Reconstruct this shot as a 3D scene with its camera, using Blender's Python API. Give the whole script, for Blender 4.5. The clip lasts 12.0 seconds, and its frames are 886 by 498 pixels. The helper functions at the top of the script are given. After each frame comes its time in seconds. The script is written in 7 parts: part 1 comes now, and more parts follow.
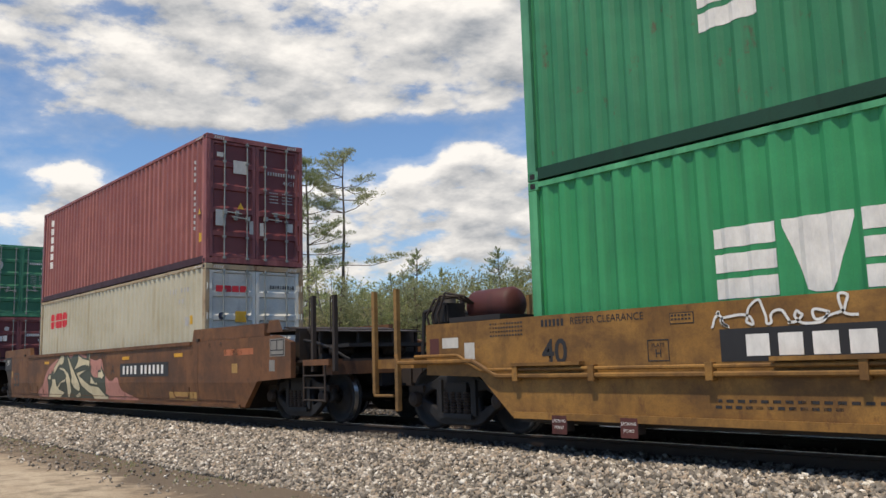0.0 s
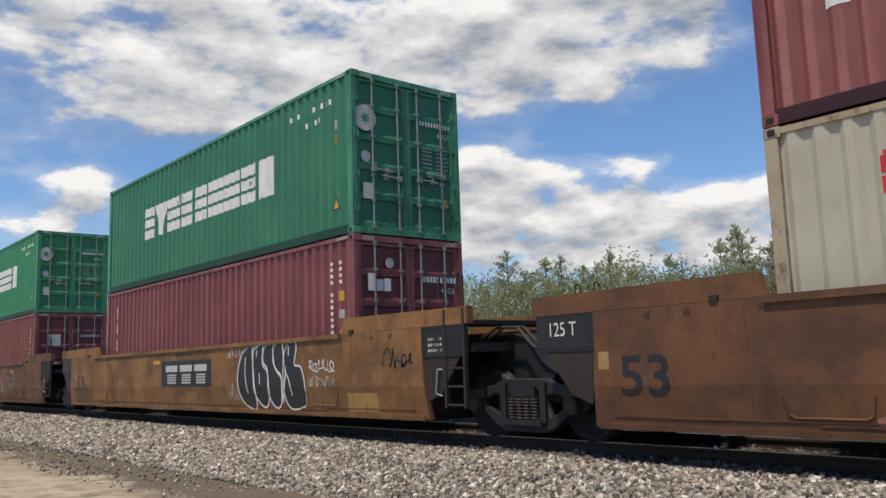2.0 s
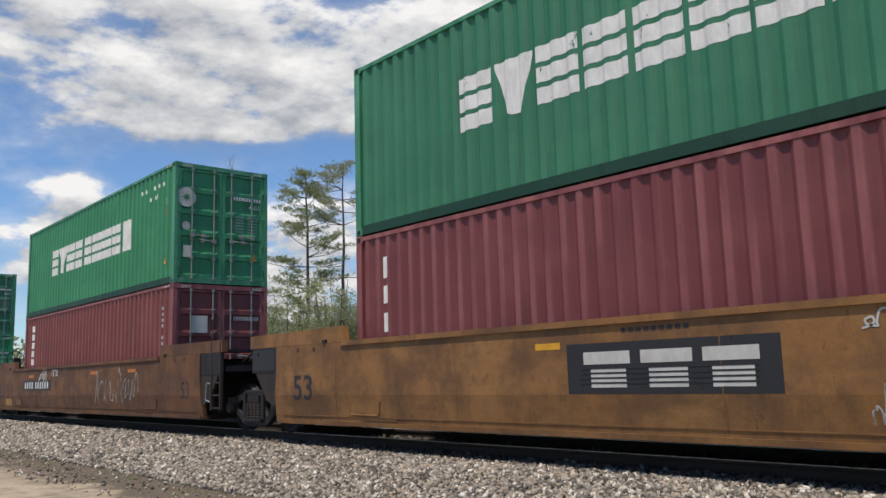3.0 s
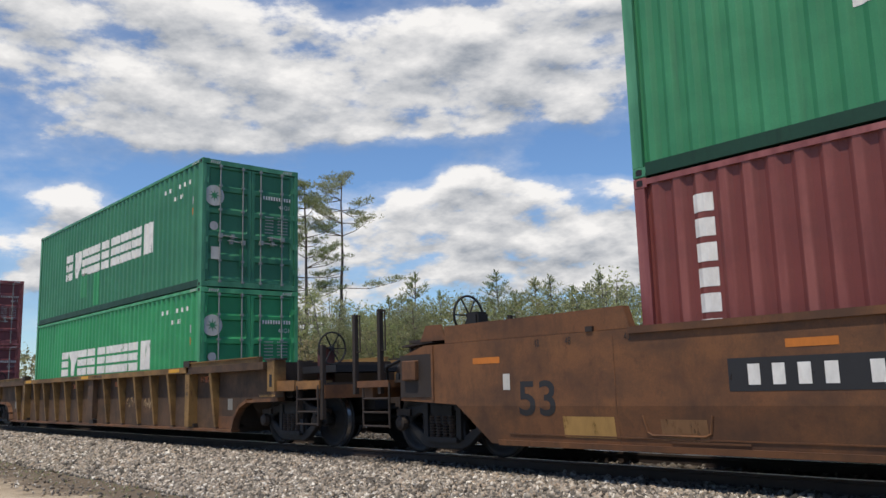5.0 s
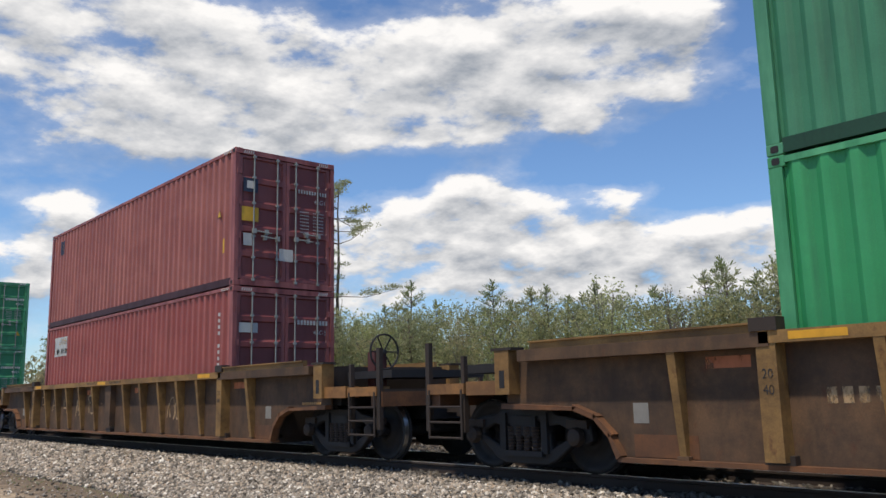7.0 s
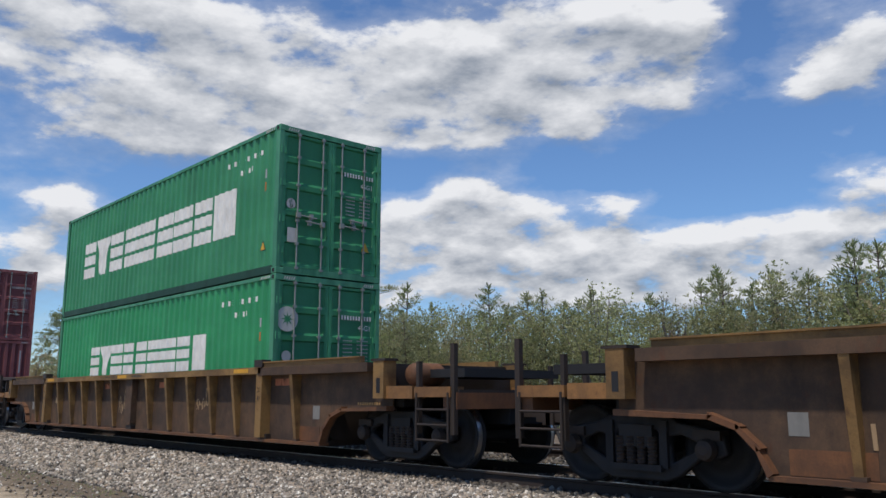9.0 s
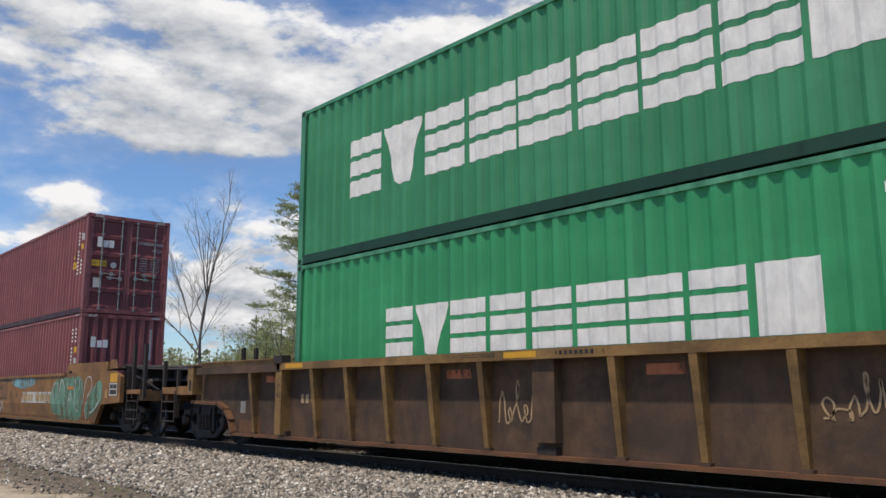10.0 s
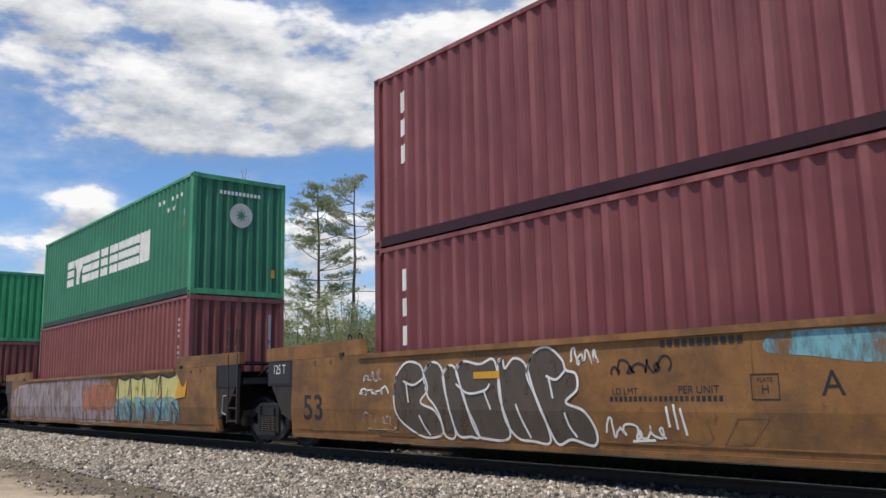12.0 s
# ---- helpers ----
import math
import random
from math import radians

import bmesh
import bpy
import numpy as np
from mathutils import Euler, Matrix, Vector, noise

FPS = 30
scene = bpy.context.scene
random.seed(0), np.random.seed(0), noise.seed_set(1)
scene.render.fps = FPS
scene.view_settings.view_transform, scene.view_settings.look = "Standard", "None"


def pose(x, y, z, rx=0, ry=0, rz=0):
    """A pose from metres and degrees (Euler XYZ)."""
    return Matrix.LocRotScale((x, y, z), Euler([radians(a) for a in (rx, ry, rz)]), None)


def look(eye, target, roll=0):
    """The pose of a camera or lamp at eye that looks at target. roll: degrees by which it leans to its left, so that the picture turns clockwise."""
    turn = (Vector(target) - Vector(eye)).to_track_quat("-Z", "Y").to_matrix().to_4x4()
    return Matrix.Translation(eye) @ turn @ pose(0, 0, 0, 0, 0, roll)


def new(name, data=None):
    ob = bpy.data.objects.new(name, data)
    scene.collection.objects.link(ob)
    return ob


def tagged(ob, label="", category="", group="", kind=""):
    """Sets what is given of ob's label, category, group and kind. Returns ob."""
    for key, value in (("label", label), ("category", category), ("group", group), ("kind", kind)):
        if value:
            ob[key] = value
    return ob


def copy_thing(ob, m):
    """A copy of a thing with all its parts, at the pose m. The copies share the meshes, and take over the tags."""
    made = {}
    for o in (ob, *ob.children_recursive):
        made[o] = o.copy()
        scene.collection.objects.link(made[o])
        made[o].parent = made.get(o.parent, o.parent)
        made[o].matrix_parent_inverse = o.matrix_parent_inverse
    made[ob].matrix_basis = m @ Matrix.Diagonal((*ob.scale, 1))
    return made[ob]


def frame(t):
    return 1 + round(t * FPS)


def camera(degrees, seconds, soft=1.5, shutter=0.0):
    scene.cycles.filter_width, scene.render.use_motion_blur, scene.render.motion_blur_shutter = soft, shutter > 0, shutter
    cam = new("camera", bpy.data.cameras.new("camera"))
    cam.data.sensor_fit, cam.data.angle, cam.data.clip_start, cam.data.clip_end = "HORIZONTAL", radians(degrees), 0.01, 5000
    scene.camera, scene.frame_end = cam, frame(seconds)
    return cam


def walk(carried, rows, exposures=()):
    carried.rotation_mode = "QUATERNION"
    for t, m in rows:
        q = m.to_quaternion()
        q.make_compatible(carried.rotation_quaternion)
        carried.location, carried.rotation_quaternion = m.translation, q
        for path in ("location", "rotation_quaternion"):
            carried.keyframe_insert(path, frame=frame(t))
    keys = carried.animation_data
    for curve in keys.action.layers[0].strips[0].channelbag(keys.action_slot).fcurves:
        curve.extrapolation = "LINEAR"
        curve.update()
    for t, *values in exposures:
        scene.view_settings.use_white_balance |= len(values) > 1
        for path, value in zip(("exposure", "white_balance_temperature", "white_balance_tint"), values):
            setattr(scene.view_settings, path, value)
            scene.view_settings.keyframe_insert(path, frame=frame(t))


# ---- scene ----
# the camera: a hand-held stand beside the line, turning a little
cam = camera(55.93, 12.0)
EYE = 0.999
ROWS = (
    (0, 49.27, 7.70, 1.65),
    (0.5, 49.83, 7.45, 2.15),
    (1, 50.06, 7.43, 2.21),
    (1.5, 50.08, 7.71, 1.97),
    (2, 49.90, 7.98, 1.85),
    (2.5, 49.52, 8.25, 1.72),
    (4.5, 48.99, 9.13, 1.53),
    (5, 49.15, 9.28, 1.63),
    (5.5, 49.22, 9.52, 1.73),
    (6, 49.35, 9.64, 1.84),
    (6.5, 49.18, 9.76, 1.64),
    (8.5, 48.23, 10.10, 0.25),
    (9, 48.42, 10.07, 0.00),
    (9.5, 48.62, 9.95, -0.05),
    (10, 48.77, 9.83, 0.06),
    (10.5, 48.93, 9.71, 0.36),
    (11, 49.26, 9.76, 0.67),
    (11.5, 49.56, 9.60, 0.87),
    (12, 49.92, 9.55, 1.08),
)

EXPOSURE = ((0, 0.2, 7300, 11), (0.5, 0.02, 6900, 11), (1.0, 0.16, 7150, 11), (1.5, 0.28, 7300, 11), (2.0, 0.12, 6950, 11), (2.5, 0.08, 6850, 11), (4.5, 0.26, 7000, 11), (5.0, 0.12, 6900, 11), (5.5, -0.04, 6700, 11), (6.0, 0.06, 6800, 11), (6.5, 0.20, 6950, 11),
            (8.5, 0.22, 6850, 11), (9.0, -0.02, 6500, 11), (9.5, -0.10, 6450, 11), (10.0, 0.12, 6800, 11), (10.5, 0.12, 6750, 11), (11.0, -0.12, 6400, 11), (11.5, 0.0, 6600, 11), (12.0, 0.2, 6700, 11))
walk(cam, [(t, pose(0, 0, EYE, 90 + p, r, y)) for t, y, p, r in ROWS], EXPOSURE)

TRACK = 9.080          # middle of the near track
SPEED, GAIN = 12.4327, 0.03593


def travel(t):
    return SPEED * t + GAIN * t * t / 2


# ---- light ----
SUN_AZ, SUN_EL = 166.0, 68.0    # compass-like: degrees from +y towards +x


def make_world():
    w = bpy.data.worlds.new("sky")
    scene.world = w
    w.use_nodes = True
    nt = w.node_tree
    nt.nodes.clear()
    N, L = nt.nodes.new, nt.links.new

    def m(op, a, b=None, c=None):
        n = N("ShaderNodeMath")
        n.operation = op
        for i, v in enumerate((a, b, c)):
            if v is None:
                continue
            if isinstance(v, (int, float)):
                n.inputs[i].default_value = v
            else:
                L(v, n.inputs[i])
        return n.outputs[0]
    sky = N("ShaderNodeTexSky")
    sky.sky_type = "NISHITA"
    sky.sun_disc = False
    sky.sun_elevation, sky.sun_rotation = radians(SUN_EL), radians(SUN_AZ)
    sky.air_density, sky.dust_density, sky.ozone_density = 1.0, 0.25, 3.0
    back = N("ShaderNodeBackground")
    back.inputs["Strength"].default_value = 0.112
    tint = N("ShaderNodeMix")
    tint.data_type, tint.blend_type = "RGBA", "MULTIPLY"
    tint.inputs[0].default_value = 1.0
    tint.inputs[7].default_value = (0.74, 0.94, 1.16, 1)
    L(sky.outputs[0], tint.inputs[6])
    L(tint.outputs[2], back.inputs["Color"])
    tc = N("ShaderNodeTexCoord")
    sep = N("ShaderNodeSeparateXYZ")
    L(tc.outputs["Generated"], sep.inputs[0])
    x, y, z = sep.outputs
    az = m("MULTIPLY", m("ARCTAN2", m("MULTIPLY", x, -1.0), y), 57.2958)
    el = m("MULTIPLY", m("ARCSINE", z), 57.2958)
    # cloud field on a high plane
    den = m("ADD", m("MAXIMUM", z, 0.0), 0.42)
    comb = N("ShaderNodeCombineXYZ")
    L(m("DIVIDE", x, den), comb.inputs[0])
    L(m("DIVIDE", y, den), comb.inputs[1])
    L(m("MULTIPLY", z, 2.0), comb.inputs[2])

    def noise_at(scale, detail, rough, shift=0.0, shrink=1.0, lift=0.0):
        mp = N("ShaderNodeMapping")
        mp.inputs["Scale"].default_value = (shrink, shrink, 1.0)
        mp.inputs["Location"].default_value = (shift, shift * 0.7, shift * 1.3 + lift)
        L(comb.outputs[0], mp.inputs[0])
        n = N("ShaderNodeTexNoise")
        n.inputs["Scale"].default_value, n.inputs["Detail"].default_value, n.inputs["Roughness"].default_value = scale, detail, rough
        L(mp.outputs[0], n.inputs["Vector"])
        return n.outputs[0]
    big, fine = noise_at(2.6, 3, 0.5, 3.1), noise_at(8.5, 9, 0.58, 7.7)
    fine_above = noise_at(8.5, 5, 0.58, 7.7, 0.95, 0.05)
    # cloud banks and clear gaps: azimuth to the left, height, half widths, density
    banks = ((61.0, 7.0, 7.0, 4.5, 0.42), (73.8, 23.8, 9.0, 2.3, 0.39), (72.5, 20.2, 9.0, 3.6, 0.39), (63.1, 22.8, 5.3, 3.3, 0.33), (66.2, 17.2, 7.9, 1.7, 0.35), (55.9, 19.6, 6.9, 3.0, 0.35), (57.6, 23.2, 6.9, 2.9, 0.29), (49.4, 18.4, 6.9, 1.5, 0.31),
             (44.5, 21.9, 8.9, 4.3, 0.43), (34.0, 23.5, 6.2, 3.1, 0.41), (39.0, 17.8, 1.7, 0.8, 0.35), (32.7, 20.1, 3.4, 1.6, 0.29), (73.8, 12.0, 2.6, 1.4, 0.40), (75.5, 8.2, 3.4, 2.3, 0.44), (45.4, 10.5, 7.7, 2.6, 0.48),
             (47.0, 14.2, 2.2, 1.5, 0.42), (51.0, 11.6, 3.1, 1.9, 0.36), (39.6, 10.8, 3.9, 1.9, 0.42), (29.9, 10.1, 4.7, 1.4, 0.42), (25.3, 10.9, 3.0, 1.2, 0.38), (20.5, 12.1, 2.4, 1.9, 0.42), (34.4, 7.6, 16.7, 2.3, 0.42),
             (37.1, 12.9, 1.9, 0.9, 0.46), (42.0, 13.5, 2.6, 0.6, 0.16), (21.3, 20.6, 3.3, 2.0, 0.41), (24.1, 19.0, 2.3, 0.9, 0.33), (19.2, 22.0, 2.2, 1.1, 0.29), (68.7, 23.1, 2.2, 0.9, -0.26), (62.5, 20.6, 1.5, 0.8, -0.19),
             (56.0, 25.8, 1.8, 1.1, -0.17), (76.7, 17.7, 1.9, 0.7, -0.14), (54.3, 23.5, 1.2, 0.7, -0.12), (27.0, 16.7, 5.9, 3.6, -0.29), (54.2, 15.1, 10.2, 1.2, -0.26), (34.1, 15.1, 6.7, 1.5, -0.22), (68.9, 13.9, 3.2, 0.9, -0.17),
             (26.9, 23.0, 1.4, 2.1, -0.17), (42.5, 18.7, 1.6, 0.5, -0.09))

    def density(rise, grain):
        total = None
        for a, e, sa, se, amp in banks:
            da = m("DIVIDE", m("SUBTRACT", az, float(a)), float(sa))
            de = m("DIVIDE", m("SUBTRACT", el, float(e) - rise), float(se))
            g = m("MULTIPLY", m("EXPONENT", m("MULTIPLY", m("ADD", m("MULTIPLY", da, da), m("MULTIPLY", de, de)), -1.0)), float(amp))
            total = g if total is None else m("ADD", total, g)
        return m("ADD", m("ADD", m("MULTIPLY", big, 0.30), m("MULTIPLY", grain, 1.0)), m("MINIMUM", total, 0.34))
    field, above = density(0.0, fine), density(1.3, fine_above)
    rng = N("ShaderNodeMapRange")
    rng.interpolation_type = "SMOOTHSTEP"
    L(field, rng.inputs[0])
    rng.inputs[1].default_value, rng.inputs[2].default_value = 0.77, 0.97
    veil = N("ShaderNodeMapRange")
    L(field, veil.inputs[0])
    veil.inputs[1].default_value, veil.inputs[2].default_value, veil.inputs[4].default_value = 0.62, 0.92, 0.34
    cover = m("MAXIMUM", rng.outputs[0], veil.outputs[0])
    # bright rounded tops, grey undersides
    body = N("ShaderNodeMapRange")
    L(m("ADD", m("SUBTRACT", above, field), m("MULTIPLY", field, 0.22)), body.inputs[0])
    body.inputs[1].default_value, body.inputs[2].default_value = -0.02, 0.46
    ramp = N("ShaderNodeMix")
    ramp.data_type = "RGBA"
    L(body.outputs[0], ramp.inputs[0])
    ramp.inputs[6].default_value = (0.95, 0.97, 1.0, 1)
    ramp.inputs[7].default_value = (0.30, 0.35, 0.43, 1)
    cloud = N("ShaderNodeBackground")
    cloud.inputs["Strength"].default_value = 0.87
    L(ramp.outputs[2], cloud.inputs["Color"])
    mix = N("ShaderNodeMixShader")
    L(cover, mix.inputs[0])
    L(back.outputs[0], mix.inputs[1])
    L(cloud.outputs[0], mix.inputs[2])
    out = N("ShaderNodeOutputWorld")
    L(mix.outputs[0], out.inputs[0])


make_world()
sun_data = bpy.data.lights.new("sun", "SUN")
sun_data.energy, sun_data.angle, sun_data.color = 3.5, radians(2.0), (1.0, 0.92, 0.80)
sun = new("sun", sun_data)
sun_dir = Vector((math.sin(radians(SUN_AZ)) * math.cos(radians(SUN_EL)), math.cos(radians(SUN_AZ)) * math.cos(radians(SUN_EL)), math.sin(radians(SUN_EL))))
sun.matrix_world = look(sun_dir * 60, (0, 0, 0))


# ---- materials ----
def material(name):
    mat = bpy.data.materials.new(name)
    mat.use_nodes = True
    nt = mat.node_tree
    return mat, nt, nt.nodes["Principled BSDF"], nt.nodes.new, nt.links.new


def noise_node(nt, scale, detail=5, rough=0.55, stretch=(1, 1, 1), offset=None, space="Object"):
    N, L = nt.nodes.new, nt.links.new
    tc = N("ShaderNodeTexCoord")
    mp = N("ShaderNodeMapping")
    mp.inputs["Scale"].default_value = stretch
    L(tc.outputs[space], mp.inputs[0])
    vec = mp.outputs[0]
    if offset is not None:
        add = N("ShaderNodeVectorMath")
        info = N("ShaderNodeObjectInfo")
        sc = N("ShaderNodeMath")
        sc.operation = "MULTIPLY"
        sc.inputs[1].default_value = offset
        L(info.outputs["Random"], sc.inputs[0])
        L(vec, add.inputs[0])
        L(sc.outputs[0], add.inputs[1])
        vec = add.outputs[0]
    n = N("ShaderNodeTexNoise")
    n.inputs["Scale"].default_value, n.inputs["Detail"].default_value, n.inputs["Roughness"].default_value = scale, detail, rough
    L(vec, n.inputs["Vector"])
    return n.outputs[0]


def step(nt, value, lo, hi):
    r = nt.nodes.new("ShaderNodeMapRange")
    r.inputs[1].default_value, r.inputs[2].default_value = lo, hi
    nt.links.new(value, r.inputs[0])
    return r.outputs[0]


def mixed(nt, fac, a, b):
    mx = nt.nodes.new("ShaderNodeMix")
    mx.data_type = "RGBA"
    for i, v in ((0, fac), (6, a), (7, b)):
        if isinstance(v, (tuple, float, int)):
            mx.inputs[i].default_value = (*v, 1) if isinstance(v, tuple) else v
        else:
            nt.links.new(v, mx.inputs[i])
    return mx.outputs[2]


def bump(nt, value, strength, distance):
    b = nt.nodes.new("ShaderNodeBump")
    b.inputs["Strength"].default_value, b.inputs["Distance"].default_value = strength, distance
    nt.links.new(value, b.inputs["Height"])
    return b.outputs[0]


def painted(name, base, faded, grime, rough=0.5, fade=(0.45, 0.75), streak=(0.56, 0.80), rust=(0.70, 0.80), metal=0.0, spot=7.0, crest=0.0, blotch=0.0, gloss=0.5):
    """Weathered paint: faded patches, vertical runs of grime, specks of rust."""
    mat, nt, b, N, L = material(name)
    broad = noise_node(nt, 0.55, 4, 0.6, (1, 1, 1.6), 40)
    runs = noise_node(nt, 3.0, 5, 0.6, (1.2, 1.2, 0.16), 40) if not blotch or crest else noise_node(nt, 2.2, 8, 0.72, (0.9, 0.9, 0.42), 40)
    specks = noise_node(nt, spot, 6, 0.7, (1, 1, 0.6), 40)
    grain = noise_node(nt, 60, 4, 0.6)
    c = mixed(nt, step(nt, broad, *fade), base, faded)
    c = mixed(nt, step(nt, runs, *streak), c, grime)
    c = mixed(nt, step(nt, specks, *rust), c, (0.11, 0.045, 0.022))
    c = mixed(nt, step(nt, grain, 0.3, 1.4), c, grime)
    if crest:
        geo = N("ShaderNodeNewGeometry")
        worn = N("ShaderNodeMath")
        worn.operation = "MULTIPLY"
        L(step(nt, geo.outputs["Pointiness"], 0.505, 0.505 + 0.08 / crest), worn.inputs[0])
        L(step(nt, runs, 0.35, 0.65), worn.inputs[1])
        c = mixed(nt, worn.outputs[0], c, tuple(min(0.8, v * 1.3 + 0.03) for v in faded))
    if blotch:
        stain = noise_node(nt, 1.1, 7, 0.68, (0.8, 1, 1.3), 40)
        worn = N("ShaderNodeMath")
        worn.operation = "MULTIPLY"
        L(step(nt, stain, 0.44, 0.62), worn.inputs[0])
        worn.inputs[1].default_value = blotch
        c = mixed(nt, worn.outputs[0], c, grime)
    b.inputs["Specular IOR Level"].default_value = gloss
    L(c, b.inputs["Base Color"])
    b.inputs["Metallic"].default_value = metal
    r = N("ShaderNodeMapRange")
    r.inputs[3].default_value, r.inputs[4].default_value = rough - 0.08, rough + 0.22
    L(runs, r.inputs[0])
    L(r.outputs[0], b.inputs["Roughness"])
    L(bump(nt, broad, 0.35, 0.03), b.inputs["Normal"])
    return mat


GREEN = painted("green_paint", (0.024, 0.215, 0.085), (0.045, 0.285, 0.125), (0.016, 0.12, 0.06), crest=1.0, blotch=0.25)
GREEN_DARK = painted("dark_green_paint", (0.022, 0.165, 0.08), (0.04, 0.215, 0.11), (0.015, 0.095, 0.055), crest=1.0, blotch=0.25)
GREEN_VIVID = painted("vivid_green_paint", (0.014, 0.255, 0.085), (0.03, 0.33, 0.12), (0.014, 0.145, 0.065), crest=1.0, blotch=0.25)
MAROON = painted("maroon_paint", (0.160, 0.031, 0.033), (0.215, 0.058, 0.055), (0.092, 0.025, 0.026), crest=2.6, blotch=0.25)
RED = painted("oxide_red_paint", (0.225, 0.042, 0.037), (0.275, 0.068, 0.056), (0.13, 0.032, 0.029), crest=2.6, blotch=0.25)
RED_DEEP = painted("deep_oxide_red_paint", (0.172, 0.034, 0.027), (0.215, 0.054, 0.042), (0.098, 0.026, 0.023), crest=2.6, blotch=0.3)
TRITON = painted("brown_red_paint", (0.225, 0.062, 0.052), (0.300, 0.100, 0.080), (0.13, 0.038, 0.032), crest=2.6, blotch=0.25)
CREAM = painted("cream_paint", (0.48, 0.46, 0.36), (0.40, 0.38, 0.28), (0.30, 0.25, 0.15), rust=(0.66, 0.78), crest=1.0, blotch=0.25)
GREY_WHITE = painted("grey_white_paint", (0.72, 0.70, 0.62), (0.62, 0.60, 0.53), (0.26, 0.25, 0.22), crest=1.0, blotch=0.25)
FRAME_DARK = painted("dark_frame_paint", (0.014, 0.018, 0.019), (0.022, 0.027, 0.027), (0.008, 0.009, 0.009), gloss=0.25)
RODS = painted("zinc_rod", (0.27, 0.30, 0.29), (0.21, 0.23, 0.22), (0.17, 0.16, 0.14), rough=0.45, metal=0.15)
YELLOW = painted("railcar_yellow", (0.30, 0.150, 0.036), (0.36, 0.190, 0.052), (0.095, 0.050, 0.022), fade=(0.40, 0.70), streak=(0.46, 0.74), rust=(0.58, 0.74), rough=0.6, blotch=0.75, gloss=0.3)
YELLOW_RUST = painted("rusty_railcar_paint", (0.170, 0.073, 0.032), (0.225, 0.100, 0.040), (0.068, 0.037, 0.024), fade=(0.40, 0.70), streak=(0.46, 0.74), rust=(0.56, 0.72), rough=0.6, blotch=0.75, gloss=0.3)
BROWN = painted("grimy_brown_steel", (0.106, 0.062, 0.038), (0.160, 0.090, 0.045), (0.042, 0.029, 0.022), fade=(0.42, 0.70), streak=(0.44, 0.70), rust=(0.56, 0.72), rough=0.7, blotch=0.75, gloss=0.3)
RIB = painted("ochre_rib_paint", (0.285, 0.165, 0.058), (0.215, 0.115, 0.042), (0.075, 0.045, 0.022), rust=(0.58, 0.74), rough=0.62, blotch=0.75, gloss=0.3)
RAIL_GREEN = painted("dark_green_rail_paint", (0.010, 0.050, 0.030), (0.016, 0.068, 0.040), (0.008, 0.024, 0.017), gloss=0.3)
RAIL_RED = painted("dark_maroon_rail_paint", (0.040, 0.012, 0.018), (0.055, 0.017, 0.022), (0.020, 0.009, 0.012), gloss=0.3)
GREEN_RUSTY = painted("rust_specked_green_paint", (0.018, 0.195, 0.080), (0.036, 0.255, 0.115), (0.016, 0.11, 0.055), rust=(0.615, 0.70), spot=4.0, crest=1.0, blotch=0.3)
BLACK_STEEL = painted("greasy_black_steel", (0.019, 0.020, 0.023), (0.030, 0.028, 0.028), (0.011, 0.011, 0.013), rust=(0.68, 0.88), rough=0.62, gloss=0.3)
DARK_BROWN_STEEL = painted("dark_brown_steel", (0.034, 0.025, 0.021), (0.052, 0.036, 0.027), (0.014, 0.012, 0.011), rough=0.62, gloss=0.35)
ORANGE_BROWN = painted("orange_brown_railcar_paint", (0.270, 0.126, 0.040), (0.335, 0.170, 0.060), (0.105, 0.056, 0.029), fade=(0.40, 0.70), streak=(0.46, 0.74), rust=(0.58, 0.74), rough=0.6, blotch=0.75, gloss=0.3)


def shiny_steel():
    mat, nt, b, N, L = material("polished_steel")
    n = noise_node(nt, 18, 5)
    L(mixed(nt, step(nt, n, 0.35, 0.75), (0.72, 0.72, 0.72), (0.50, 0.48, 0.46)), b.inputs["Base Color"])
    b.inputs["Metallic"].default_value, b.inputs["Roughness"].default_value = 1.0, 0.38
    return mat


STEEL = shiny_steel()


# ---- building helpers ----
def box(bm, x0, x1, y0, y1, z0, z1):
    v = [bm.verts.new(c) for c in ((x0, y0, z0), (x1, y0, z0), (x1, y1, z0), (x0, y1, z0), (x0, y0, z1), (x1, y0, z1), (x1, y1, z1), (x0, y1, z1))]
    for f in ((0, 3, 2, 1), (4, 5, 6, 7), (0, 1, 5, 4), (1, 2, 6, 5), (2, 3, 7, 6), (3, 0, 4, 7)):
        bm.faces.new([v[i] for i in f])


def prism(bm, outline, y0, y1):
    """An outline in x and z (counter-clockwise as seen from -y), thick from y0 to y1."""
    a = [bm.verts.new((x, y0, z)) for x, z in outline]
    b = [bm.verts.new((x, y1, z)) for x, z in outline]
    bm.faces.new(a)
    bm.faces.new(b[::-1])
    n = len(a)
    for i in range(n):
        bm.faces.new((a[i], b[i], b[(i + 1) % n], a[(i + 1) % n]))


def rod(bm, a, b, r, n=8, cap=True):
    a, b = Vector(a), Vector(b)
    q = (b - a).to_track_quat("Z", "Y")
    rings = []
    for p in (a, b):
        rings.append([bm.verts.new(p + q @ Vector((r * math.cos(2 * math.pi * i / n), r * math.sin(2 * math.pi * i / n), 0))) for i in range(n)])
    for i in range(n):
        bm.faces.new((rings[0][i], rings[0][(i + 1) % n], rings[1][(i + 1) % n], rings[1][i]))
    if cap:
        bm.faces.new(rings[0][::-1])
        bm.faces.new(rings[1])


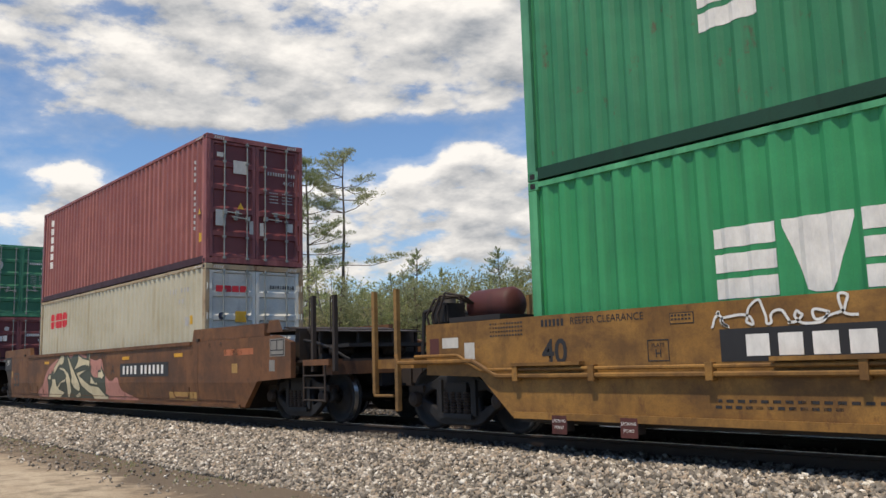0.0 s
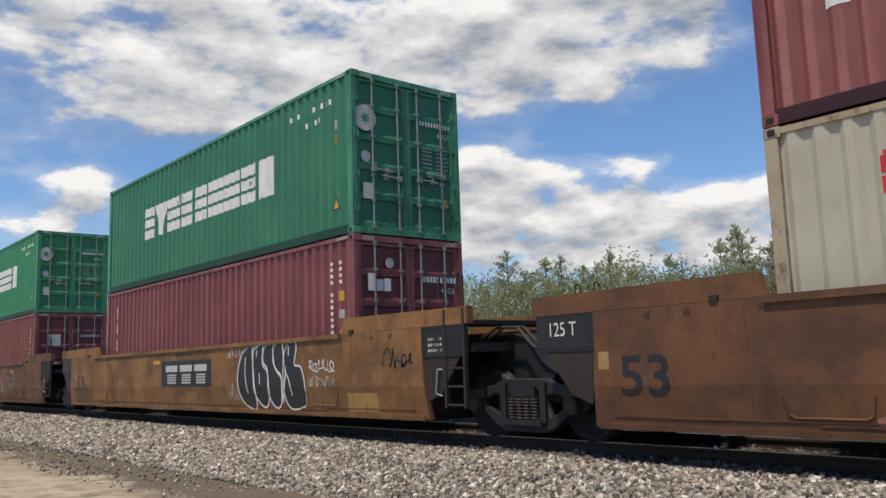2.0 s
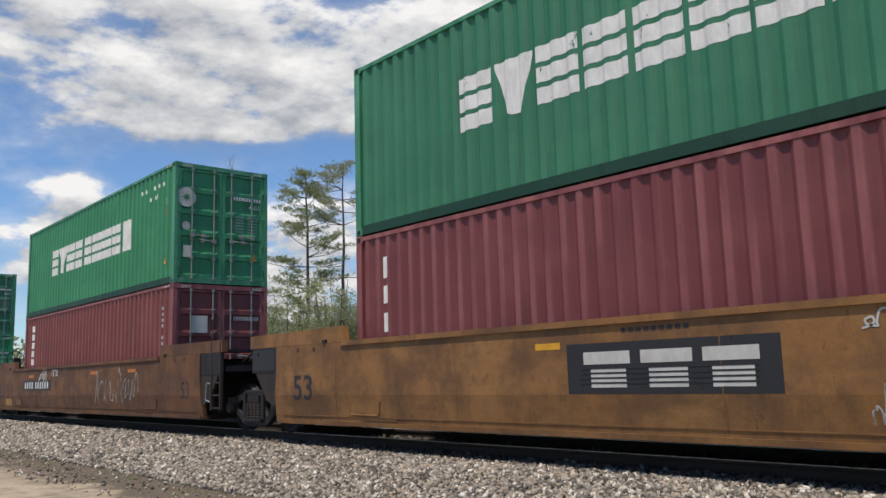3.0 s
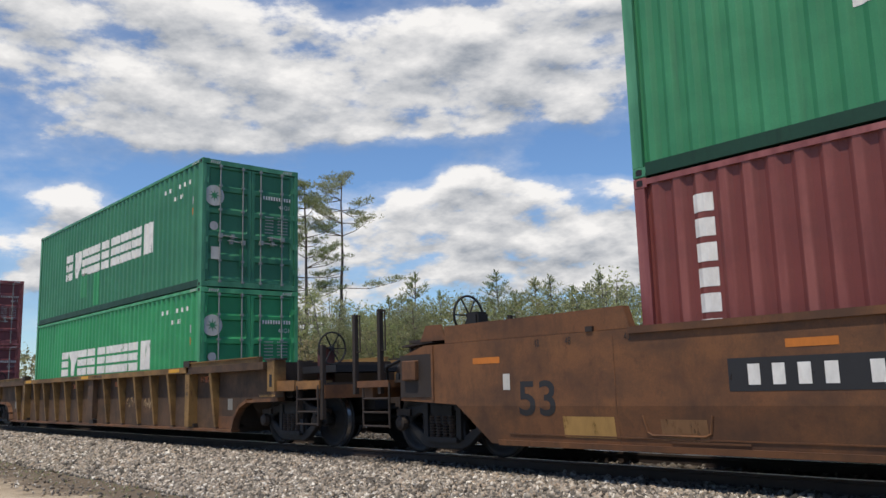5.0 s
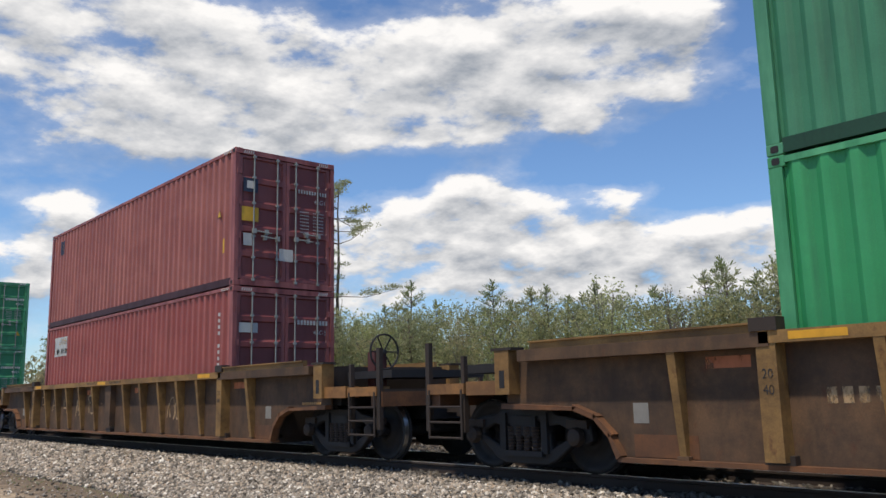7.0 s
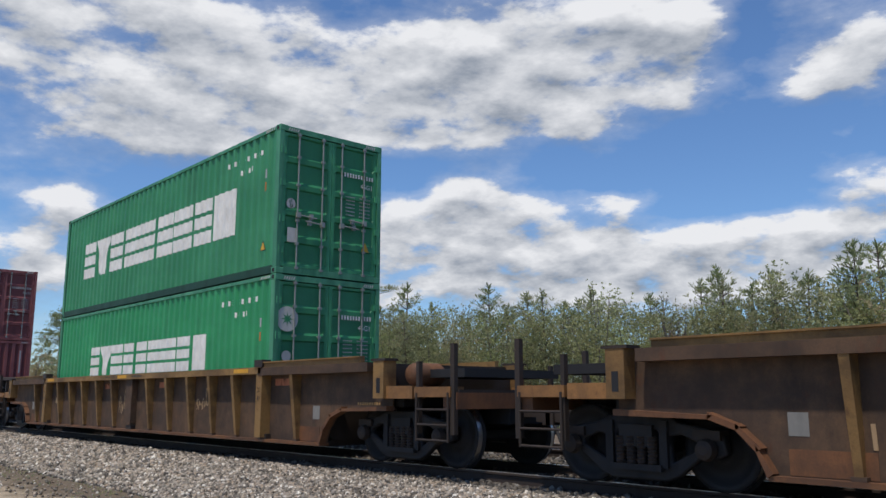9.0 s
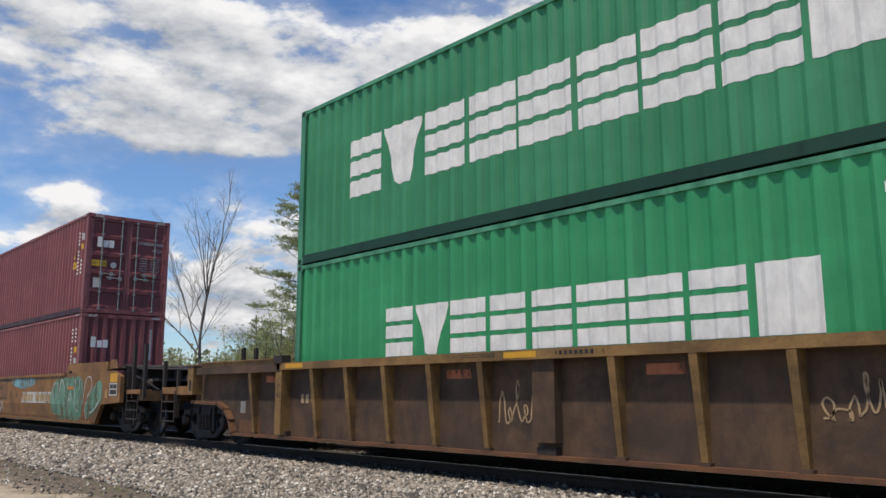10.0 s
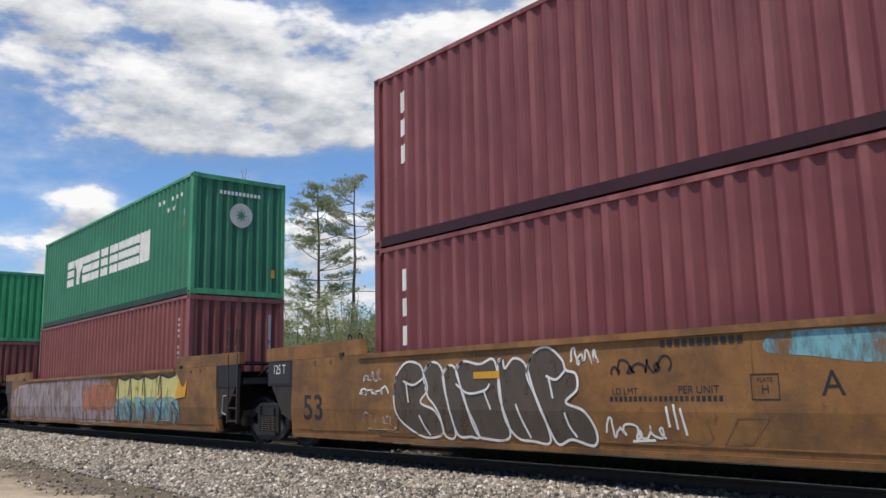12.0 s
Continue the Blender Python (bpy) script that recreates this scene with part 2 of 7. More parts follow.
def pipe(bm, points, r, n=7):
    for a, b in zip(points, points[1:]):
        rod(bm, a, b, r, n)


def lathe(bm, profile, n=28, axis="y", centre=(0, 0, 0), caps=True):
    """Turns a profile of (radius, along) about an axis."""
    c = Vector(centre)
    rings = []
    for r, h in profile:
        ring = []
        for i in range(n):
            a = 2 * math.pi * i / n
            u, w = r * math.cos(a), r * math.sin(a)
            ring.append(bm.verts.new(c + Vector({"y": (u, h, w), "z": (u, w, h), "x": (h, u, w)}[axis])))
        rings.append(ring)
    for p, q in zip(rings, rings[1:]):
        for i in range(n):
            bm.faces.new((p[i], p[(i + 1) % n], q[(i + 1) % n], q[i]))
    if caps:
        bm.faces.new(rings[0][::-1])
        bm.faces.new(rings[-1])


def cast(bm, outer, holes, half, edge):
    """A cast plate in x and z: outline, openings, half thickness, rounded edge."""
    cu = bpy.data.curves.new("cast", "CURVE")
    cu.dimensions, cu.fill_mode = "2D", "BOTH"
    cu.extrude, cu.bevel_depth, cu.bevel_resolution, cu.offset = half - edge, edge, 1, -edge
    for loop in [outer] + holes:
        sp = cu.splines.new("POLY")
        sp.points.add(len(loop) - 1)
        for p, (x, z) in zip(sp.points, loop):
            p.co = (x, z, 0, 1)
        sp.use_cyclic_u = True
    tmp = bpy.data.objects.new("tmp", cu)
    me = bpy.data.meshes.new_from_object(tmp)
    bpy.data.objects.remove(tmp)
    me.transform(Matrix.Rotation(math.pi / 2, 4, "X"))
    bm.from_mesh(me)
    bpy.data.meshes.remove(me)


def mesh_of(name, bm, mat, smooth=False):
    bmesh.ops.recalc_face_normals(bm, faces=bm.faces)
    me = bpy.data.meshes.new(name)
    bm.to_mesh(me)
    bm.free()
    me.materials.append(mat)
    if smooth:
        for p in me.polygons:
            p.use_smooth = True
    return me


def part(name, bm, mat, parent, label="", smooth=False, at=None):
    me = bm if isinstance(bm, bpy.types.Mesh) else mesh_of(name, bm, mat, smooth)
    ob = new(name, me)
    ob.parent = parent
    if at is not None:
        ob.matrix_basis = at
    return tagged(ob, label) if label else ob


def thing(name, label, category, group="", kind=""):
    return tagged(new(name), label, category, group, kind)


def made(draw, *args):
    bm = bmesh.new()
    draw(bm, *args)
    return bm


def boxes(*rows):
    bm = bmesh.new()
    for r in rows:
        box(bm, *r)
    return bm


MOVING = []      # (thing, place in the train, height)
WHEELS = []      # (wheelset, its place on its thing)


# ---- ground and track ----
def dirt_material():
    mat, nt, b, N, L = material("dirt")
    a = noise_node(nt, 0.35, 6, 0.6, (0.5, 1.4, 1))
    d = noise_node(nt, 2.2, 8, 0.65)
    e = noise_node(nt, 45, 4, 0.6)
    c = mixed(nt, step(nt, a, 0.40, 0.62), (0.31, 0.235, 0.155), (0.53, 0.435, 0.31))
    c = mixed(nt, step(nt, d, 0.50, 0.72), c, (0.13, 0.10, 0.065))
    c = mixed(nt, step(nt, e, 0.45, 0.9), c, (0.12, 0.10, 0.075))
    # darker brown towards the toe of the ballast, with a ragged edge
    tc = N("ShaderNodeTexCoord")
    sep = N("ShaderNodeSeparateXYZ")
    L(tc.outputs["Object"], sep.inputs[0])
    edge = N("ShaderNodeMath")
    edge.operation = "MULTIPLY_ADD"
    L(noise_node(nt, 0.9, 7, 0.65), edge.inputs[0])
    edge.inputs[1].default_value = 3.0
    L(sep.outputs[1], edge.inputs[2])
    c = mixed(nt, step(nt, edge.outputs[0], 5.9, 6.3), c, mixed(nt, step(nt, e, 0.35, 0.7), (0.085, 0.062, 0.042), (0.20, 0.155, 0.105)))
    L(c, b.inputs["Base Color"])
    b.inputs["Roughness"].default_value = 0.95
    L(bump(nt, e, 0.6, 0.03), b.inputs["Normal"])
    return mat


def stone_material(name, tone=1.0):
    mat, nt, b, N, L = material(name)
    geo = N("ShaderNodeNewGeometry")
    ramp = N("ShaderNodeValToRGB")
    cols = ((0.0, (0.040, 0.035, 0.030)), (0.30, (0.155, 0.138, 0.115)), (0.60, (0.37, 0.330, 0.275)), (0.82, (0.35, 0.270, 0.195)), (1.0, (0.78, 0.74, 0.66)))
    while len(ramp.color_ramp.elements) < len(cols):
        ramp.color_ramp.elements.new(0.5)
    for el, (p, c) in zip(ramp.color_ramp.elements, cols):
        el.position, el.color = p, (*(v * tone for v in c), 1)
    L(geo.outputs["Random Per Island"], ramp.inputs[0])
    n = noise_node(nt, 30, 4, 0.6)
    L(mixed(nt, step(nt, n, 0.45, 0.8), ramp.outputs[0], (0.14, 0.12, 0.10)), b.inputs["Base Color"])
    b.inputs["Roughness"].default_value = 0.9
    return mat


def ballast_bed_material():
    mat, nt, b, N, L = material("ballast_bed")
    tc = N("ShaderNodeTexCoord")
    v = N("ShaderNodeTexVoronoi")
    v.inputs["Scale"].default_value = 18
    L(tc.outputs["Object"], v.inputs["Vector"])
    sep = N("ShaderNodeSeparateColor")
    L(v.outputs["Color"], sep.inputs[0])
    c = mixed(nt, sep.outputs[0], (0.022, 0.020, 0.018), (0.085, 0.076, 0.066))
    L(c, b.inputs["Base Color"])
    b.inputs["Roughness"].default_value = 0.95
    inv = N("ShaderNodeMath")
    inv.operation = "SUBTRACT"
    inv.inputs[0].default_value = 1
    L(v.outputs["Distance"], inv.inputs[1])
    L(bump(nt, inv.outputs[0], 1.0, 0.05), b.inputs["Normal"])
    return mat


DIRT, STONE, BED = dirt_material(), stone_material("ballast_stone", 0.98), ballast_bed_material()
GROUND_Z = -0.62
# the train's shade is put into this darker copy of the stone colours
SHADED_STONE = stone_material("shaded_ballast_stone", 0.28)


BANK = ((5.75, -0.64), (6.0, -0.54), (7.25, -0.22), (7.7, -0.17), (15.6, -0.17), (16.2, -0.25), (18.5, -0.70))


def build_ground():
    bm = bmesh.new()
    xs = [-2500, -800, -300, -150, -80] + [-60 + i * 2 for i in range(38)] + [40, 120, 400, 2500]
    ys = [-2500, -300, -60, -20, -8, -4] + [-2 + i * 0.5 for i in range(16)] + [7, 12, 18, 24, 40, 80, 300, 2500]
    grid = [[bm.verts.new((x, y, GROUND_Z + (0.05 * noise.noise((x * 0.35, y * 0.5, 0)) if -61 < x < 16 and -3 < y < 6 else 0))) for x in xs] for y in ys]
    for r0, r1 in zip(grid, grid[1:]):
        for j in range(len(xs) - 1):
            bm.faces.new((r0[j], r0[j + 1], r1[j + 1], r1[j]))
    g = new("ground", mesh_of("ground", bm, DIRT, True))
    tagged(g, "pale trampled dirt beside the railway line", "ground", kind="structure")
    bm = bmesh.new()
    prism_x = [(y, z) for y, z in BANK]
    a = [bm.verts.new((-400, y, z)) for y, z in prism_x]
    b = [bm.verts.new((200, y, z)) for y, z in prism_x]
    for i in range(len(a) - 1):
        bm.faces.new((a[i], b[i], b[i + 1], a[i + 1]))
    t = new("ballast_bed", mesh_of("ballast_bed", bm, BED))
    tagged(t, "grey crushed stone ballast bank under two tracks", "ballast", kind="structure")


def build_track(y, label):
    tr = thing("railway_track", label, "track", kind="structure")
    prof = ((-0.07, -0.17), (0.07, -0.17), (0.07, -0.158), (0.012, -0.14), (0.010, -0.045), (0.036, -0.03), (0.036, -0.006), (0.030, 0.0), (-0.030, 0.0), (-0.036, -0.006), (-0.036, -0.03), (-0.010, -0.045), (-0.012, -0.14), (-0.07, -0.158))
    for s in (-0.7535, 0.7535):
        bm = bmesh.new()
        a = [bm.verts.new((-300, y + s + u, w)) for u, w in prof]
        b = [bm.verts.new((120, y + s + u, w)) for u, w in prof]
        n = len(prof)
        for i in range(n):
            bm.faces.new((a[i], a[(i + 1) % n], b[(i + 1) % n], b[i]))
        part("rail", bm, RUST_RAIL, tr, "rusty steel rail with a bright running face")
        bm = boxes((-300, 120, y + s - 0.027, y + s + 0.027, 0.0, 0.003))
        part("running_face", bm, STEEL, tr, "polished top of the rail")
    tie = mesh_of("sleeper", boxes((-0.115, 0.115, -1.3, 1.3, -0.30, -0.165)), TIE)
    plate = mesh_of("tie_plate", boxes((-0.09, 0.09, -0.9, -0.6, -0.165, -0.155), (-0.09, 0.09, 0.6, 0.9, -0.165, -0.155)), RUST_RAIL)
    for i in range(110):
        at = pose(-50 + i * 0.53 + random.uniform(-.02, .02), y + random.uniform(-.03, .03), random.uniform(0, 0.02), 0, 0, random.uniform(-.6, .6))
        part("sleeper", tie, TIE, tr, at=at)
    return tr


RUST_RAIL = painted("rail_rust", (0.030, 0.019, 0.015), (0.042, 0.026, 0.019), (0.014, 0.011, 0.010), rough=0.8)
TIE = painted("creosoted_wood", (0.030, 0.025, 0.021), (0.05, 0.041, 0.033), (0.018, 0.015, 0.013), rough=0.9)
build_ground()
build_track(TRACK, "near railway track on dark wooden sleepers")
build_track(TRACK + 4.4, "second railway track behind the train")


# ---- containers ----
LONG, WIDE, HIGH = 12.192, 2.438, 2.896
PITCH, DEPTH = 0.2785, 0.036


def wave(x):
    """Depth of the corrugation behind the outer face."""
    u = (x / PITCH) % 1.0
    if u < 0.27:
        return 0.0
    if u < 0.50:
        return DEPTH * (u - 0.27) / 0.23
    if u < 0.77:
        return DEPTH
    return DEPTH * (1.0 - u) / 0.23


def wave_knots(x0, x1):
    xs = {x0, x1}
    k = math.floor(x0 / PITCH)
    while k * PITCH < x1:
        for f in (0, 0.27, 0.50, 0.77):
            x = (k + f) * PITCH
            if x0 < x < x1:
                xs.add(x)
        k += 1
    return sorted(xs)


def sheet(bm, x0, x1, z0, z1, face, out, lift=0.0, lean=0.0):
    """A corrugated strip. face: y of its outer plane, out: -1 or 1, the way it faces. z0, z1: numbers or functions of x."""
    f0 = z0 if callable(z0) else (lambda x: z0)
    f1 = z1 if callable(z1) else (lambda x: z1)
    prev = None
    for x in wave_knots(x0, x1):
        y = face - out * wave(x) + out * lift
        cur = (bm.verts.new((x, y, f0(x))), bm.verts.new((x, y, f1(x))))
        if prev:
            bm.faces.new((prev[0], cur[0], cur[1], prev[1]))
        prev = cur


SHARED = {}


def shared(key, mat, draw, smooth=False):
    k = (key, mat.name)
    if k not in SHARED:
        bm = bmesh.new()
        draw(bm)
        SHARED[k] = mesh_of(key, bm, mat, smooth)
    return SHARED[k]


HW, HL = WIDE / 2, LONG / 2


def draw_frame(bm):
    for sx in (-1, 1):
        for sy in (-1, 1):
            x0, x1 = sorted((sx * HL, sx * (HL - 0.15)))
            y0, y1 = sorted((sy * HW, sy * (HW - 0.10)))
            box(bm, x0 + .004, x1 - .004, y0 + .004, y1 - .004, 0.12, HIGH - 0.12)
        x0, x1 = sorted((sx * (HL - .006), sx * (HL - 0.11)))
        box(bm, x0, x1, -HW + .16, HW - .16, HIGH - 0.12, HIGH - 0.012)
        box(bm, x0, x1, -HW + .16, HW - .16, 0.012, 0.14)
    for sy in (-1, 1):
        y0, y1 = sorted((sy * (HW - .006), sy * (HW - 0.06)))
        box(bm, -HL + .17, HL - .17, y0, y1, HIGH - 0.08, HIGH - 0.014)


def draw_bottom_rail(bm):
    for sy in (-1, 1):
        y0, y1 = sorted((sy * (HW - .010), sy * (HW - 0.05)))
        box(bm, -HL + .17, HL - .17, y0, y1, 0.018, 0.165)
        y0, y1 = sorted((sy * (HW - .004), sy * (HW - 0.09)))
        box(bm, -HL + .17, HL - .17, y0, y1, 0.012, 0.045)
    for i in range(14):
        x = -HL + 0.6 + i * 0.845
        box(bm, x, x + 0.06, -HW + .06, HW - .06, 0.03, 0.15)


def draw_casting(bm):
    box(bm, -0.089, 0.089, -0.081, 0.081, -0.059, 0.059)
    bmesh.ops.bevel(bm, geom=bm.edges[:], offset=0.008, segments=1, affect="EDGES")


def draw_slot(bm):
    box(bm, -0.042, 0.042, -0.0025, 0.0025, -0.028, 0.028)
    box(bm, -0.03, 0.03, -0.003, 0.003, -0.036, 0.036)


def draw_side(bm, sy=-1):
    sheet(bm, -HL + 0.15, HL - 0.15, 0.16, HIGH - 0.075, -(HW - 0.016), -1)


def draw_roof(bm):
    prev = None
    n = 160
    for i in range(n + 1):
        x = -HL + .17 + (LONG - .34) * i / n
        z = HIGH - 0.022 - (0.018 if i % 4 in (1, 2) else 0.0)
        cur = (bm.verts.new((x, -HW + .06, z)), bm.verts.new((x, HW - .06, z)))
        if prev:
            bm.faces.new((prev[0], cur[0], cur[1], prev[1]))
        prev = cur


def draw_floor(bm):
    box(bm, -HL + .12, HL - .12, -HW + .06, HW - .06, 0.15, 0.18)


def draw_front(bm):
    """The blank end: deep upright corrugations, facing +x."""
    prev = None
    y = -HW + 0.10
    pts = []
    k = 0
    while y < HW - 0.10:
        for f, d in ((0, 0), (0.11, 0), (0.155, 0.045), (0.225, 0.045)):
            if y + f < HW - 0.10:
                pts.append((y + f, d))
        y += 0.27
    pts.append((HW - 0.10, 0))
    for yy, d in pts:
        cur = (bm.verts.new((HL - 0.02 - d, yy, 0.13)), bm.verts.new((HL - 0.02 - d, yy, HIGH - 0.10)))
        if prev:
            bm.faces.new((prev[0], cur[0], cur[1], prev[1]))
        prev = cur


def draw_door(bm, y0, y1):
    """One door leaf as a single pressed sheet with five hollows, facing +x."""
    x = HL - 0.035
    z0, z1, f = 0.15, HIGH - 0.135, 0.075
    rows = [(z0, 0.0)]
    for i in range(5):
        a, b = z0 + (z1 - z0) * i / 5, z0 + (z1 - z0) * (i + 1) / 5
        rows += [(a + .05, 0.0), (a + .10, 0.034), (b - .075, 0.034), (b - .05, 0.0)]
    rows.append((z1, 0.0))
    cols = [(y0, 0), (y0 + f, 0), (y0 + f + .03, 1), (y1 - f - .03, 1), (y1 - f, 0), (y1, 0)]
    grid = [[bm.verts.new((x - d * k, y, z)) for y, k in cols] for z, d in rows]
    for r0, r1 in zip(grid, grid[1:]):
        for j in range(len(cols) - 1):
            bm.faces.new((r0[j], r0[j + 1], r1[j + 1], r1[j]))
    edge = [e for e in bm.edges if e.is_boundary]
    out = bmesh.ops.extrude_edge_only(bm, edges=edge)
    for v in [g for g in out["geom"] if isinstance(g, bmesh.types.BMVert)]:
        v.co.x -= 0.05


def draw_lock_rod(bm):
    rod(bm, (0, 0, 0.10), (0, 0, HIGH - 0.10), 0.016, 8)
    for z in (0.13, 0.6, 1.05, 1.75, 2.3, HIGH - 0.15):
        box(bm, -0.02, 0.022, -0.035, 0.035, z - 0.022, z + 0.022)


def draw_handle(bm):
    pipe(bm, [(0.03, 0, 0), (0.05, 0.08, 0.0), (0.05, 0.40, -0.02)], 0.014, 6)
    box(bm, 0.0, 0.06, -0.04, 0.04, -0.05, 0.05)
    box(bm, 0.0, 0.05, 0.26, 0.33, -0.05, 0.05)


def draw_hinge(bm):
    box(bm, -0.02, 0.012, -0.06, 0.05, -0.06, 0.06)
    rod(bm, (0.012, -0.055, -0.07), (0.012, -0.055, 0.07), 0.014, 6)


TURN = Matrix.Rotation(math.pi, 4, "Z")


def container(label, paint, frame_paint, place, height, door=1, group="double-stacked containers", end_paint=None):
    """A 40-foot high-cube box. door: the end (along the line) at which its doors are."""
    c = thing("shipping_container", label, "container", group)
    part("frame", shared("frame", frame_paint, draw_frame), None, c)
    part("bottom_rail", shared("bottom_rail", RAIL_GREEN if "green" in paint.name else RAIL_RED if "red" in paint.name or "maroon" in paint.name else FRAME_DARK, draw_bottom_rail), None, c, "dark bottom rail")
    side = shared("side_wall", paint, draw_side)
    part("side_wall", side, None, c)
    part("side_wall", side, None, c, at=TURN)
    part("roof_panel", shared("roof_panel", paint, draw_roof), None, c)
    part("floor_panel", shared("floor_panel", FRAME_DARK, draw_floor), None, c)
    cast = shared("corner_casting", frame_paint, draw_casting)
    slot = shared("casting_slot", BLACK_STEEL, draw_slot)
    for sx in (-1, 1):
        for sy in (-1, 1):
            for z in (0.059, HIGH - 0.059):
                k = part("corner_casting", cast, None, c, at=pose(sx * (HL - 0.089), sy * (HW - 0.081), z))
                if sy < 0:
                    part("slot", slot, None, k, at=pose(0, -0.082, 0))
    end = end_paint or paint
    flip = Matrix.Identity(4) if door > 0 else TURN
    part("front_wall", shared("front_wall", paint, draw_front), None, c, at=flip @ TURN)
    for i, (y0, y1) in enumerate(((-HW + 0.105, -0.006), (0.006, HW - 0.105))):
        leaf = part("door", shared("door_leaf" + str(i), end, lambda bm: draw_door(bm, y0, y1)), None, c, at=flip)
        for j, fy in enumerate((0.30, 0.80)):
            f = fy if i == 0 else 1 - fy
            y = y0 + (y1 - y0) * f
            part("lock_rod", shared("lock_rod", RODS, draw_lock_rod), None, leaf, at=pose(HL - 0.004, y, 0))
            z = 1.03 if j else 1.15
            part("handle", shared("handle", RODS, draw_handle), None, leaf, at=pose(HL - 0.004, y, z + (0.04 if i else 0)) @ (Matrix.Identity(4) if i == 0 and j == 0 or i == 1 and j == 1 else Matrix.Rotation(math.pi, 4, "X")))
        yh = y0 if i == 0 else y1
        for z in (0.45, 1.05, 1.75, 2.4):
            part("hinge", shared("hinge", end, draw_hinge), None, leaf, at=pose(HL - 0.02, yh, z) @ (Matrix.Identity(4) if i == 0 else Matrix.Rotation(math.pi, 4, "X")))
    MOVING.append((c, place, height))
    return c


LOW, UPPER = 0.38, 3.284


# ---- well cars ----
SIDE = 1.512      # half width of a car


def wheelset(parent, x):
    ws = part("wheelset", made(lambda bm: rod(bm, (0, -0.98, 0), (0, 0.98, 0), 0.085, 10)) if "axle" not in SHARED else SHARED["axle"], BLACK_STEEL, parent, at=pose(x, 0, 0.457))
    SHARED["axle"] = ws.data
    for s in (-1, 1):
        def draw(bm):
            prof = [(0.10, -0.055), (0.10, -0.075), (0.17, -0.07), (0.20, -0.01), (0.36, 0.0), (0.38, -0.055), (0.457, -0.055), (0.455, 0.04), (0.49, 0.06), (0.485, 0.085), (0.39, 0.085), (0.36, 0.03), (0.2, 0.03), (0.17, 0.08), (0.1, 0.08)]
            lathe(bm, prof, 30)
        part("wheel", shared("wheel", BLACK_STEEL, draw, True), None, ws, "worn steel wheel", at=pose(0, s * 0.755, 0) @ (Matrix.Identity(4) if s < 0 else Matrix.Rotation(math.pi, 4, "Z")))
        part("tread", shared("tread", STEEL, lambda bm: lathe(bm, [(0.4585, -0.045), (0.4595, -0.04), (0.4595, 0.03), (0.4585, 0.035)], 30, caps=False), True), None, ws, "bright worn tread", at=pose(0, s * 0.755, 0))
    WHEELS.append((ws, x))
    return ws


def bogie(parent, x, wb=0.89):
    """A three-piece freight truck under a car."""
    t = part("bolster", shared("bolster", BLACK_STEEL, lambda bm: box(bm, -0.22, 0.22, -1.12, 1.12, 0.46, 0.70)), None, parent, "greasy black truck bolster", at=pose(x, 0, 0))

    def frame_draw(bm):
        # cast side frame with rounded edges and openings round the springs and over the axles
        cast(bm, [(-1.10, .42), (-1.06, .60), (-.86, .68), (-.56, .72), (-.40, .80), (.40, .80), (.56, .72), (.86, .68), (1.06, .60), (1.10, .42), (.98, .36), (.84, .40), (.52, .16), (.36, .10), (-.36, .10), (-.52, .16), (-.84, .40), (-.98, .36)],
             [[(-.28, .26), (.28, .26), (.30, .58), (.24, .64), (-.24, .64), (-.30, .58)], [(-.44, .30), (-.40, .58), (-.56, .60), (-.76, .52), (-.78, .46)], [(.44, .30), (.78, .46), (.76, .52), (.56, .60), (.40, .58)]], .055, .02)
        box(bm, -.34, .34, -.13, .05, .20, .27)
        for s in (-1, 1):
            box(bm, s * .36 - .05, s * .36 + .05, -.10, .04, .24, .74)
    def coil(bm):
        lathe(bm, [(0.045 + 0.015 * (j % 2), 0.27 + j * 0.02) for j in range(16)], 10, "z")
    def cap(bm):
        lathe(bm, [(0.05, -0.09), (0.10, -0.07), (0.12, 0.0), (0.11, 0.02), (0.02, 0.02)], 14, "y")
        box(bm, -.16, .16, .0, .19, .10, .20)
    for s in (-1, 1):
        part("side_frame", shared("side_frame", BLACK_STEEL, frame_draw), None, t, at=pose(0, s * 1.02, 0))
        for k in (-0.21, -0.07, 0.07, 0.21):
            part("spring", shared("spring", DARK_BROWN_STEEL, coil), None, t, at=pose(k, s * 1.10, 0))
        for w in (-wb, wb):
            part("bearing_cap", shared("bearing_cap", DARK_BROWN_STEEL, cap), None, t, at=pose(w, s * 1.12, 0.457) @ (Matrix.Identity(4) if s < 0 else Matrix.Rotation(math.pi, 4, "Z")))
    for w in (-0.42, 0.42):
        part("brake_beam", shared("brake_beam", DARK_BROWN_STEEL, lambda bm: box(bm, -.05, .05, -.75, .75, .32, .42)), None, t, at=pose(w, 0, 0))
    for w in (-wb, wb):
        wheelset(parent, x + w)
    return t


def draw_ladder(bm, x0, x1, z0, z1, rungs, y, r=0.016):
    rod(bm, (x0, y, z0), (x0, y, z1), r)
    rod(bm, (x1, y, z0), (x1, y, z1), r)
    for i in range(rungs):
        z = z0 + 0.02 + (z1 - z0 - 0.25) * i / max(1, rungs - 1)
        rod(bm, (x0, y, z), (x1, y, z), r * 0.9)


def draw_grab(bm, x, y, z0, z1, w=0.10):
    pipe(bm, [(x, y, z0), (x - w, y, z0), (x - w, y, z1), (x, y, z1)], 0.012, 6)


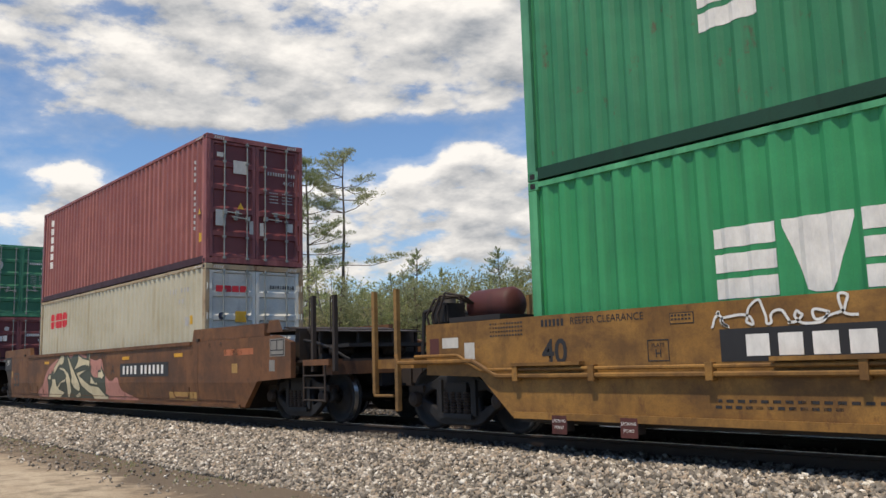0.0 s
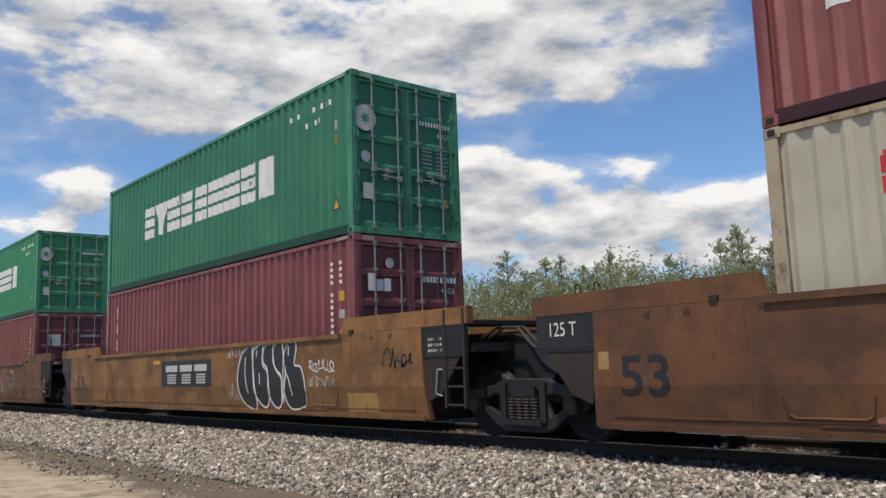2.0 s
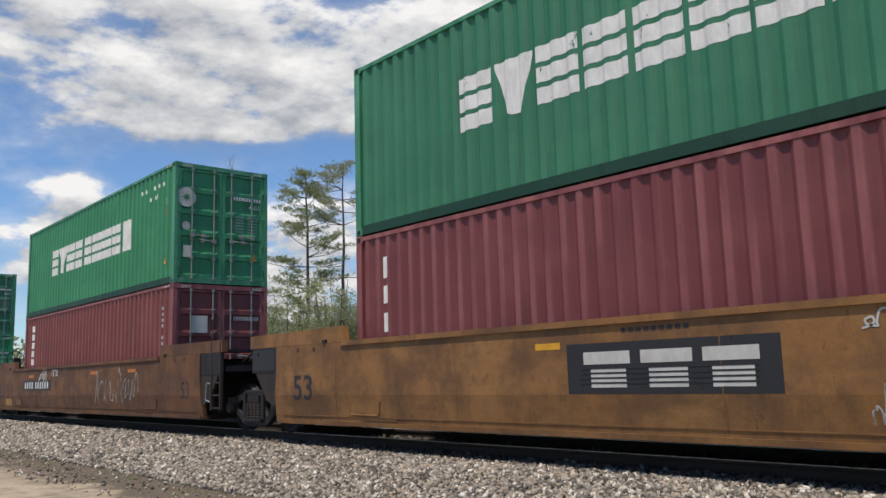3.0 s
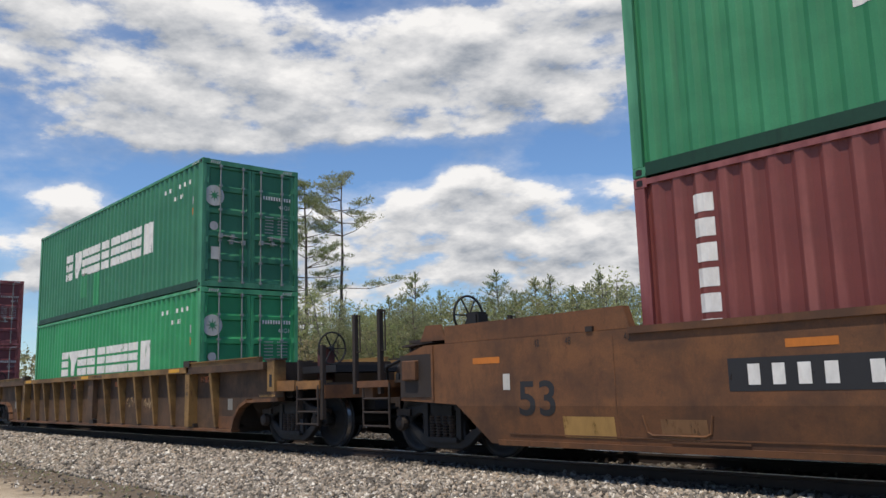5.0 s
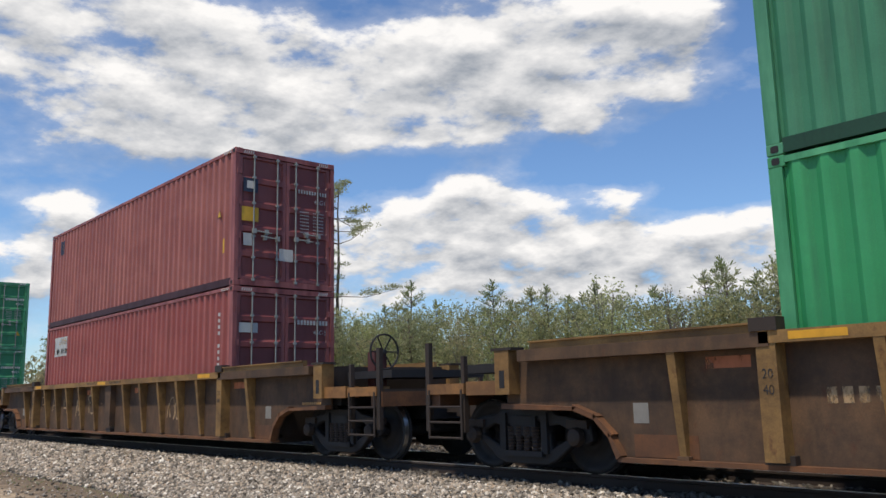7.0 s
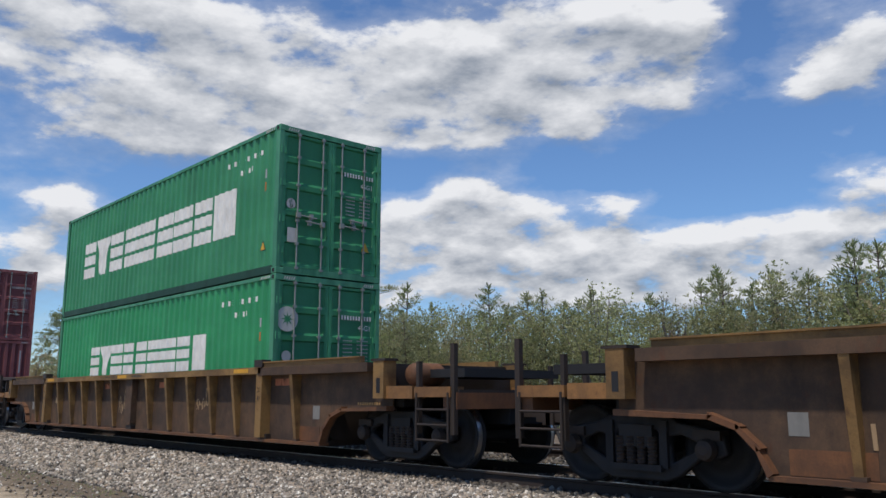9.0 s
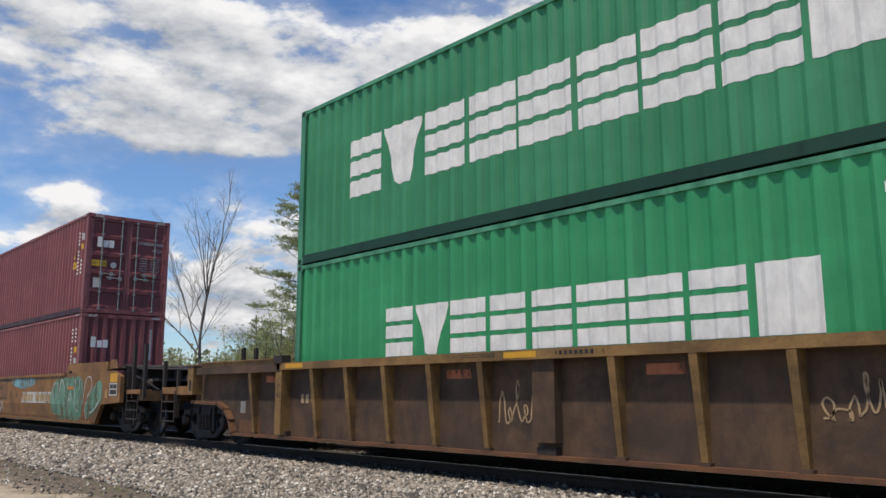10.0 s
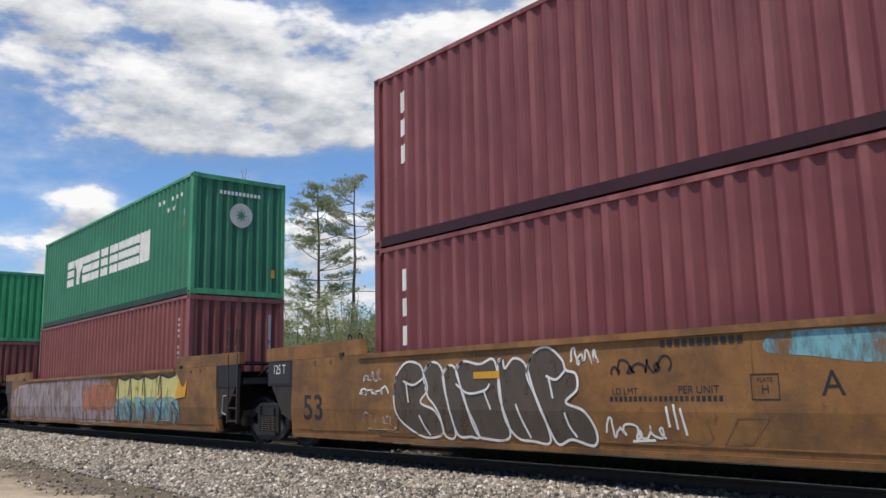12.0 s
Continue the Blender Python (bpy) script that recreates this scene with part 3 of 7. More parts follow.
def flat_end(car, s, paint, sill_z=1.0):
    """Coupler end: centre sill, platform, posts, ladders, hoses. s: end of the car."""
    X = lambda a: s * a
    def sx(a, b):
        return tuple(sorted((s * a, s * b)))
    part("centre_sill", boxes((*sx(8.2, 11.25), -0.36, 0.36, 0.62, 0.98), (*sx(8.3, 9.9), -1.2, 1.2, 0.86, 1.0)), BLACK_STEEL, car)
    part("end_beam", boxes((*sx(11.0, 11.28), -1.40, 1.40, 0.84, 1.06)), paint, car)
    part("platform", boxes((*sx(9.9, 11.28), -1.36, 1.36, 1.06, 1.10), (*sx(8.25, 9.2), -1.44, 1.44, 1.42, 1.46)), DARK_BROWN_STEEL, car)
    part("coupler", boxes((*sx(11.25, 11.62), -0.09, 0.09, 0.72, 0.88), (*sx(11.58, 11.87), -0.17, 0.13, 0.66, 0.94), (*sx(11.72, 11.86), -0.20, -0.05, 0.62, 0.97)), DARK_BROWN_STEEL, car, "worn knuckle coupler")
    hose = bmesh.new()
    for sy in (0.45,):
        pipe(hose, [(X(11.25), sy, .75), (X(11.4), sy, .55), (X(11.6), sy - .1, .33), (X(11.87), sy - .2, .26)], 0.025)
    part("air_hose", hose, BLACK_STEEL, car)
    for sy in (-1, 1):
        lad = bmesh.new()
        y = sy * 1.46
        draw_ladder(lad, X(10.50), X(11.16), 0.40, 1.06, 3, y, 0.018)
        part("ladder", lad, DARK_BROWN_STEEL, car)
    return X


def well_floor(car, half, paint):
    rows = [(-half, half, -1.30, -1.16, 0.22, 0.36), (-half, half, 1.16, 1.30, 0.22, 0.36)]
    for i in range(9):
        x = -half + 0.3 + i * (2 * half - 0.6) / 8
        rows.append((x - .12, x + .12, -1.2, 1.2, 0.20, 0.372))
    for x in (-6.0, 6.0):
        rows.append((x - .35, x + .35, -1.2, 1.2, 0.24, 0.376))
    part("well_floor", boxes(*rows), paint, car)
    part("bulkhead", boxes((half - .08, half, -1.3, 1.3, 0.3, 1.45)), paint, car)
    part("bulkhead", boxes((-half, -half + .08, -1.3, 1.3, 0.3, 1.45)), paint, car)


def smooth_car(label, place, near_end, far_end, paint, group):
    """One unit with plain sheet sides. An end is 'coupler' or 'joint'."""
    car = thing("well_car", label, "railcar", group)
    ends = {1: near_end, -1: far_end}
    for sy in (-1, 1):
        y0, y1 = sorted((sy * SIDE, sy * (SIDE - 0.10)))
        out = [(-8.2, .25), (8.2, .25)]
        if near_end == "coupler":
            out = [(-8.2, .25), (8.35, .25), (8.95, .74), (10.15, .80), (10.15, 1.42), (9.6, 1.56)]
        else:
            out = [(-8.2, .25), (8.28, .25), (8.20, 1.15), (8.20, 1.56)]
        if far_end == "coupler":
            out = [(-9.6, 1.56), (-10.15, 1.42), (-10.15, .80), (-8.95, .74), (-8.35, .25)] + out[1:]
        else:
            out = [(-8.20, 1.56), (-8.20, 1.15), (-8.28, .25)] + out[1:]
        part("side_sheet", made(prism, out, y0, y1), paint, car)
        y0, y1 = sorted((sy * (SIDE + .035), sy * (SIDE - 0.16)))
        part("top_chord", boxes((-6.07, 6.07, y0, y1, 1.50, 1.575)), paint, car)
        part("bottom_chord", boxes((-8.2, 8.2, y0, y1, 0.235, 0.30)), paint, car)
        for s in (-1, 1):
            e = 9.18
            y2, y3 = sorted((sy * (SIDE - .02), sy * (SIDE - 0.14)))
            def lip(bm):
                prism(bm, [(s * a, z) for a, z in (((6.07, 1.565), (e, 1.565), (e, 1.80), (6.15, 1.82)) if s > 0 else ((e, 1.565), (6.07, 1.565), (6.15, 1.82), (e, 1.80)))], y2, y3)
            part("end_riser", made(lip), paint, car)
        y4, y5 = sorted((sy * (SIDE + .010), sy * (SIDE - 0.02)))
        part("wear_strip", boxes((-8.0, 8.0, y4, y5, 0.37, 0.385)), paint, car)
        for x in (-5.55, 5.55):
            o = [(x - .42, .62), (x - .38, .44), (x - .32, .41), (x + .32, .41), (x + .38, .44), (x + .42, .62)]
            bm = bmesh.new()
            pipe(bm, [(a, sy * (SIDE + .004), b) for a, b in o], .014, 6)
            part("pocket_rim", bm, paint, car, "raised rim of a lifting pocket")
    for sy in (-1, 1):
        for x in (-6.3, -3.4, 0.6, 3.7, 6.4):
            part("weld_seam", boxes((x - .006, x + .006, *sorted((sy * SIDE, sy * (SIDE + .004))), .31, 1.49)), paint, car)
        for x in (-5.2, 5.2):
            part("drain_lip", boxes((x - .45, x + .45, *sorted((sy * SIDE, sy * (SIDE + .018))), .335, .355)), paint, car)
        for x in (-6.62, 6.40):
            part("lift_pad", boxes((x - .05, x + .05, *sorted((sy * (SIDE - .06), sy * (SIDE + .02))), 1.56, 1.62)), DARK_BROWN_STEEL, car)
    well_floor(car, 8.1, DARK_BROWN_STEEL)
    for s in (-1, 1):
        if ends[s] == "coupler":
            flat_end(car, s, paint)
            bogie(car, s * 9.72)
            for sy in (-1, 1):
                for a, top in ((10.72, 2.18), (11.38, 2.15)):
                    post = boxes((*sorted((s * a, s * (a + .07))), sy * 1.42 - .035, sy * 1.42 + .035, 0.9, top))
                    draw_grab(post, s * a, sy * 1.42, 1.55, top - .03, s * .09)
                    part("post", post, DARK_BROWN_STEEL, car)
                part("step", boxes((*sorted((s * 10.5, s * 11.3)), *sorted((sy * 1.48, sy * 1.2)), 1.0, 1.10)), paint, car)
            part("deck", boxes((*sorted((s * 8.2, s * 10.1)), -1.38, 1.38, 1.62, 1.66), (*sorted((s * 9.95, s * 10.1)), -1.3, 1.3, 1.1, 1.62)), DARK_BROWN_STEEL, car)
            part("deck_beam", boxes((*sorted((s * 10.1, s * 11.2)), -1.0, 1.0, 1.30, 1.36)), BLACK_STEEL, car)
            part("deck_post", boxes((*sorted((s * 10.6, s * 10.68)), -1.2, 1.2, 1.10, 1.20)), BLACK_STEEL, car)
            part("deck_plate", made(prism, [(s * a, z) for a, z in (((9.3, 1.70), (10.5, 1.58), (10.5, 1.60), (9.3, 1.73)) if s > 0 else ((10.5, 1.58), (9.3, 1.70), (9.3, 1.73), (10.5, 1.60)))], -1.15, 1.15), DARK_BROWN_STEEL, car, "slanted steel deck plate")
            for yy in (-1.1, -.3, .5, 1.05):
                part("deck_leg", boxes((*sorted((s * 10.40, s * 10.45)), yy, yy + .05, 1.10, 1.59)), DARK_BROWN_STEEL, car)
            for k, yy in enumerate((-.85, .15)):
                bm = bmesh.new()
                lathe(bm, [(0.03, -.22), (.09, -.21), (.11, -.16), (.11, .16), (.09, .21), (.03, .22)], 14, "y", (s * (10.75 + .2 * k), yy, 1.25))
                part("brake_cylinder", bm, DARK_BROWN_STEEL, car, smooth=True)
            bm = bmesh.new()
            pipe(bm, [(s * 10.1, -1.2, 1.45), (s * 10.5, -1.22, 1.40), (s * 10.9, -1.2, 1.30), (s * 11.25, -.9, 1.02)], .025)
            part("brake_pipe", bm, BLACK_STEEL, car)
            part("hinged_flap", made(prism, [(s * a, z) for a, z in (((9.2, 1.62), (9.75, 1.62), (9.62, 1.84), (9.3, 1.84)) if s > 0 else ((9.75, 1.62), (9.2, 1.62), (9.3, 1.84), (9.62, 1.84)))], -1.46, -1.43), paint, car)
        else:
            part("centre_sill", boxes((*sorted((s * 8.1, s * 9.6)), -0.45, 0.45, 0.62, 1.05), (*sorted((s * 8.1, s * 9.15)), -1.36, 1.36, 1.18, 1.30), (*sorted((s * 8.1, s * 8.75)), -1.36, 1.36, 1.58, 1.62), (*sorted((s * 9.02, s * 9.10)), -1.36, 1.36, 1.57, 1.62)), BLACK_STEEL, car)
            for q in (-1.49, 1.42):
                part("end_plate", boxes((*sorted((s * 8.21, s * 9.12)), q, q + .07, 1.12, 1.56)), BLACK_STEEL, car)
                part("end_bracket", made(prism, [(s * a, z) for a, z in (((8.29, .50), (8.60, .62), (9.0, 1.12), (8.21, 1.12)) if s > 0 else ((8.60, .62), (8.29, .50), (8.21, 1.12), (9.0, 1.12)))], q + .01, q + .06), DARK_BROWN_STEEL, car)
            if s > 0:
                for sy in (-1, 1):
                    lad = bmesh.new()
                    y = sy * 1.47
                    for a in (8.70, 9.10):
                        box(lad, a - .022, a + .022, y - .03, y + .03, 0.42, 1.78)
                        pipe(lad, [(a, y, 1.78), (a, y, 2.22), (a - .07, y, 2.27), (a - .12, y, 2.22), (a - .12, y, 1.95), (a, y, 1.88)], .012, 6)
                    for k in range(6):
                        rod(lad, (8.70, y, .46 + .25 * k), (9.10, y, .46 + .25 * k), 0.018)
                    part("ladder", lad, DARK_BROWN_STEEL, car)
                    part("grab_iron", made(pipe, [(8.62, y, .95), (8.56, y - sy * -.05, .95), (8.52, y + sy * .05, .62), (8.60, y, .58)], .014), RODS, car)
                # the articulated bearing: a humped casting with hoses over it
                part("joint_casting", made(prism, [(8.15, .60), (9.75, .60), (9.9, .85), (9.6, 1.05), (9.35, 1.36), (9.1, 1.42), (8.9, 1.30), (8.75, 1.05), (8.15, .98)], -.55, .55), BLACK_STEEL, car, "humped articulation casting")
                hose = bmesh.new()
                for q in (-.8, -.66, .7):
                    pipe(hose, [(8.1, q, 1.25), (8.6, q, 1.32), (9.0, q + .05, 1.52), (9.4, q + .05, 1.50), (9.75, q, 1.22), (10.2, q, 1.1)], .026)
                part("air_hose", hose, DARK_BROWN_STEEL, car)
    if far_end == "joint":
        bogie(car, -9.79)
    MOVING.append((car, place, 0.0))
    return car


def hand_brake(car, x, s, z0, z, mat):
    """Brake housing with a spoked wheel; s: the way the wheel faces."""
    bm = boxes((*sorted((x, x + s * .25)), -.75, -.5, z0, z + .03))
    bmesh.ops.bevel(bm, geom=bm.edges[:], offset=0.03, segments=2, affect="EDGES")
    part("brake_box", bm, mat, car, "hand brake housing")
    n = 20
    xf = x + s * .32
    bm = bmesh.new()
    pipe(bm, [(xf, -.62 + .29 * math.cos(2 * math.pi * i / n), z + .29 * math.sin(2 * math.pi * i / n)) for i in range(n + 1)], 0.018, 6)
    for i in range(6):
        a = math.pi * i / 3
        rod(bm, (xf - s * .02, -.62, z), (xf, -.62 + .29 * math.cos(a), z + .29 * math.sin(a)), .013, 6)
    rod(bm, (x + s * .2, -.62, z), (xf + s * .02, -.62, z), .04)
    part("brake_wheel", bm, BLACK_STEEL, car, "spoked hand brake wheel")


RIBS = (-7.2, -5.1, -4.12, -3.14, -2.1, -1.06, 1.06, 2.1, 3.14, 4.12, 5.1, 7.2)


def ribbed_car(label, place, group, brake=True):
    car = thing("well_car", label, "railcar", group)
    for sy in (-1, 1):
        y0, y1 = sorted((sy * (SIDE - .20), sy * (SIDE - 0.23)))
        out = [(-8.02, .25), (8.02, .25), (8.12, .48), (8.32, .68), (8.62, .78), (9.78, .80), (9.78, 1.45), (-9.78, 1.45), (-9.78, .80), (-8.62, .78), (-8.32, .68), (-8.12, .48)]
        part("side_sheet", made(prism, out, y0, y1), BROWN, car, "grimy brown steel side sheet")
        y0, y1 = sorted((sy * SIDE, sy * (SIDE - 0.26)))
        part("top_chord", boxes((-6.2, 6.2, y0, y1, 1.41, 1.53)), RIB, car, "ochre painted top chord")
        part("bottom_chord", boxes((-8.02, 8.02, *sorted((sy * (SIDE - .10), sy * (SIDE - 0.27))), 0.22, 0.27)), YELLOW_RUST, car)
        for s in (-1, 1):
            part("end_chord", boxes((*sorted((s * 6.1, s * 9.4)), y0, y1, 1.38, 1.52)), BROWN, car)
            part("end_rail", boxes((*sorted((s * 6.15, s * 9.2)), *sorted((sy * (SIDE - .02), sy * (SIDE - .10))), 1.52, 1.60), (*sorted((s * 6.15, s * 9.2)), *sorted((sy * (SIDE + .01), sy * (SIDE - .10))), 1.60, 1.62)), RIB, car, "ochre end rail")
            part("lock_box", boxes((*sorted((s * 6.0, s * 6.28)), *sorted((sy * (SIDE + .02), sy * (SIDE - .16))), 1.53, 1.66)), DARK_BROWN_STEEL, car)
            # wide post under the lock and the end post
            a, b = sorted((s * 6.04, s * 6.24))
            part("wide_rib", made(prism, [(a, .30), (b, .30), (b, 1.41), (a, 1.41)], *sorted((sy * (SIDE - .01), sy * (SIDE - .20)))), RIB, car)
            a, b = sorted((s * 9.55, s * 9.80))
            part("end_post", boxes((a, b, *sorted((sy * SIDE, sy * (SIDE - .24))), .98, 1.53)), RIB, car)
            part("post_slot", boxes((a + .08, b - .08, *sorted((sy * SIDE, sy * (SIDE + .003))), 1.06, 1.28)), BLACK_STEEL, car)
            part("corner_cap", boxes((a - .05, b + .05, *sorted((sy * (SIDE + .01), sy * (SIDE - .24))), 1.53, 1.565)), DARK_BROWN_STEEL, car)
            ang = [(8.02, .25), (8.12, .48), (8.32, .68), (8.62, .78), (9.78, .80)]
            arc = bmesh.new()
            for p, q in zip(ang, ang[1:]):
                o = [(s * p[0], p[1]), (s * q[0], q[1]), (s * q[0], q[1] + .07), (s * (p[0] - .06), p[1] + .04)]
                prism(arc, o if s > 0 else o[::-1], *sorted((sy * (SIDE - .08), sy * (SIDE - .20))))
            part("arch_flange", arc, YELLOW_RUST, car)
            part("patch", boxes((*sorted((s * 7.05, s * 7.85)), *sorted((sy * (SIDE - .20), sy * (SIDE - .195))), 0.28, 0.52)), YELLOW_RUST, car)
        for x in RIBS:
            bm = bmesh.new()
            y_out, y_in = sy * SIDE, sy * (SIDE - .20)
            v = []
            for xx, z, off in ((x - .04, .30, .13), (x + .04, .30, .13), (x + .05, 1.41, .0), (x - .05, 1.41, .0)):
                v.append((bm.verts.new((xx, sy * (SIDE - .004 - off), z)), bm.verts.new((xx, y_in, z))))
            bm.faces.new([q[0] for q in v])
            bm.faces.new([q[1] for q in v][::-1])
            for i in range(4):
                bm.faces.new((v[i][0], v[i][1], v[(i + 1) % 4][1], v[(i + 1) % 4][0]))
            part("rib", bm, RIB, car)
        for x in RIBS:
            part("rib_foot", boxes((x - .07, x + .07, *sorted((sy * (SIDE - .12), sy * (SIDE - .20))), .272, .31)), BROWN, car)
        for x in (-6.14, 0.0, 6.14):
            part("foot_block", boxes((x - .15, x + .15, *sorted((sy * (SIDE - .10), sy * (SIDE - .20))), .272, .36)), DARK_BROWN_STEEL, car)
        part("stencil_panel", boxes((-0.18, 0.18, *sorted((sy * (SIDE - .06), sy * (SIDE - .20))), .42, 1.41)), BROWN, car)
    well_floor(car, 8.0, DARK_BROWN_STEEL)
    for s in (-1, 1):
        flat_end(car, s, YELLOW_RUST)
        bogie(car, s * 9.72)
        part("deck", boxes((*sorted((s * 8.1, s * 9.6)), -1.3, 1.3, 1.46, 1.50), (*sorted((s * 9.55, s * 9.7)), -1.28, 1.28, 1.0, 1.46)), DARK_BROWN_STEEL, car)
        for sy in (-1, 1):
            part("step", boxes((*sorted((s * 9.8, s * 10.4)), *sorted((sy * 1.46, sy * 1.2)), 0.98, 1.16), (*sorted((s * 10.45, s * 11.2)), *sorted((sy * 1.46, sy * 1.2)), 1.0, 1.14)), ORANGE_BROWN, car)
            for a0, a1, top in ((11.18, 11.26, 1.72), (10.46, 10.52, 1.5)):
                part("post", boxes((*sorted((s * a0, s * a1)), sy * 1.40 - .035, sy * 1.40 + .035, 0.5, top)), DARK_BROWN_STEEL, car)
        part("cross_beam", boxes((*sorted((s * 9.8, s * 11.0)), -1.0, 1.0, 1.28, 1.40)), BLACK_STEEL, car)
    if brake:
        hand_brake(car, 10.0, 1, 1.0, 1.72, DARK_RED)
    else:
        tank = bmesh.new()
        lathe(tank, [(0.04, -.30), (.14, -.28), (.17, -.22), (.17, .22), (.14, .28), (.04, .30)], 18, "y", (10.1, -.95, 1.33))
        part("air_tank", tank, YELLOW_RUST, car, "small rusty air tank", smooth=True)
    MOVING.append((car, place, 0.0))
    return car


DARK_RED = painted("dull_red_paint", (0.085, 0.026, 0.024), (0.12, 0.038, 0.032), (0.04, 0.02, 0.018), gloss=0.3)


def short_car(label, place, group):
    """The shorter car ahead of the others, with pipes along its side."""
    car = thing("well_car", label, "railcar", group)
    for sy in (-1, 1):
        y0, y1 = sorted((sy * SIDE, sy * (SIDE - 0.10)))
        out = [(-6.25, .30), (6.25, .30), (6.81, .79), (7.9, .82), (7.9, 1.52), (-7.9, 1.52), (-7.9, .82), (-6.81, .79)]
        part("side_sheet", made(prism, out, y0, y1), YELLOW, car)
        part("bottom_chord", boxes((-6.2, 6.2, *sorted((sy * (SIDE + .03), sy * (SIDE - .12))), .28, .36)), YELLOW, car)
        p = bmesh.new()
        y = sy * (SIDE + .05)
        pipe(p, [(-8.55, y, 1.12), (-8.5, y, 1.0), (-6.9, y, 1.0), (-6.45, y, .80), (6.4, y, .80)], .03)
        part("air_pipe", p, YELLOW, car)
        p = bmesh.new()
        pipe(p, [(-8.1, y, 1.08), (-7.2, y, 1.08), (-6.75, y, .88), (6.4, y, .88)], .022)
        part("air_pipe", p, YELLOW, car)
        for x in (-6.1, -4.9, -3.4, -1.9, 0, 2.0, 4.0):
            part("pipe_clamp", boxes((x - .04, x + .04, *sorted((sy * SIDE, sy * (SIDE + .09))), .74, .92)), YELLOW, car)
        for x in (-5.6, -2.2, 1.4):
            part("shelf_angle", boxes((x - .55, x + .55, *sorted((sy * SIDE, sy * (SIDE + .10))), .92, .96)), YELLOW, car)
        for x in (-5.45, -4.45):
            part("bracket", boxes((x - .12, x + .12, *sorted((sy * (SIDE - .1), sy * (SIDE + .02))), .16, .34)), DARK_BROWN_STEEL, car)
    well_floor(car, 6.3, DARK_BROWN_STEEL)
    def sx(s, a, b):
        return tuple(sorted((s * a, s * b)))
    for s in (-1, 1):
        part("centre_sill", boxes((*sx(s, 6.3, 9.4), -0.36, 0.36, 0.62, 0.98)), BLACK_STEEL, car)
        part("end_beam", boxes((*sx(s, 8.3, 9.3), -1.42, 1.42, 0.92, 1.06)), YELLOW, car)
        part("deck", boxes((*sx(s, 6.5, 7.9), -1.4, 1.4, 1.48, 1.515)), DARK_BROWN_STEEL, car)
        part("end_wall", boxes((*sx(s, 7.75, 7.86), -1.4, 1.4, 0.9, 1.48)), YELLOW, car)
        part("coupler", boxes((*sx(s, 9.3, 9.72), -0.09, 0.09, 0.72, 0.88), (*sx(s, 9.66, 9.95), -0.17, 0.13, 0.66, 0.94)), DARK_BROWN_STEEL, car, "worn knuckle coupler")
        bogie(car, s * 7.75)
        for sy in (-1, 1):
            for a in (8.66, 9.22):
                part("post", boxes((*sx(s, a - .035, a + .035), sy * 1.44 - .035, sy * 1.44 + .035, .55 if a > 9 else .3, 2.10)), RIB, car)
            bm = bmesh.new()
            pipe(bm, [(s * 9.22, sy * 1.46, 1.0), (s * 9.22, sy * 1.46, .52), (s * 8.75, sy * 1.46, .52)], .022)
            part("stirrup_step", bm, RIB, car)
    tank = bmesh.new()
    lathe(tank, [(0.05, -.45), (.2, -.43), (.25, -.36), (.25, .36), (.2, .43), (.05, .45)], 20, "x", (-7.55, -.45, 1.80))
    part("air_tank", tank, DARK_RED, car, "rusty air reservoir tank", smooth=True)
    bm = boxes((-8.32, -7.98, -1.05, -.65, 1.55, 1.86), (-8.28, -8.02, -.50, .05, 1.50, 1.72), (-8.40, -8.30, -.95, -.75, 1.62, 1.80))
    bmesh.ops.bevel(bm, geom=bm.edges[:], offset=0.03, segments=2, affect="EDGES")
    part("valve_box", bm, BLACK_STEEL, car, "greasy brake valve body")
    for x, y, z, r in ((-8.15, -.85, 1.86, .11), (-8.15, -.25, 1.72, .09), (-8.42, -.85, 1.62, .07)):
        part("valve_cap", made(lathe, [(.02, .14), (r * .7, .13), (r, .08), (r, 0), (r * 1.25, -.01), (r * 1.25, -.04)], 14, "z", (x, y, z)), BLACK_STEEL, car, smooth=True)
    for k in range(3):
        part("valve_pipe", made(pipe, [(-8.3 + .12 * k, -1.1, 1.5), (-8.32 + .12 * k, -1.14, 1.68), (-8.2 + .12 * k, -1.08, 1.92 + .04 * k), (-7.95 + .1 * k, -.9, 1.94), (-7.8, -.6, 1.80)], .018, 6), DARK_BROWN_STEEL, car)
    bm = bmesh.new()
    pipe(bm, [(-8.6, -1.0, 1.1), (-8.55, -1.0, 1.75), (-8.3, -.9, 1.8), (-7.9, -.6, 1.7)], .03)
    part("brake_pipe", bm, BLACK_STEEL, car)
    part("grating", boxes((-7.5, -6.5, -1.42, -.7, 1.53, 1.60)), BLACK_STEEL, car)
    MOVING.append((car, place, 0.0))
    return car


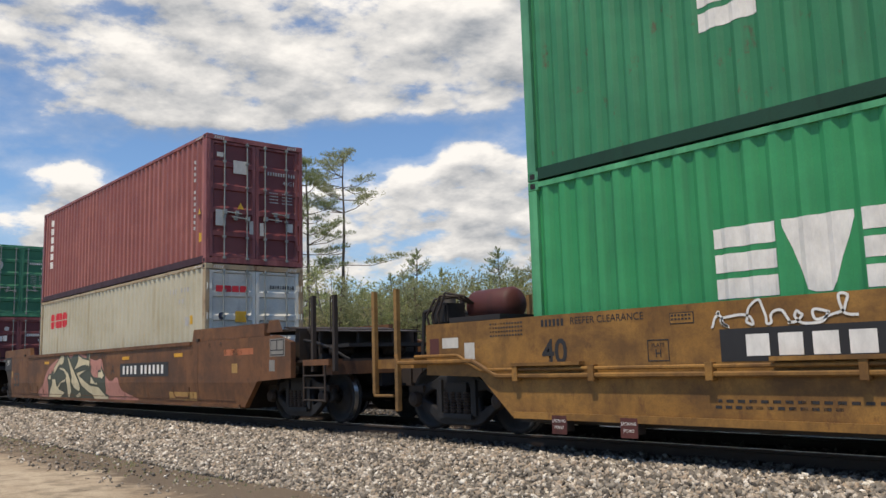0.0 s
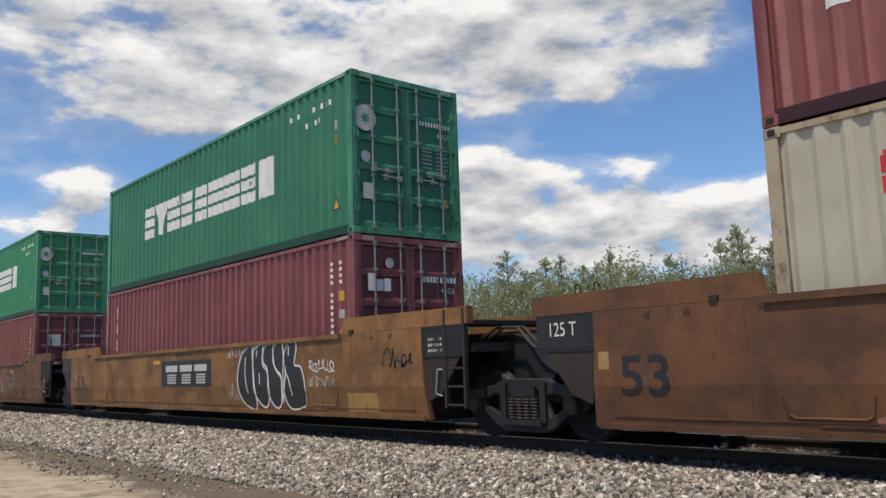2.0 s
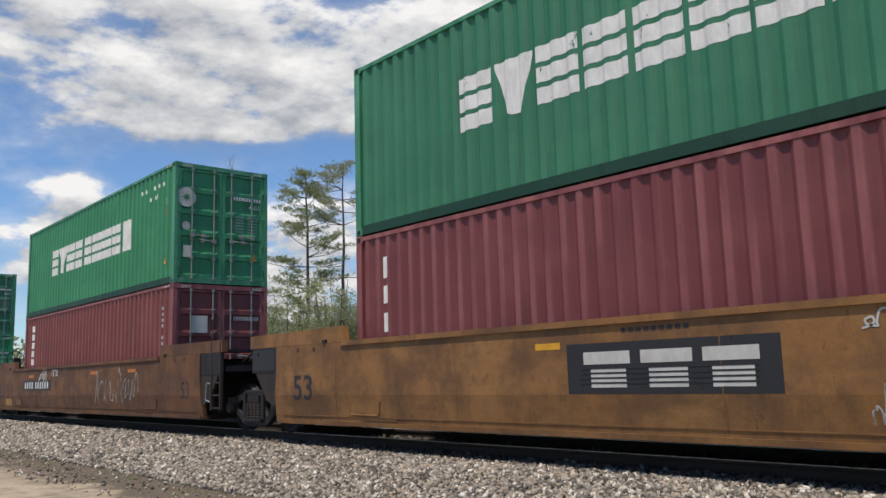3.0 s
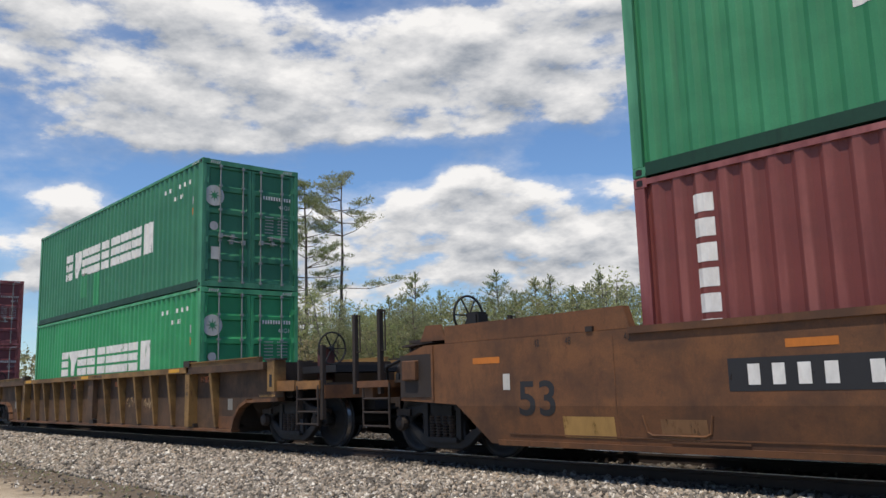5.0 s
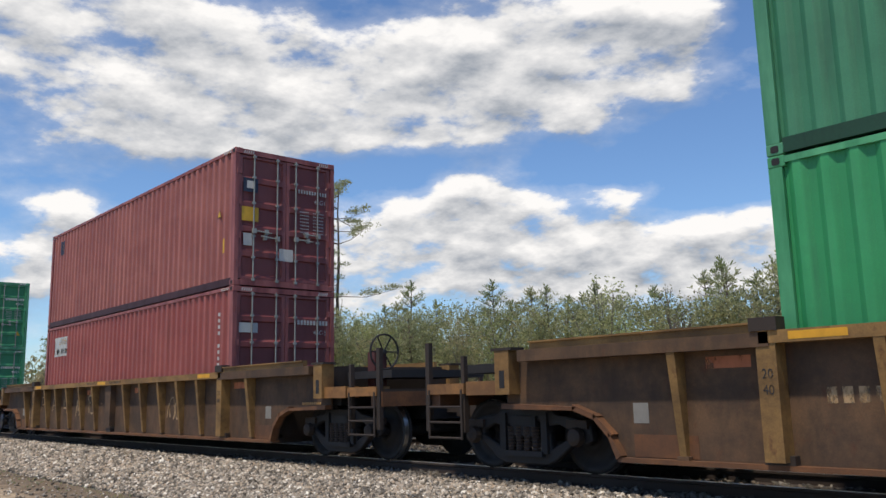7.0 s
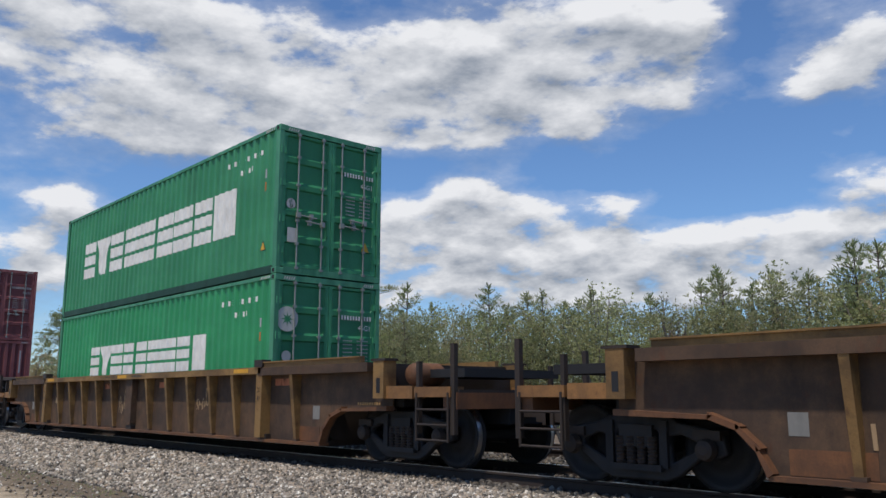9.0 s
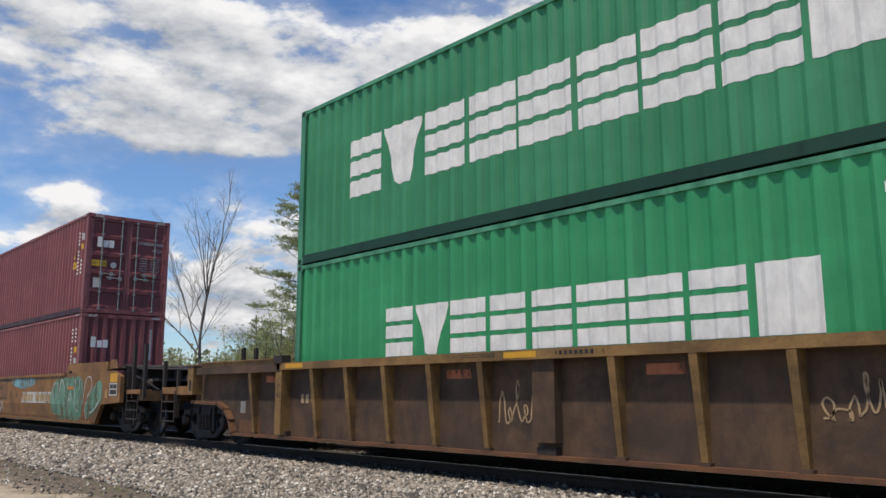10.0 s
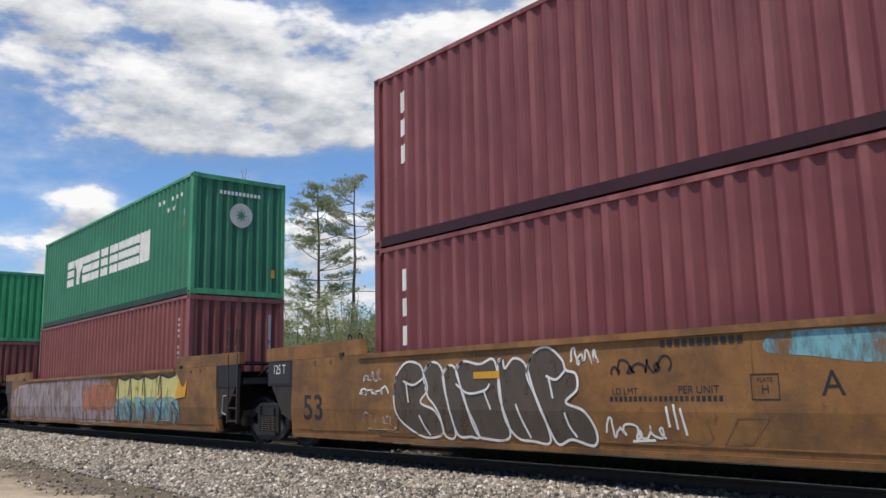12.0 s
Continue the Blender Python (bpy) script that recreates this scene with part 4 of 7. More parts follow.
# place of each stack's middle in the train
S = (-1.24, -23.01, -42.60, -62.15, -85.76, -109.36, -133.00, -156.70, -176.17, -195.72)
short_car("short yellow well car with pipes along its side", S[0], "well cars")
smooth_car("rusty yellow-brown well car with cream graffiti", S[1], "coupler", "joint", YELLOW_RUST, "well cars")
smooth_car("yellow-brown well car with black bubble graffiti", S[2], "joint", "joint", ORANGE_BROWN, "well cars")
brake_car = smooth_car("rusty yellow-brown well car with faint graffiti", S[3], "joint", "coupler", YELLOW_RUST, "well cars")
hand_brake(brake_car, -9.3, -1, 1.66, 2.02, BLACK_STEEL)
for q in (-1, 1):
    bm = boxes((-10.02, -9.72, *sorted((q * SIDE, q * (SIDE + .09))), 1.08, 1.36))
    bmesh.ops.bevel(bm, geom=bm.edges[:], offset=0.015, segments=1, affect="EDGES")
    part("latch_box", bm, YELLOW_RUST, brake_car, "small steel latch box")
    part("end_door", boxes((-10.14, -9.42, *sorted((q * SIDE, q * (SIDE + .014))), .84, 1.44)), DARK_BROWN_STEEL, brake_car, "darker end panel")
    part("awning_plate", made(prism, [(-10.2, 1.56), (-9.5, 1.60), (-9.5, 1.63), (-10.2, 1.59)], *sorted((q * 1.44, q * 1.05))), DARK_BROWN_STEEL, brake_car)
    part("rivet_strip", boxes((-9.44, -9.40, *sorted((q * SIDE, q * (SIDE + .02))), .80, 1.54)), YELLOW_RUST, brake_car)
ribbed_car("grimy brown well car with ochre upright ribs", S[4], "well cars")
ribbed_car("brown ribbed well car with chalk-like letters", S[5], "well cars")
ribbed_car("brown ribbed well car with a pale patch", S[6], "well cars", False)
smooth_car("yellow-brown well car with mint green graffiti", S[7], "coupler", "joint", ORANGE_BROWN, "well cars")
smooth_car("yellow-brown well car with blue and yellow graffiti", S[8], "joint", "joint", ORANGE_BROWN, "well cars")
smooth_car("weathered yellow-brown well car at the tail", S[9], "joint", "coupler", ORANGE_BROWN, "well cars")

RUSTY_CREAM = painted("rust_stained_cream", (0.42, 0.36, 0.24), (0.30, 0.17, 0.07), (0.20, 0.10, 0.045), rust=(0.52, 0.68))
C = {}
def stack(i, low, high):
    for key, h, (label, paint, fr, door, endp) in (("low", LOW, low), ("high", UPPER, high)):
        C[i, key] = container(label, paint, fr, S[i], h, door, "double-stacked containers", endp)


stack(0, ("bright green corrugated container with white block marks", GREEN_VIVID, GREEN, 1, None), ("green corrugated container with rust streaks and white marks", GREEN_RUSTY, GREEN_DARK, 1, None))
stack(1, ("cream corrugated container with red marks and grey doors", CREAM, RUSTY_CREAM, 1, GREY_WHITE), ("faded brown-red corrugated container with white stencils", TRITON, MAROON, 1, MAROON))
stack(2, ("maroon corrugated container with white stencils", MAROON, MAROON, 1, None), ("green corrugated container with chipped white block marks", GREEN_DARK, GREEN_DARK, 1, None))
stack(3, ("oxide red corrugated container with white stencils", RED_DEEP, MAROON, 1, MAROON), ("green corrugated container with white block marks", GREEN, GREEN_DARK, 1, None))
stack(4, ("green corrugated container with peeling white block marks", GREEN_VIVID, GREEN, 1, None), ("dull green corrugated container with patched white marks", GREEN_DARK, GREEN_DARK, 1, None))
stack(5, ("red corrugated container with a pale printed panel", RED, MAROON, 1, MAROON), ("maroon corrugated container with stickers on its doors", TRITON, MAROON, 1, MAROON))
stack(6, ("bright green corrugated container with white block marks", GREEN_VIVID, GREEN_DARK, 1, GREEN), ("green corrugated container with large white block marks", GREEN, GREEN_DARK, 1, None))
stack(7, ("maroon corrugated container with white stencils, blank end ahead", MAROON, MAROON, -1, None), ("maroon corrugated container with white stencils and yellow stickers", MAROON, MAROON, 1, None))
stack(8, ("oxide red corrugated container, blank end ahead", RED_DEEP, MAROON, -1, None), ("green corrugated container with a round white badge", GREEN_DARK, GREEN, -1, None))
stack(9, ("oxide red corrugated container at the tail", RED_DEEP, MAROON, -1, None), ("bright green corrugated container at the tail", GREEN_VIVID, GREEN, -1, None))


# ---- paint marks, stickers and graffiti ----
def paint(name, colour, wear=None, rough=0.6):
    mat, nt, b, N, L = material(name)
    a = noise_node(nt, 6.0, 7, 0.7, (1, 1, 0.5), 30)
    c = mixed(nt, step(nt, a, 0.35, 0.85), colour, tuple(v * 0.6 for v in colour))
    L(c, b.inputs["Base Color"])
    b.inputs["Roughness"].default_value = rough
    if wear:
        f = noise_node(nt, 4.0, 9, 0.72, (1, 1, 0.4), 30)
        L(step(nt, f, wear[1], wear[0]), b.inputs["Alpha"])
    return mat


WHITE = paint("white_paint", (0.78, 0.77, 0.73), (0.69, 0.73))
WHITE_WORN = paint("worn_white_paint", (0.74, 0.74, 0.71), (0.615, 0.65))
WHITE_FAINT = paint("faint_white_paint", (0.50, 0.50, 0.47), (0.46, 0.62))
WHITE_DIM = paint("grey_white_mark", (0.42, 0.42, 0.42), (0.58, 0.66))
RED_MARK = paint("red_mark", (0.62, 0.025, 0.04), (0.62, 0.68))
BLACK = paint("black_paint", (0.018, 0.018, 0.020), (0.62, 0.74))
BLACK_WORN = paint("worn_black_paint", (0.022, 0.02, 0.02), (0.50, 0.64))
YELLOW_STICKER = paint("yellow_sticker", (0.62, 0.36, 0.03))
ORANGE_STICKER = paint("orange_reflector", (0.55, 0.17, 0.02))
AMBER = paint("amber_reflector", (0.66, 0.33, 0.02))
CREAM_SPRAY = paint("cream_spray_paint", (0.62, 0.54, 0.35), (0.66, 0.80))
DARK_SPRAY = paint("dark_green_spray_paint", (0.055, 0.065, 0.045), (0.66, 0.80))
PINK_SPRAY = paint("pink_spray_paint", (0.47, 0.205, 0.165), (0.54, 0.76))
MINT_SPRAY = paint("mint_spray_paint", (0.11, 0.25, 0.165), (0.46, 0.70))
BLUE_SPRAY = paint("pale_blue_spray_paint", (0.17, 0.38, 0.43), (0.42, 0.60))
LEMON_SPRAY = paint("lemon_spray_paint", (0.58, 0.52, 0.18), (0.52, 0.70))
LILAC_SPRAY = paint("dull_lilac_spray_paint", (0.33, 0.26, 0.27), (0.44, 0.64))
RUST_SPRAY = paint("orange_red_spray_paint", (0.42, 0.13, 0.05), (0.48, 0.66))
CHALK = paint("chalk_paint", (0.42, 0.28, 0.15), (0.50, 0.64))
PATCH = paint("repainted_patch", (0.40, 0.23, 0.07), (0.58, 0.76))
PATCH_DULL = paint("dull_patch", (0.20, 0.10, 0.042), (0.54, 0.74))
SMOKE = paint("smoky_brown_spray_paint", (0.085, 0.062, 0.045), (0.52, 0.72))
PALE = paint("pale_placard", (0.55, 0.54, 0.50))
NAVY = paint("navy_badge", (0.02, 0.03, 0.06))
DULL_PANEL = paint("dirty_grey_panel", (0.22, 0.21, 0.19), (0.66, 0.8))
GREY_PANEL = paint("pale_grey_panel", (0.42, 0.45, 0.45))
FACE = -(HW - 0.016)


def smooth_line(points, closed, n=7):
    p = [Vector(q) for q in points]
    k = len(p)
    out = []
    for i in range(k if closed else k - 1):
        a, b, c, d = (p[(i - 1) % k], p[i], p[(i + 1) % k], p[(i + 2) % k]) if closed else (p[max(i - 1, 0)], p[i], p[i + 1], p[min(i + 2, k - 1)])
        for j in range(n):
            t = j / n
            out.append(0.5 * ((2 * b) + (c - a) * t + (2 * a - 5 * b + 4 * c - d) * t * t + (3 * b - a - 3 * c + d) * t ** 3))
    if not closed:
        out.append(p[-1])
    return out


def fill(car, name, points, mat, y, curved=True):
    """A flat painted shape on a side sheet."""
    pts = smooth_line(points, True, 5) if curved else [Vector(p) for p in points]
    bm = bmesh.new()
    bm.faces.new([bm.verts.new((q[0], y, q[1])) for q in pts])
    bm.normal_update()
    bmesh.ops.triangulate(bm, faces=bm.faces[:])
    return part(name, bm, mat, car)


def strokes_apart(car, name, lines, width, mat, y):
    for k, line in enumerate(lines):
        stroke(car, name, [line], width, mat, y - .0003 * k)


def stroke(car, name, lines, width, mat, y, n=6):
    bm = bmesh.new()
    for k, line in enumerate(lines):
        pts = smooth_line(line, False, n)
        prev = None
        for i, q in enumerate(pts):
            d = (pts[min(i + 1, len(pts) - 1)] - pts[max(i - 1, 0)])
            d = d.normalized() if d.length else Vector((1, 0))
            w = Vector((-d[1], d[0])) * width * 0.5
            yy = y - 0.0003 * k
            cur = (bm.verts.new((q[0] + w[0], yy, q[1] + w[1])), bm.verts.new((q[0] - w[0], yy, q[1] - w[1])))
            if prev:
                bm.faces.new((prev[0], cur[0], cur[1], prev[1]))
            prev = cur
    return part(name, bm, mat, car)


def scrawl(car, x0, x1, z0, z1, mat, y, seed, strokes=6, width=0.03, name="graffiti_scrawl"):
    """One running scribble of loops that spells nothing."""
    r = random.Random(seed)
    n = strokes * 7
    w, h = (x1 - x0) / strokes, z1 - z0
    lines, tall, loop, low = [[]], 1.0, .5, 0
    for i in range(n + 1):
        if i % 7 == 0:
            tall, loop, low = r.uniform(.3, 1.0), r.choice((-.5, -.1, .1, .35, .6)), r.choice((0, 0, 0, .2))
        a = 2 * math.pi * i / 7
        lines[-1].append((x0 + (x1 - x0) * i / n + w * loop * math.sin(a) + r.uniform(-.12, .12) * w, z0 + h * (low + (.5 - .5 * math.cos(a)) * tall) + r.uniform(-.08, .08) * h))
    return tagged(stroke(car, name, lines, width, mat, y, 4), kind="stuff")


def text(body, size, mat, parent, m, name="lettering", squeeze=1.0, heavy=0.0):
    cu = bpy.data.curves.new(name, "FONT")
    cu.body, cu.size = body, size
    cu.offset = heavy * size
    cu.align_x, cu.align_y = "CENTER", "CENTER"
    tmp = bpy.data.objects.new("tmp", cu)
    scene.collection.objects.link(tmp)
    me = bpy.data.meshes.new_from_object(tmp)
    bpy.data.objects.remove(tmp)
    me.transform(Matrix.Diagonal((squeeze, 1, 1, 1)))
    me.materials.clear()
    me.materials.append(mat)
    ob = new(name, me)
    ob.parent = parent
    ob.matrix_basis = m
    return ob


def side_text(car, body, x, z, size, mat, y, squeeze=1.0, heavy=0.0):
    return text(body, size, mat, car, pose(x, y, z, 90), squeeze=squeeze, heavy=heavy)


def end_text(c, body, y, z, size, mat, x=HL - 0.028):
    return text(body, size, mat, c, pose(x, y, z, 90, 0, 90))


def plate(c, name, x0, x1, z0, z1, mat, y):
    bm = bmesh.new()
    bm.faces.new([bm.verts.new(q) for q in ((x0, y, z0), (x1, y, z0), (x1, y, z1), (x0, y, z1))])
    return part(name, bm, mat, c)


def bars(c, x0, x1, z, h, n, mat, y, gap=0.35, name="illegible_line"):
    """Unreadable writing: a row of short bars."""
    bm = bmesh.new()
    w = (x1 - x0) / n
    for i in range(n):
        a, b = x0 + i * w, x0 + (i + 1 - gap) * w
        bm.faces.new([bm.verts.new(q) for q in ((a, y, z), (b, y, z), (b, y, z + h), (a, y, z + h))])
    return tagged(part(name, bm, mat, c), kind="stuff")


def end_bars(c, y0, y1, z, h, n, mat, gap=0.3, x=HL - 0.028, name="illegible_line"):
    bm = bmesh.new()
    w = (y1 - y0) / n
    for i in range(n):
        a, b = y0 + i * w, y0 + (i + 1 - gap) * w
        bm.faces.new([bm.verts.new(q) for q in ((x, a, z), (x, b, z), (x, b, z + h), (x, a, z + h))])
    return tagged(part(name, bm, mat, c), kind="stuff")


def end_plate(c, name, y0, y1, z0, z1, mat, x=HL - 0.028):
    bm = bmesh.new()
    bm.faces.new([bm.verts.new(q) for q in ((x, y0, z0), (x, y1, z0), (x, y1, z1), (x, y0, z1))])
    return part(name, bm, mat, c)


def end_disc(c, name, y, z, r, mat, x=HL - 0.026, n=28):
    bm = bmesh.new()
    bm.faces.new([bm.verts.new((x, y + r * math.cos(2 * math.pi * i / n), z + r * math.sin(2 * math.pi * i / n))) for i in range(n)])
    return part(name, bm, mat, c)


def end_star(c, y, z, r, mat, x=HL - 0.023):
    bm = bmesh.new()
    bm.faces.new([bm.verts.new((x, y + (r if i % 2 == 0 else r * .35) * math.cos(math.pi * i / 8), z + (r if i % 2 == 0 else r * .35) * math.sin(math.pi * i / 8))) for i in range(16)])
    bm.normal_update()
    bmesh.ops.triangulate(bm, faces=bm.faces[:])
    return part("badge_star", bm, mat, c)


def side_block(c, key, x0, x1, z0, z1, mat, name="painted_block"):
    """A painted patch that follows the corrugation."""
    me = shared("%s %.3f %.3f %.3f %.3f" % (key, x0, x1, z0, z1), mat, lambda bm: sheet(bm, x0, x1, z0, z1, FACE, -1, 0.004))
    return part(name, me, None, c)


def logo_blocks(c, x0, x1, z0, z1, mat, n=9):
    """A long brand mark as a row of plain slabs, each of three stacked bars; the second tapers, the last is whole."""
    w = (x1 - x0) / n
    h = z1 - z0
    for i in range(n):
        a, b = x0 + i * w + 0.01, x0 + (i + 1) * w - 0.07
        mid = (a + b) / 2
        def draw(bm):
            if i == 1:
                sheet(bm, a, b, lambda x: z0 + h * max(0, abs(x - mid) / (b - a) * 2 - .35) * 1.4, z1, FACE, -1, .004)
            elif i == n - 1:
                sheet(bm, a, b, z0, z1, FACE, -1, .004)
            else:
                for lo, hi in ((0, .28), (.37, .63), (.72, 1)):
                    sheet(bm, a, b, z0 + h * lo, z0 + h * hi, FACE, -1, .004)
        part("logo_block", shared("logo_block %d %.2f %.2f %.2f" % (i, x0, x1, z0), mat, draw), None, c)


def side_number(c, x0, x1, z, mat, n=11, second=True):
    for i in range(n):
        if i in (4,):
            continue
        x = x0 + (x1 - x0) * i / n
        side_block(c, "digit", x, x + 0.045, z, z + 0.10, mat, "number_bar")
    if second:
        for i in range(4):
            x = x0 + (x1 - x0) * (0.37 + 0.10 * i)
            side_block(c, "digit", x, x + 0.045, z - .25, z - .15, mat, "number_bar")


def column_number(c, x, z0, z1, mat, n=12, w=0.055):
    for i in range(n):
        if i == 4:
            continue
        z = z1 - (z1 - z0) * (i + 1) / n
        side_block(c, "column", x, x + w, z, z + (z1 - z0) / n * 0.55, mat, "number_bar")


def side_sticker(c, x, z, w, h, mat, name="sticker"):
    side_block(c, "sticker", x, x + w, z, z + h, mat, name)


def triangle(c, x, z, w=0.22):
    bm = bmesh.new()
    y = FACE - 0.006
    bm.faces.new([bm.verts.new(q) for q in ((x, y, z), (x + w, y, z), (x + w / 2, y, z + w * .95))])
    part("warning_triangle", bm, BLACK, c)
    bm = bmesh.new()
    y -= 0.002
    s = 0.13
    bm.faces.new([bm.verts.new(q) for q in ((x + w * s, y, z + w * .07), (x + w * (1 - s), y, z + w * .07), (x + w / 2, y, z + w * .80))])
    part("warning_triangle", bm, YELLOW_STICKER, c, "yellow warning triangle with a black rim")


def end_triangle(c, y, z, w=0.2):
    bm = bmesh.new()
    x = HL - 0.027
    bm.faces.new([bm.verts.new(q) for q in ((x, y, z), (x, y + w, z), (x, y + w / 2, z + w * .95))])
    part("warning_triangle", bm, YELLOW_STICKER, c, "yellow warning triangle")


def hazard_strip(c, end=True):
    """Black and yellow slanted tabs along the top corners of a high box."""
    for y0 in ((-1.04, 0.80) if end else ()):
        for i in range(5):
            bm = bmesh.new()
            y, x = y0 + i * 0.05, HL + 0.001
            bm.faces.new([bm.verts.new(q) for q in ((x, y, HIGH - .10), (x, y + .026, HIGH - .10), (x, y + .05, HIGH - .035), (x, y + .024, HIGH - .035))])
            part("hazard_tab", bm, PALE, c)
    for i in range(5):
        bm = bmesh.new()
        x, y = HL - 0.55 + i * 0.07, -HW + .002
        bm.faces.new([bm.verts.new(q) for q in ((x, y, HIGH - .075), (x + .035, y, HIGH - .075), (x + .065, y, HIGH - .025), (x + .03, y, HIGH - .025))])
        part("hazard_tab", bm, PALE, c)


def door_writing(c, mat, rows=6, y=0.30):
    end_bars(c, y, 1.05, 2.12, 0.085, 11, mat, 0.45)
    end_text(c, "45G1", 0.86, 1.97, 0.14, mat)
    for i in range(rows):
        end_bars(c, y + .05, y + .28, 1.70 - i * 0.075, 0.022, 5, WHITE_DIM)
        end_bars(c, y + .38, y + .66, 1.70 - i * 0.075, 0.022, 6, WHITE_DIM)


def green_box(c, z0, z1, mat, x0=-3.5, x1=3.42, doors=True, badge=True, tri=True):
    logo_blocks(c, x0, x1, z0, z1, mat)
    side_number(c, 3.98, 5.5, 2.42, WHITE)
    side_sticker(c, 5.50, 1.92, 0.12, 0.17, WHITE_DIM)
    side_sticker(c, 5.50, 1.66, 0.11, 0.17, ORANGE_STICKER)
    hazard_strip(c, doors)
    if tri:
        triangle(c, 5.46, 0.48)
    if doors:
        door_writing(c, WHITE)
        if badge:
            end_disc(c, "round_badge", -0.92, 2.06, 0.235, PALE)
            end_star(c, -0.92, 2.06, 0.14, GREEN)
        end_disc(c, "round_badge", -0.92, 1.37, 0.10, WHITE_DIM)
        end_plate(c, "placard", -0.98, -0.76, 0.62, 0.90, PALE)
        if tri:
            end_triangle(c, 0.74, 0.62)


def tex_box(c, doors=True, tall=False):
    """White three-part brand blocks and number columns on a maroon box."""
    for z, h in ((2.15, .34), (1.75, .28), (1.30, .30)):
        side_block(c, "tex", -5.42, -5.27, z, z + h, WHITE, "logo_block")
    if tall:
        column_number(c, 5.34, 1.15, 2.45, WHITE, 12)
        column_number(c, 5.62, 1.15, 1.62, WHITE, 4)
        side_sticker(c, 5.58, 2.15, .13, .20, WHITE_DIM)
        side_sticker(c, 5.58, 1.88, .12, .15, YELLOW_STICKER)
        side_sticker(c, 4.86, 1.34, .38, .20, YELLOW_STICKER, "caution_sticker")
        triangle(c, 4.98, 1.62, 0.2)
    else:
        column_number(c, 5.34, 1.22, 2.52, WHITE, 12)
        column_number(c, 5.62, 2.08, 2.52, WHITE, 4)
        side_sticker(c, 5.60, 1.78, .11, .17, YELLOW_STICKER)
        side_sticker(c, 5.60, 1.48, .12, .15, WHITE_DIM)
        triangle(c, 5.56, 1.16, 0.2)
    hazard_strip(c)
    x = HL - 0.016 if not doors else HL - 0.028
    for i, (y, h) in enumerate(((-0.92, .30), (-.74, .20), (-.58, .22))):
        end_plate(c, "logo_block", y, y + .14, 1.93, 1.93 + h, WHITE, x)


# the stacks, front to back
c = C[0, "low"]
green_box(c, 1.18, 1.92, WHITE)
c = C[0, "high"]
green_box(c, 1.20, 1.95, WHITE)

c = C[1, "low"]
for i in range(4):
    a = -5.0 + i * 0.385
    b = a + 0.35
    for p, q, lo, hi in ((a, b, 2.04, 2.20), (a + .03, b - .03, 1.99, 2.04), (a, b, 2.23, 2.39), (a + .03, b - .03, 2.39, 2.44)):
        side_block(c, "red", p, q, lo, hi, RED_MARK, "logo_block")
    end_plate(c, "logo_block", -0.96 + i * .19, -0.96 + i * .19 + .165, 2.28, 2.42, RED_MARK)
side_number(c, 4.2, 5.3, 2.35, WHITE_DIM)
hazard_strip(c)
end_bars(c, .36, 1.0, 2.38, .08, 10, BLACK_WORN)
end_disc(c, "round_badge", -0.82, 1.75, 0.08, NAVY)
end_plate(c, "sticker", -0.50, -0.20, 1.62, 1.86, YELLOW_STICKER)
side_sticker(c, 5.3, 1.6, .10, .2, YELLOW_STICKER)
side_sticker(c, 5.05, 1.58, .10, .2, WHITE_DIM)
c = C[1, "high"]
for i in range(6):
    side_block(c, "tri", -5.36, -5.12, 2.38 - i * 0.27, 2.38 - i * 0.27 + .20, WHITE, "logo_block")
column_number(c, 5.40, 0.80, 2.45, WHITE_DIM, 12, 0.06)
side_sticker(c, 5.68, 0.5, .12, .2, YELLOW_STICKER)
triangle(c, 5.66, 1.1, .18)
hazard_strip(c)
end_plate(c, "placard", -0.56, -0.22, 2.06, 2.36, PALE)
end_plate(c, "sticker", -0.96, -0.80, 2.40, 2.50, PALE)
end_plate(c, "placard", -0.98, -0.74, 0.84, 1.20, GREY_PANEL)
end_plate(c, "placard", 0.80, 0.96, 0.82, 1.02, PALE)
end_triangle(c, -.46, 1.25, .16)
door_writing(c, WHITE_DIM, 4)
end_plate(c, "scuffed_paint", -.16, -.06, .70, 1.0, PALE)
end_plate(c, "scuffed_paint", .10, .20, .68, .98, PALE)

c = C[2, "low"]
tex_box(c)
end_bars(c, .28, 1.08, 2.12, .10, 10, WHITE)
end_text(c, "45G1", 0.86, 1.97, 0.15, WHITE)
end_disc(c, "round_badge", -.46, 2.42, .09, WHITE_DIM)
c = C[2, "high"]
green_box(c, 1.16, 1.95, WHITE_WORN)

c = C[3, "low"]
for i in range(6):
    side_block(c, "tri", -5.36, -5.12, 2.38 - i * 0.27, 2.38 - i * 0.27 + .20, WHITE, "logo_block")
column_number(c, 5.40, 0.80, 2.45, WHITE_DIM, 12, 0.06)
hazard_strip(c)
end_plate(c, "placard", -0.75, -0.35, 1.75, 2.15, PALE)
end_bars(c, .32, 1.0, 2.05, .10, 10, WHITE_DIM)
c = C[3, "high"]
green_box(c, 1.15, 1.95, WHITE)

c = C[4, "low"]
green_box(c, 1.20, 1.90, WHITE_WORN)
c = C[4, "high"]
green_box(c, 1.14, 1.91, WHITE_WORN, -3.42, 3.42, tri=False)
end_plate(c, "repainted_panel", -.3, -.1, .5, .9, GREEN)
side_block(c, "repair", -2.0, -1.5, .5, 1.2, GREEN, "repair_patch")
side_block(c, "repair", -0.9, -0.45, .2, 1.1, GREEN_VIVID, "repair_patch")

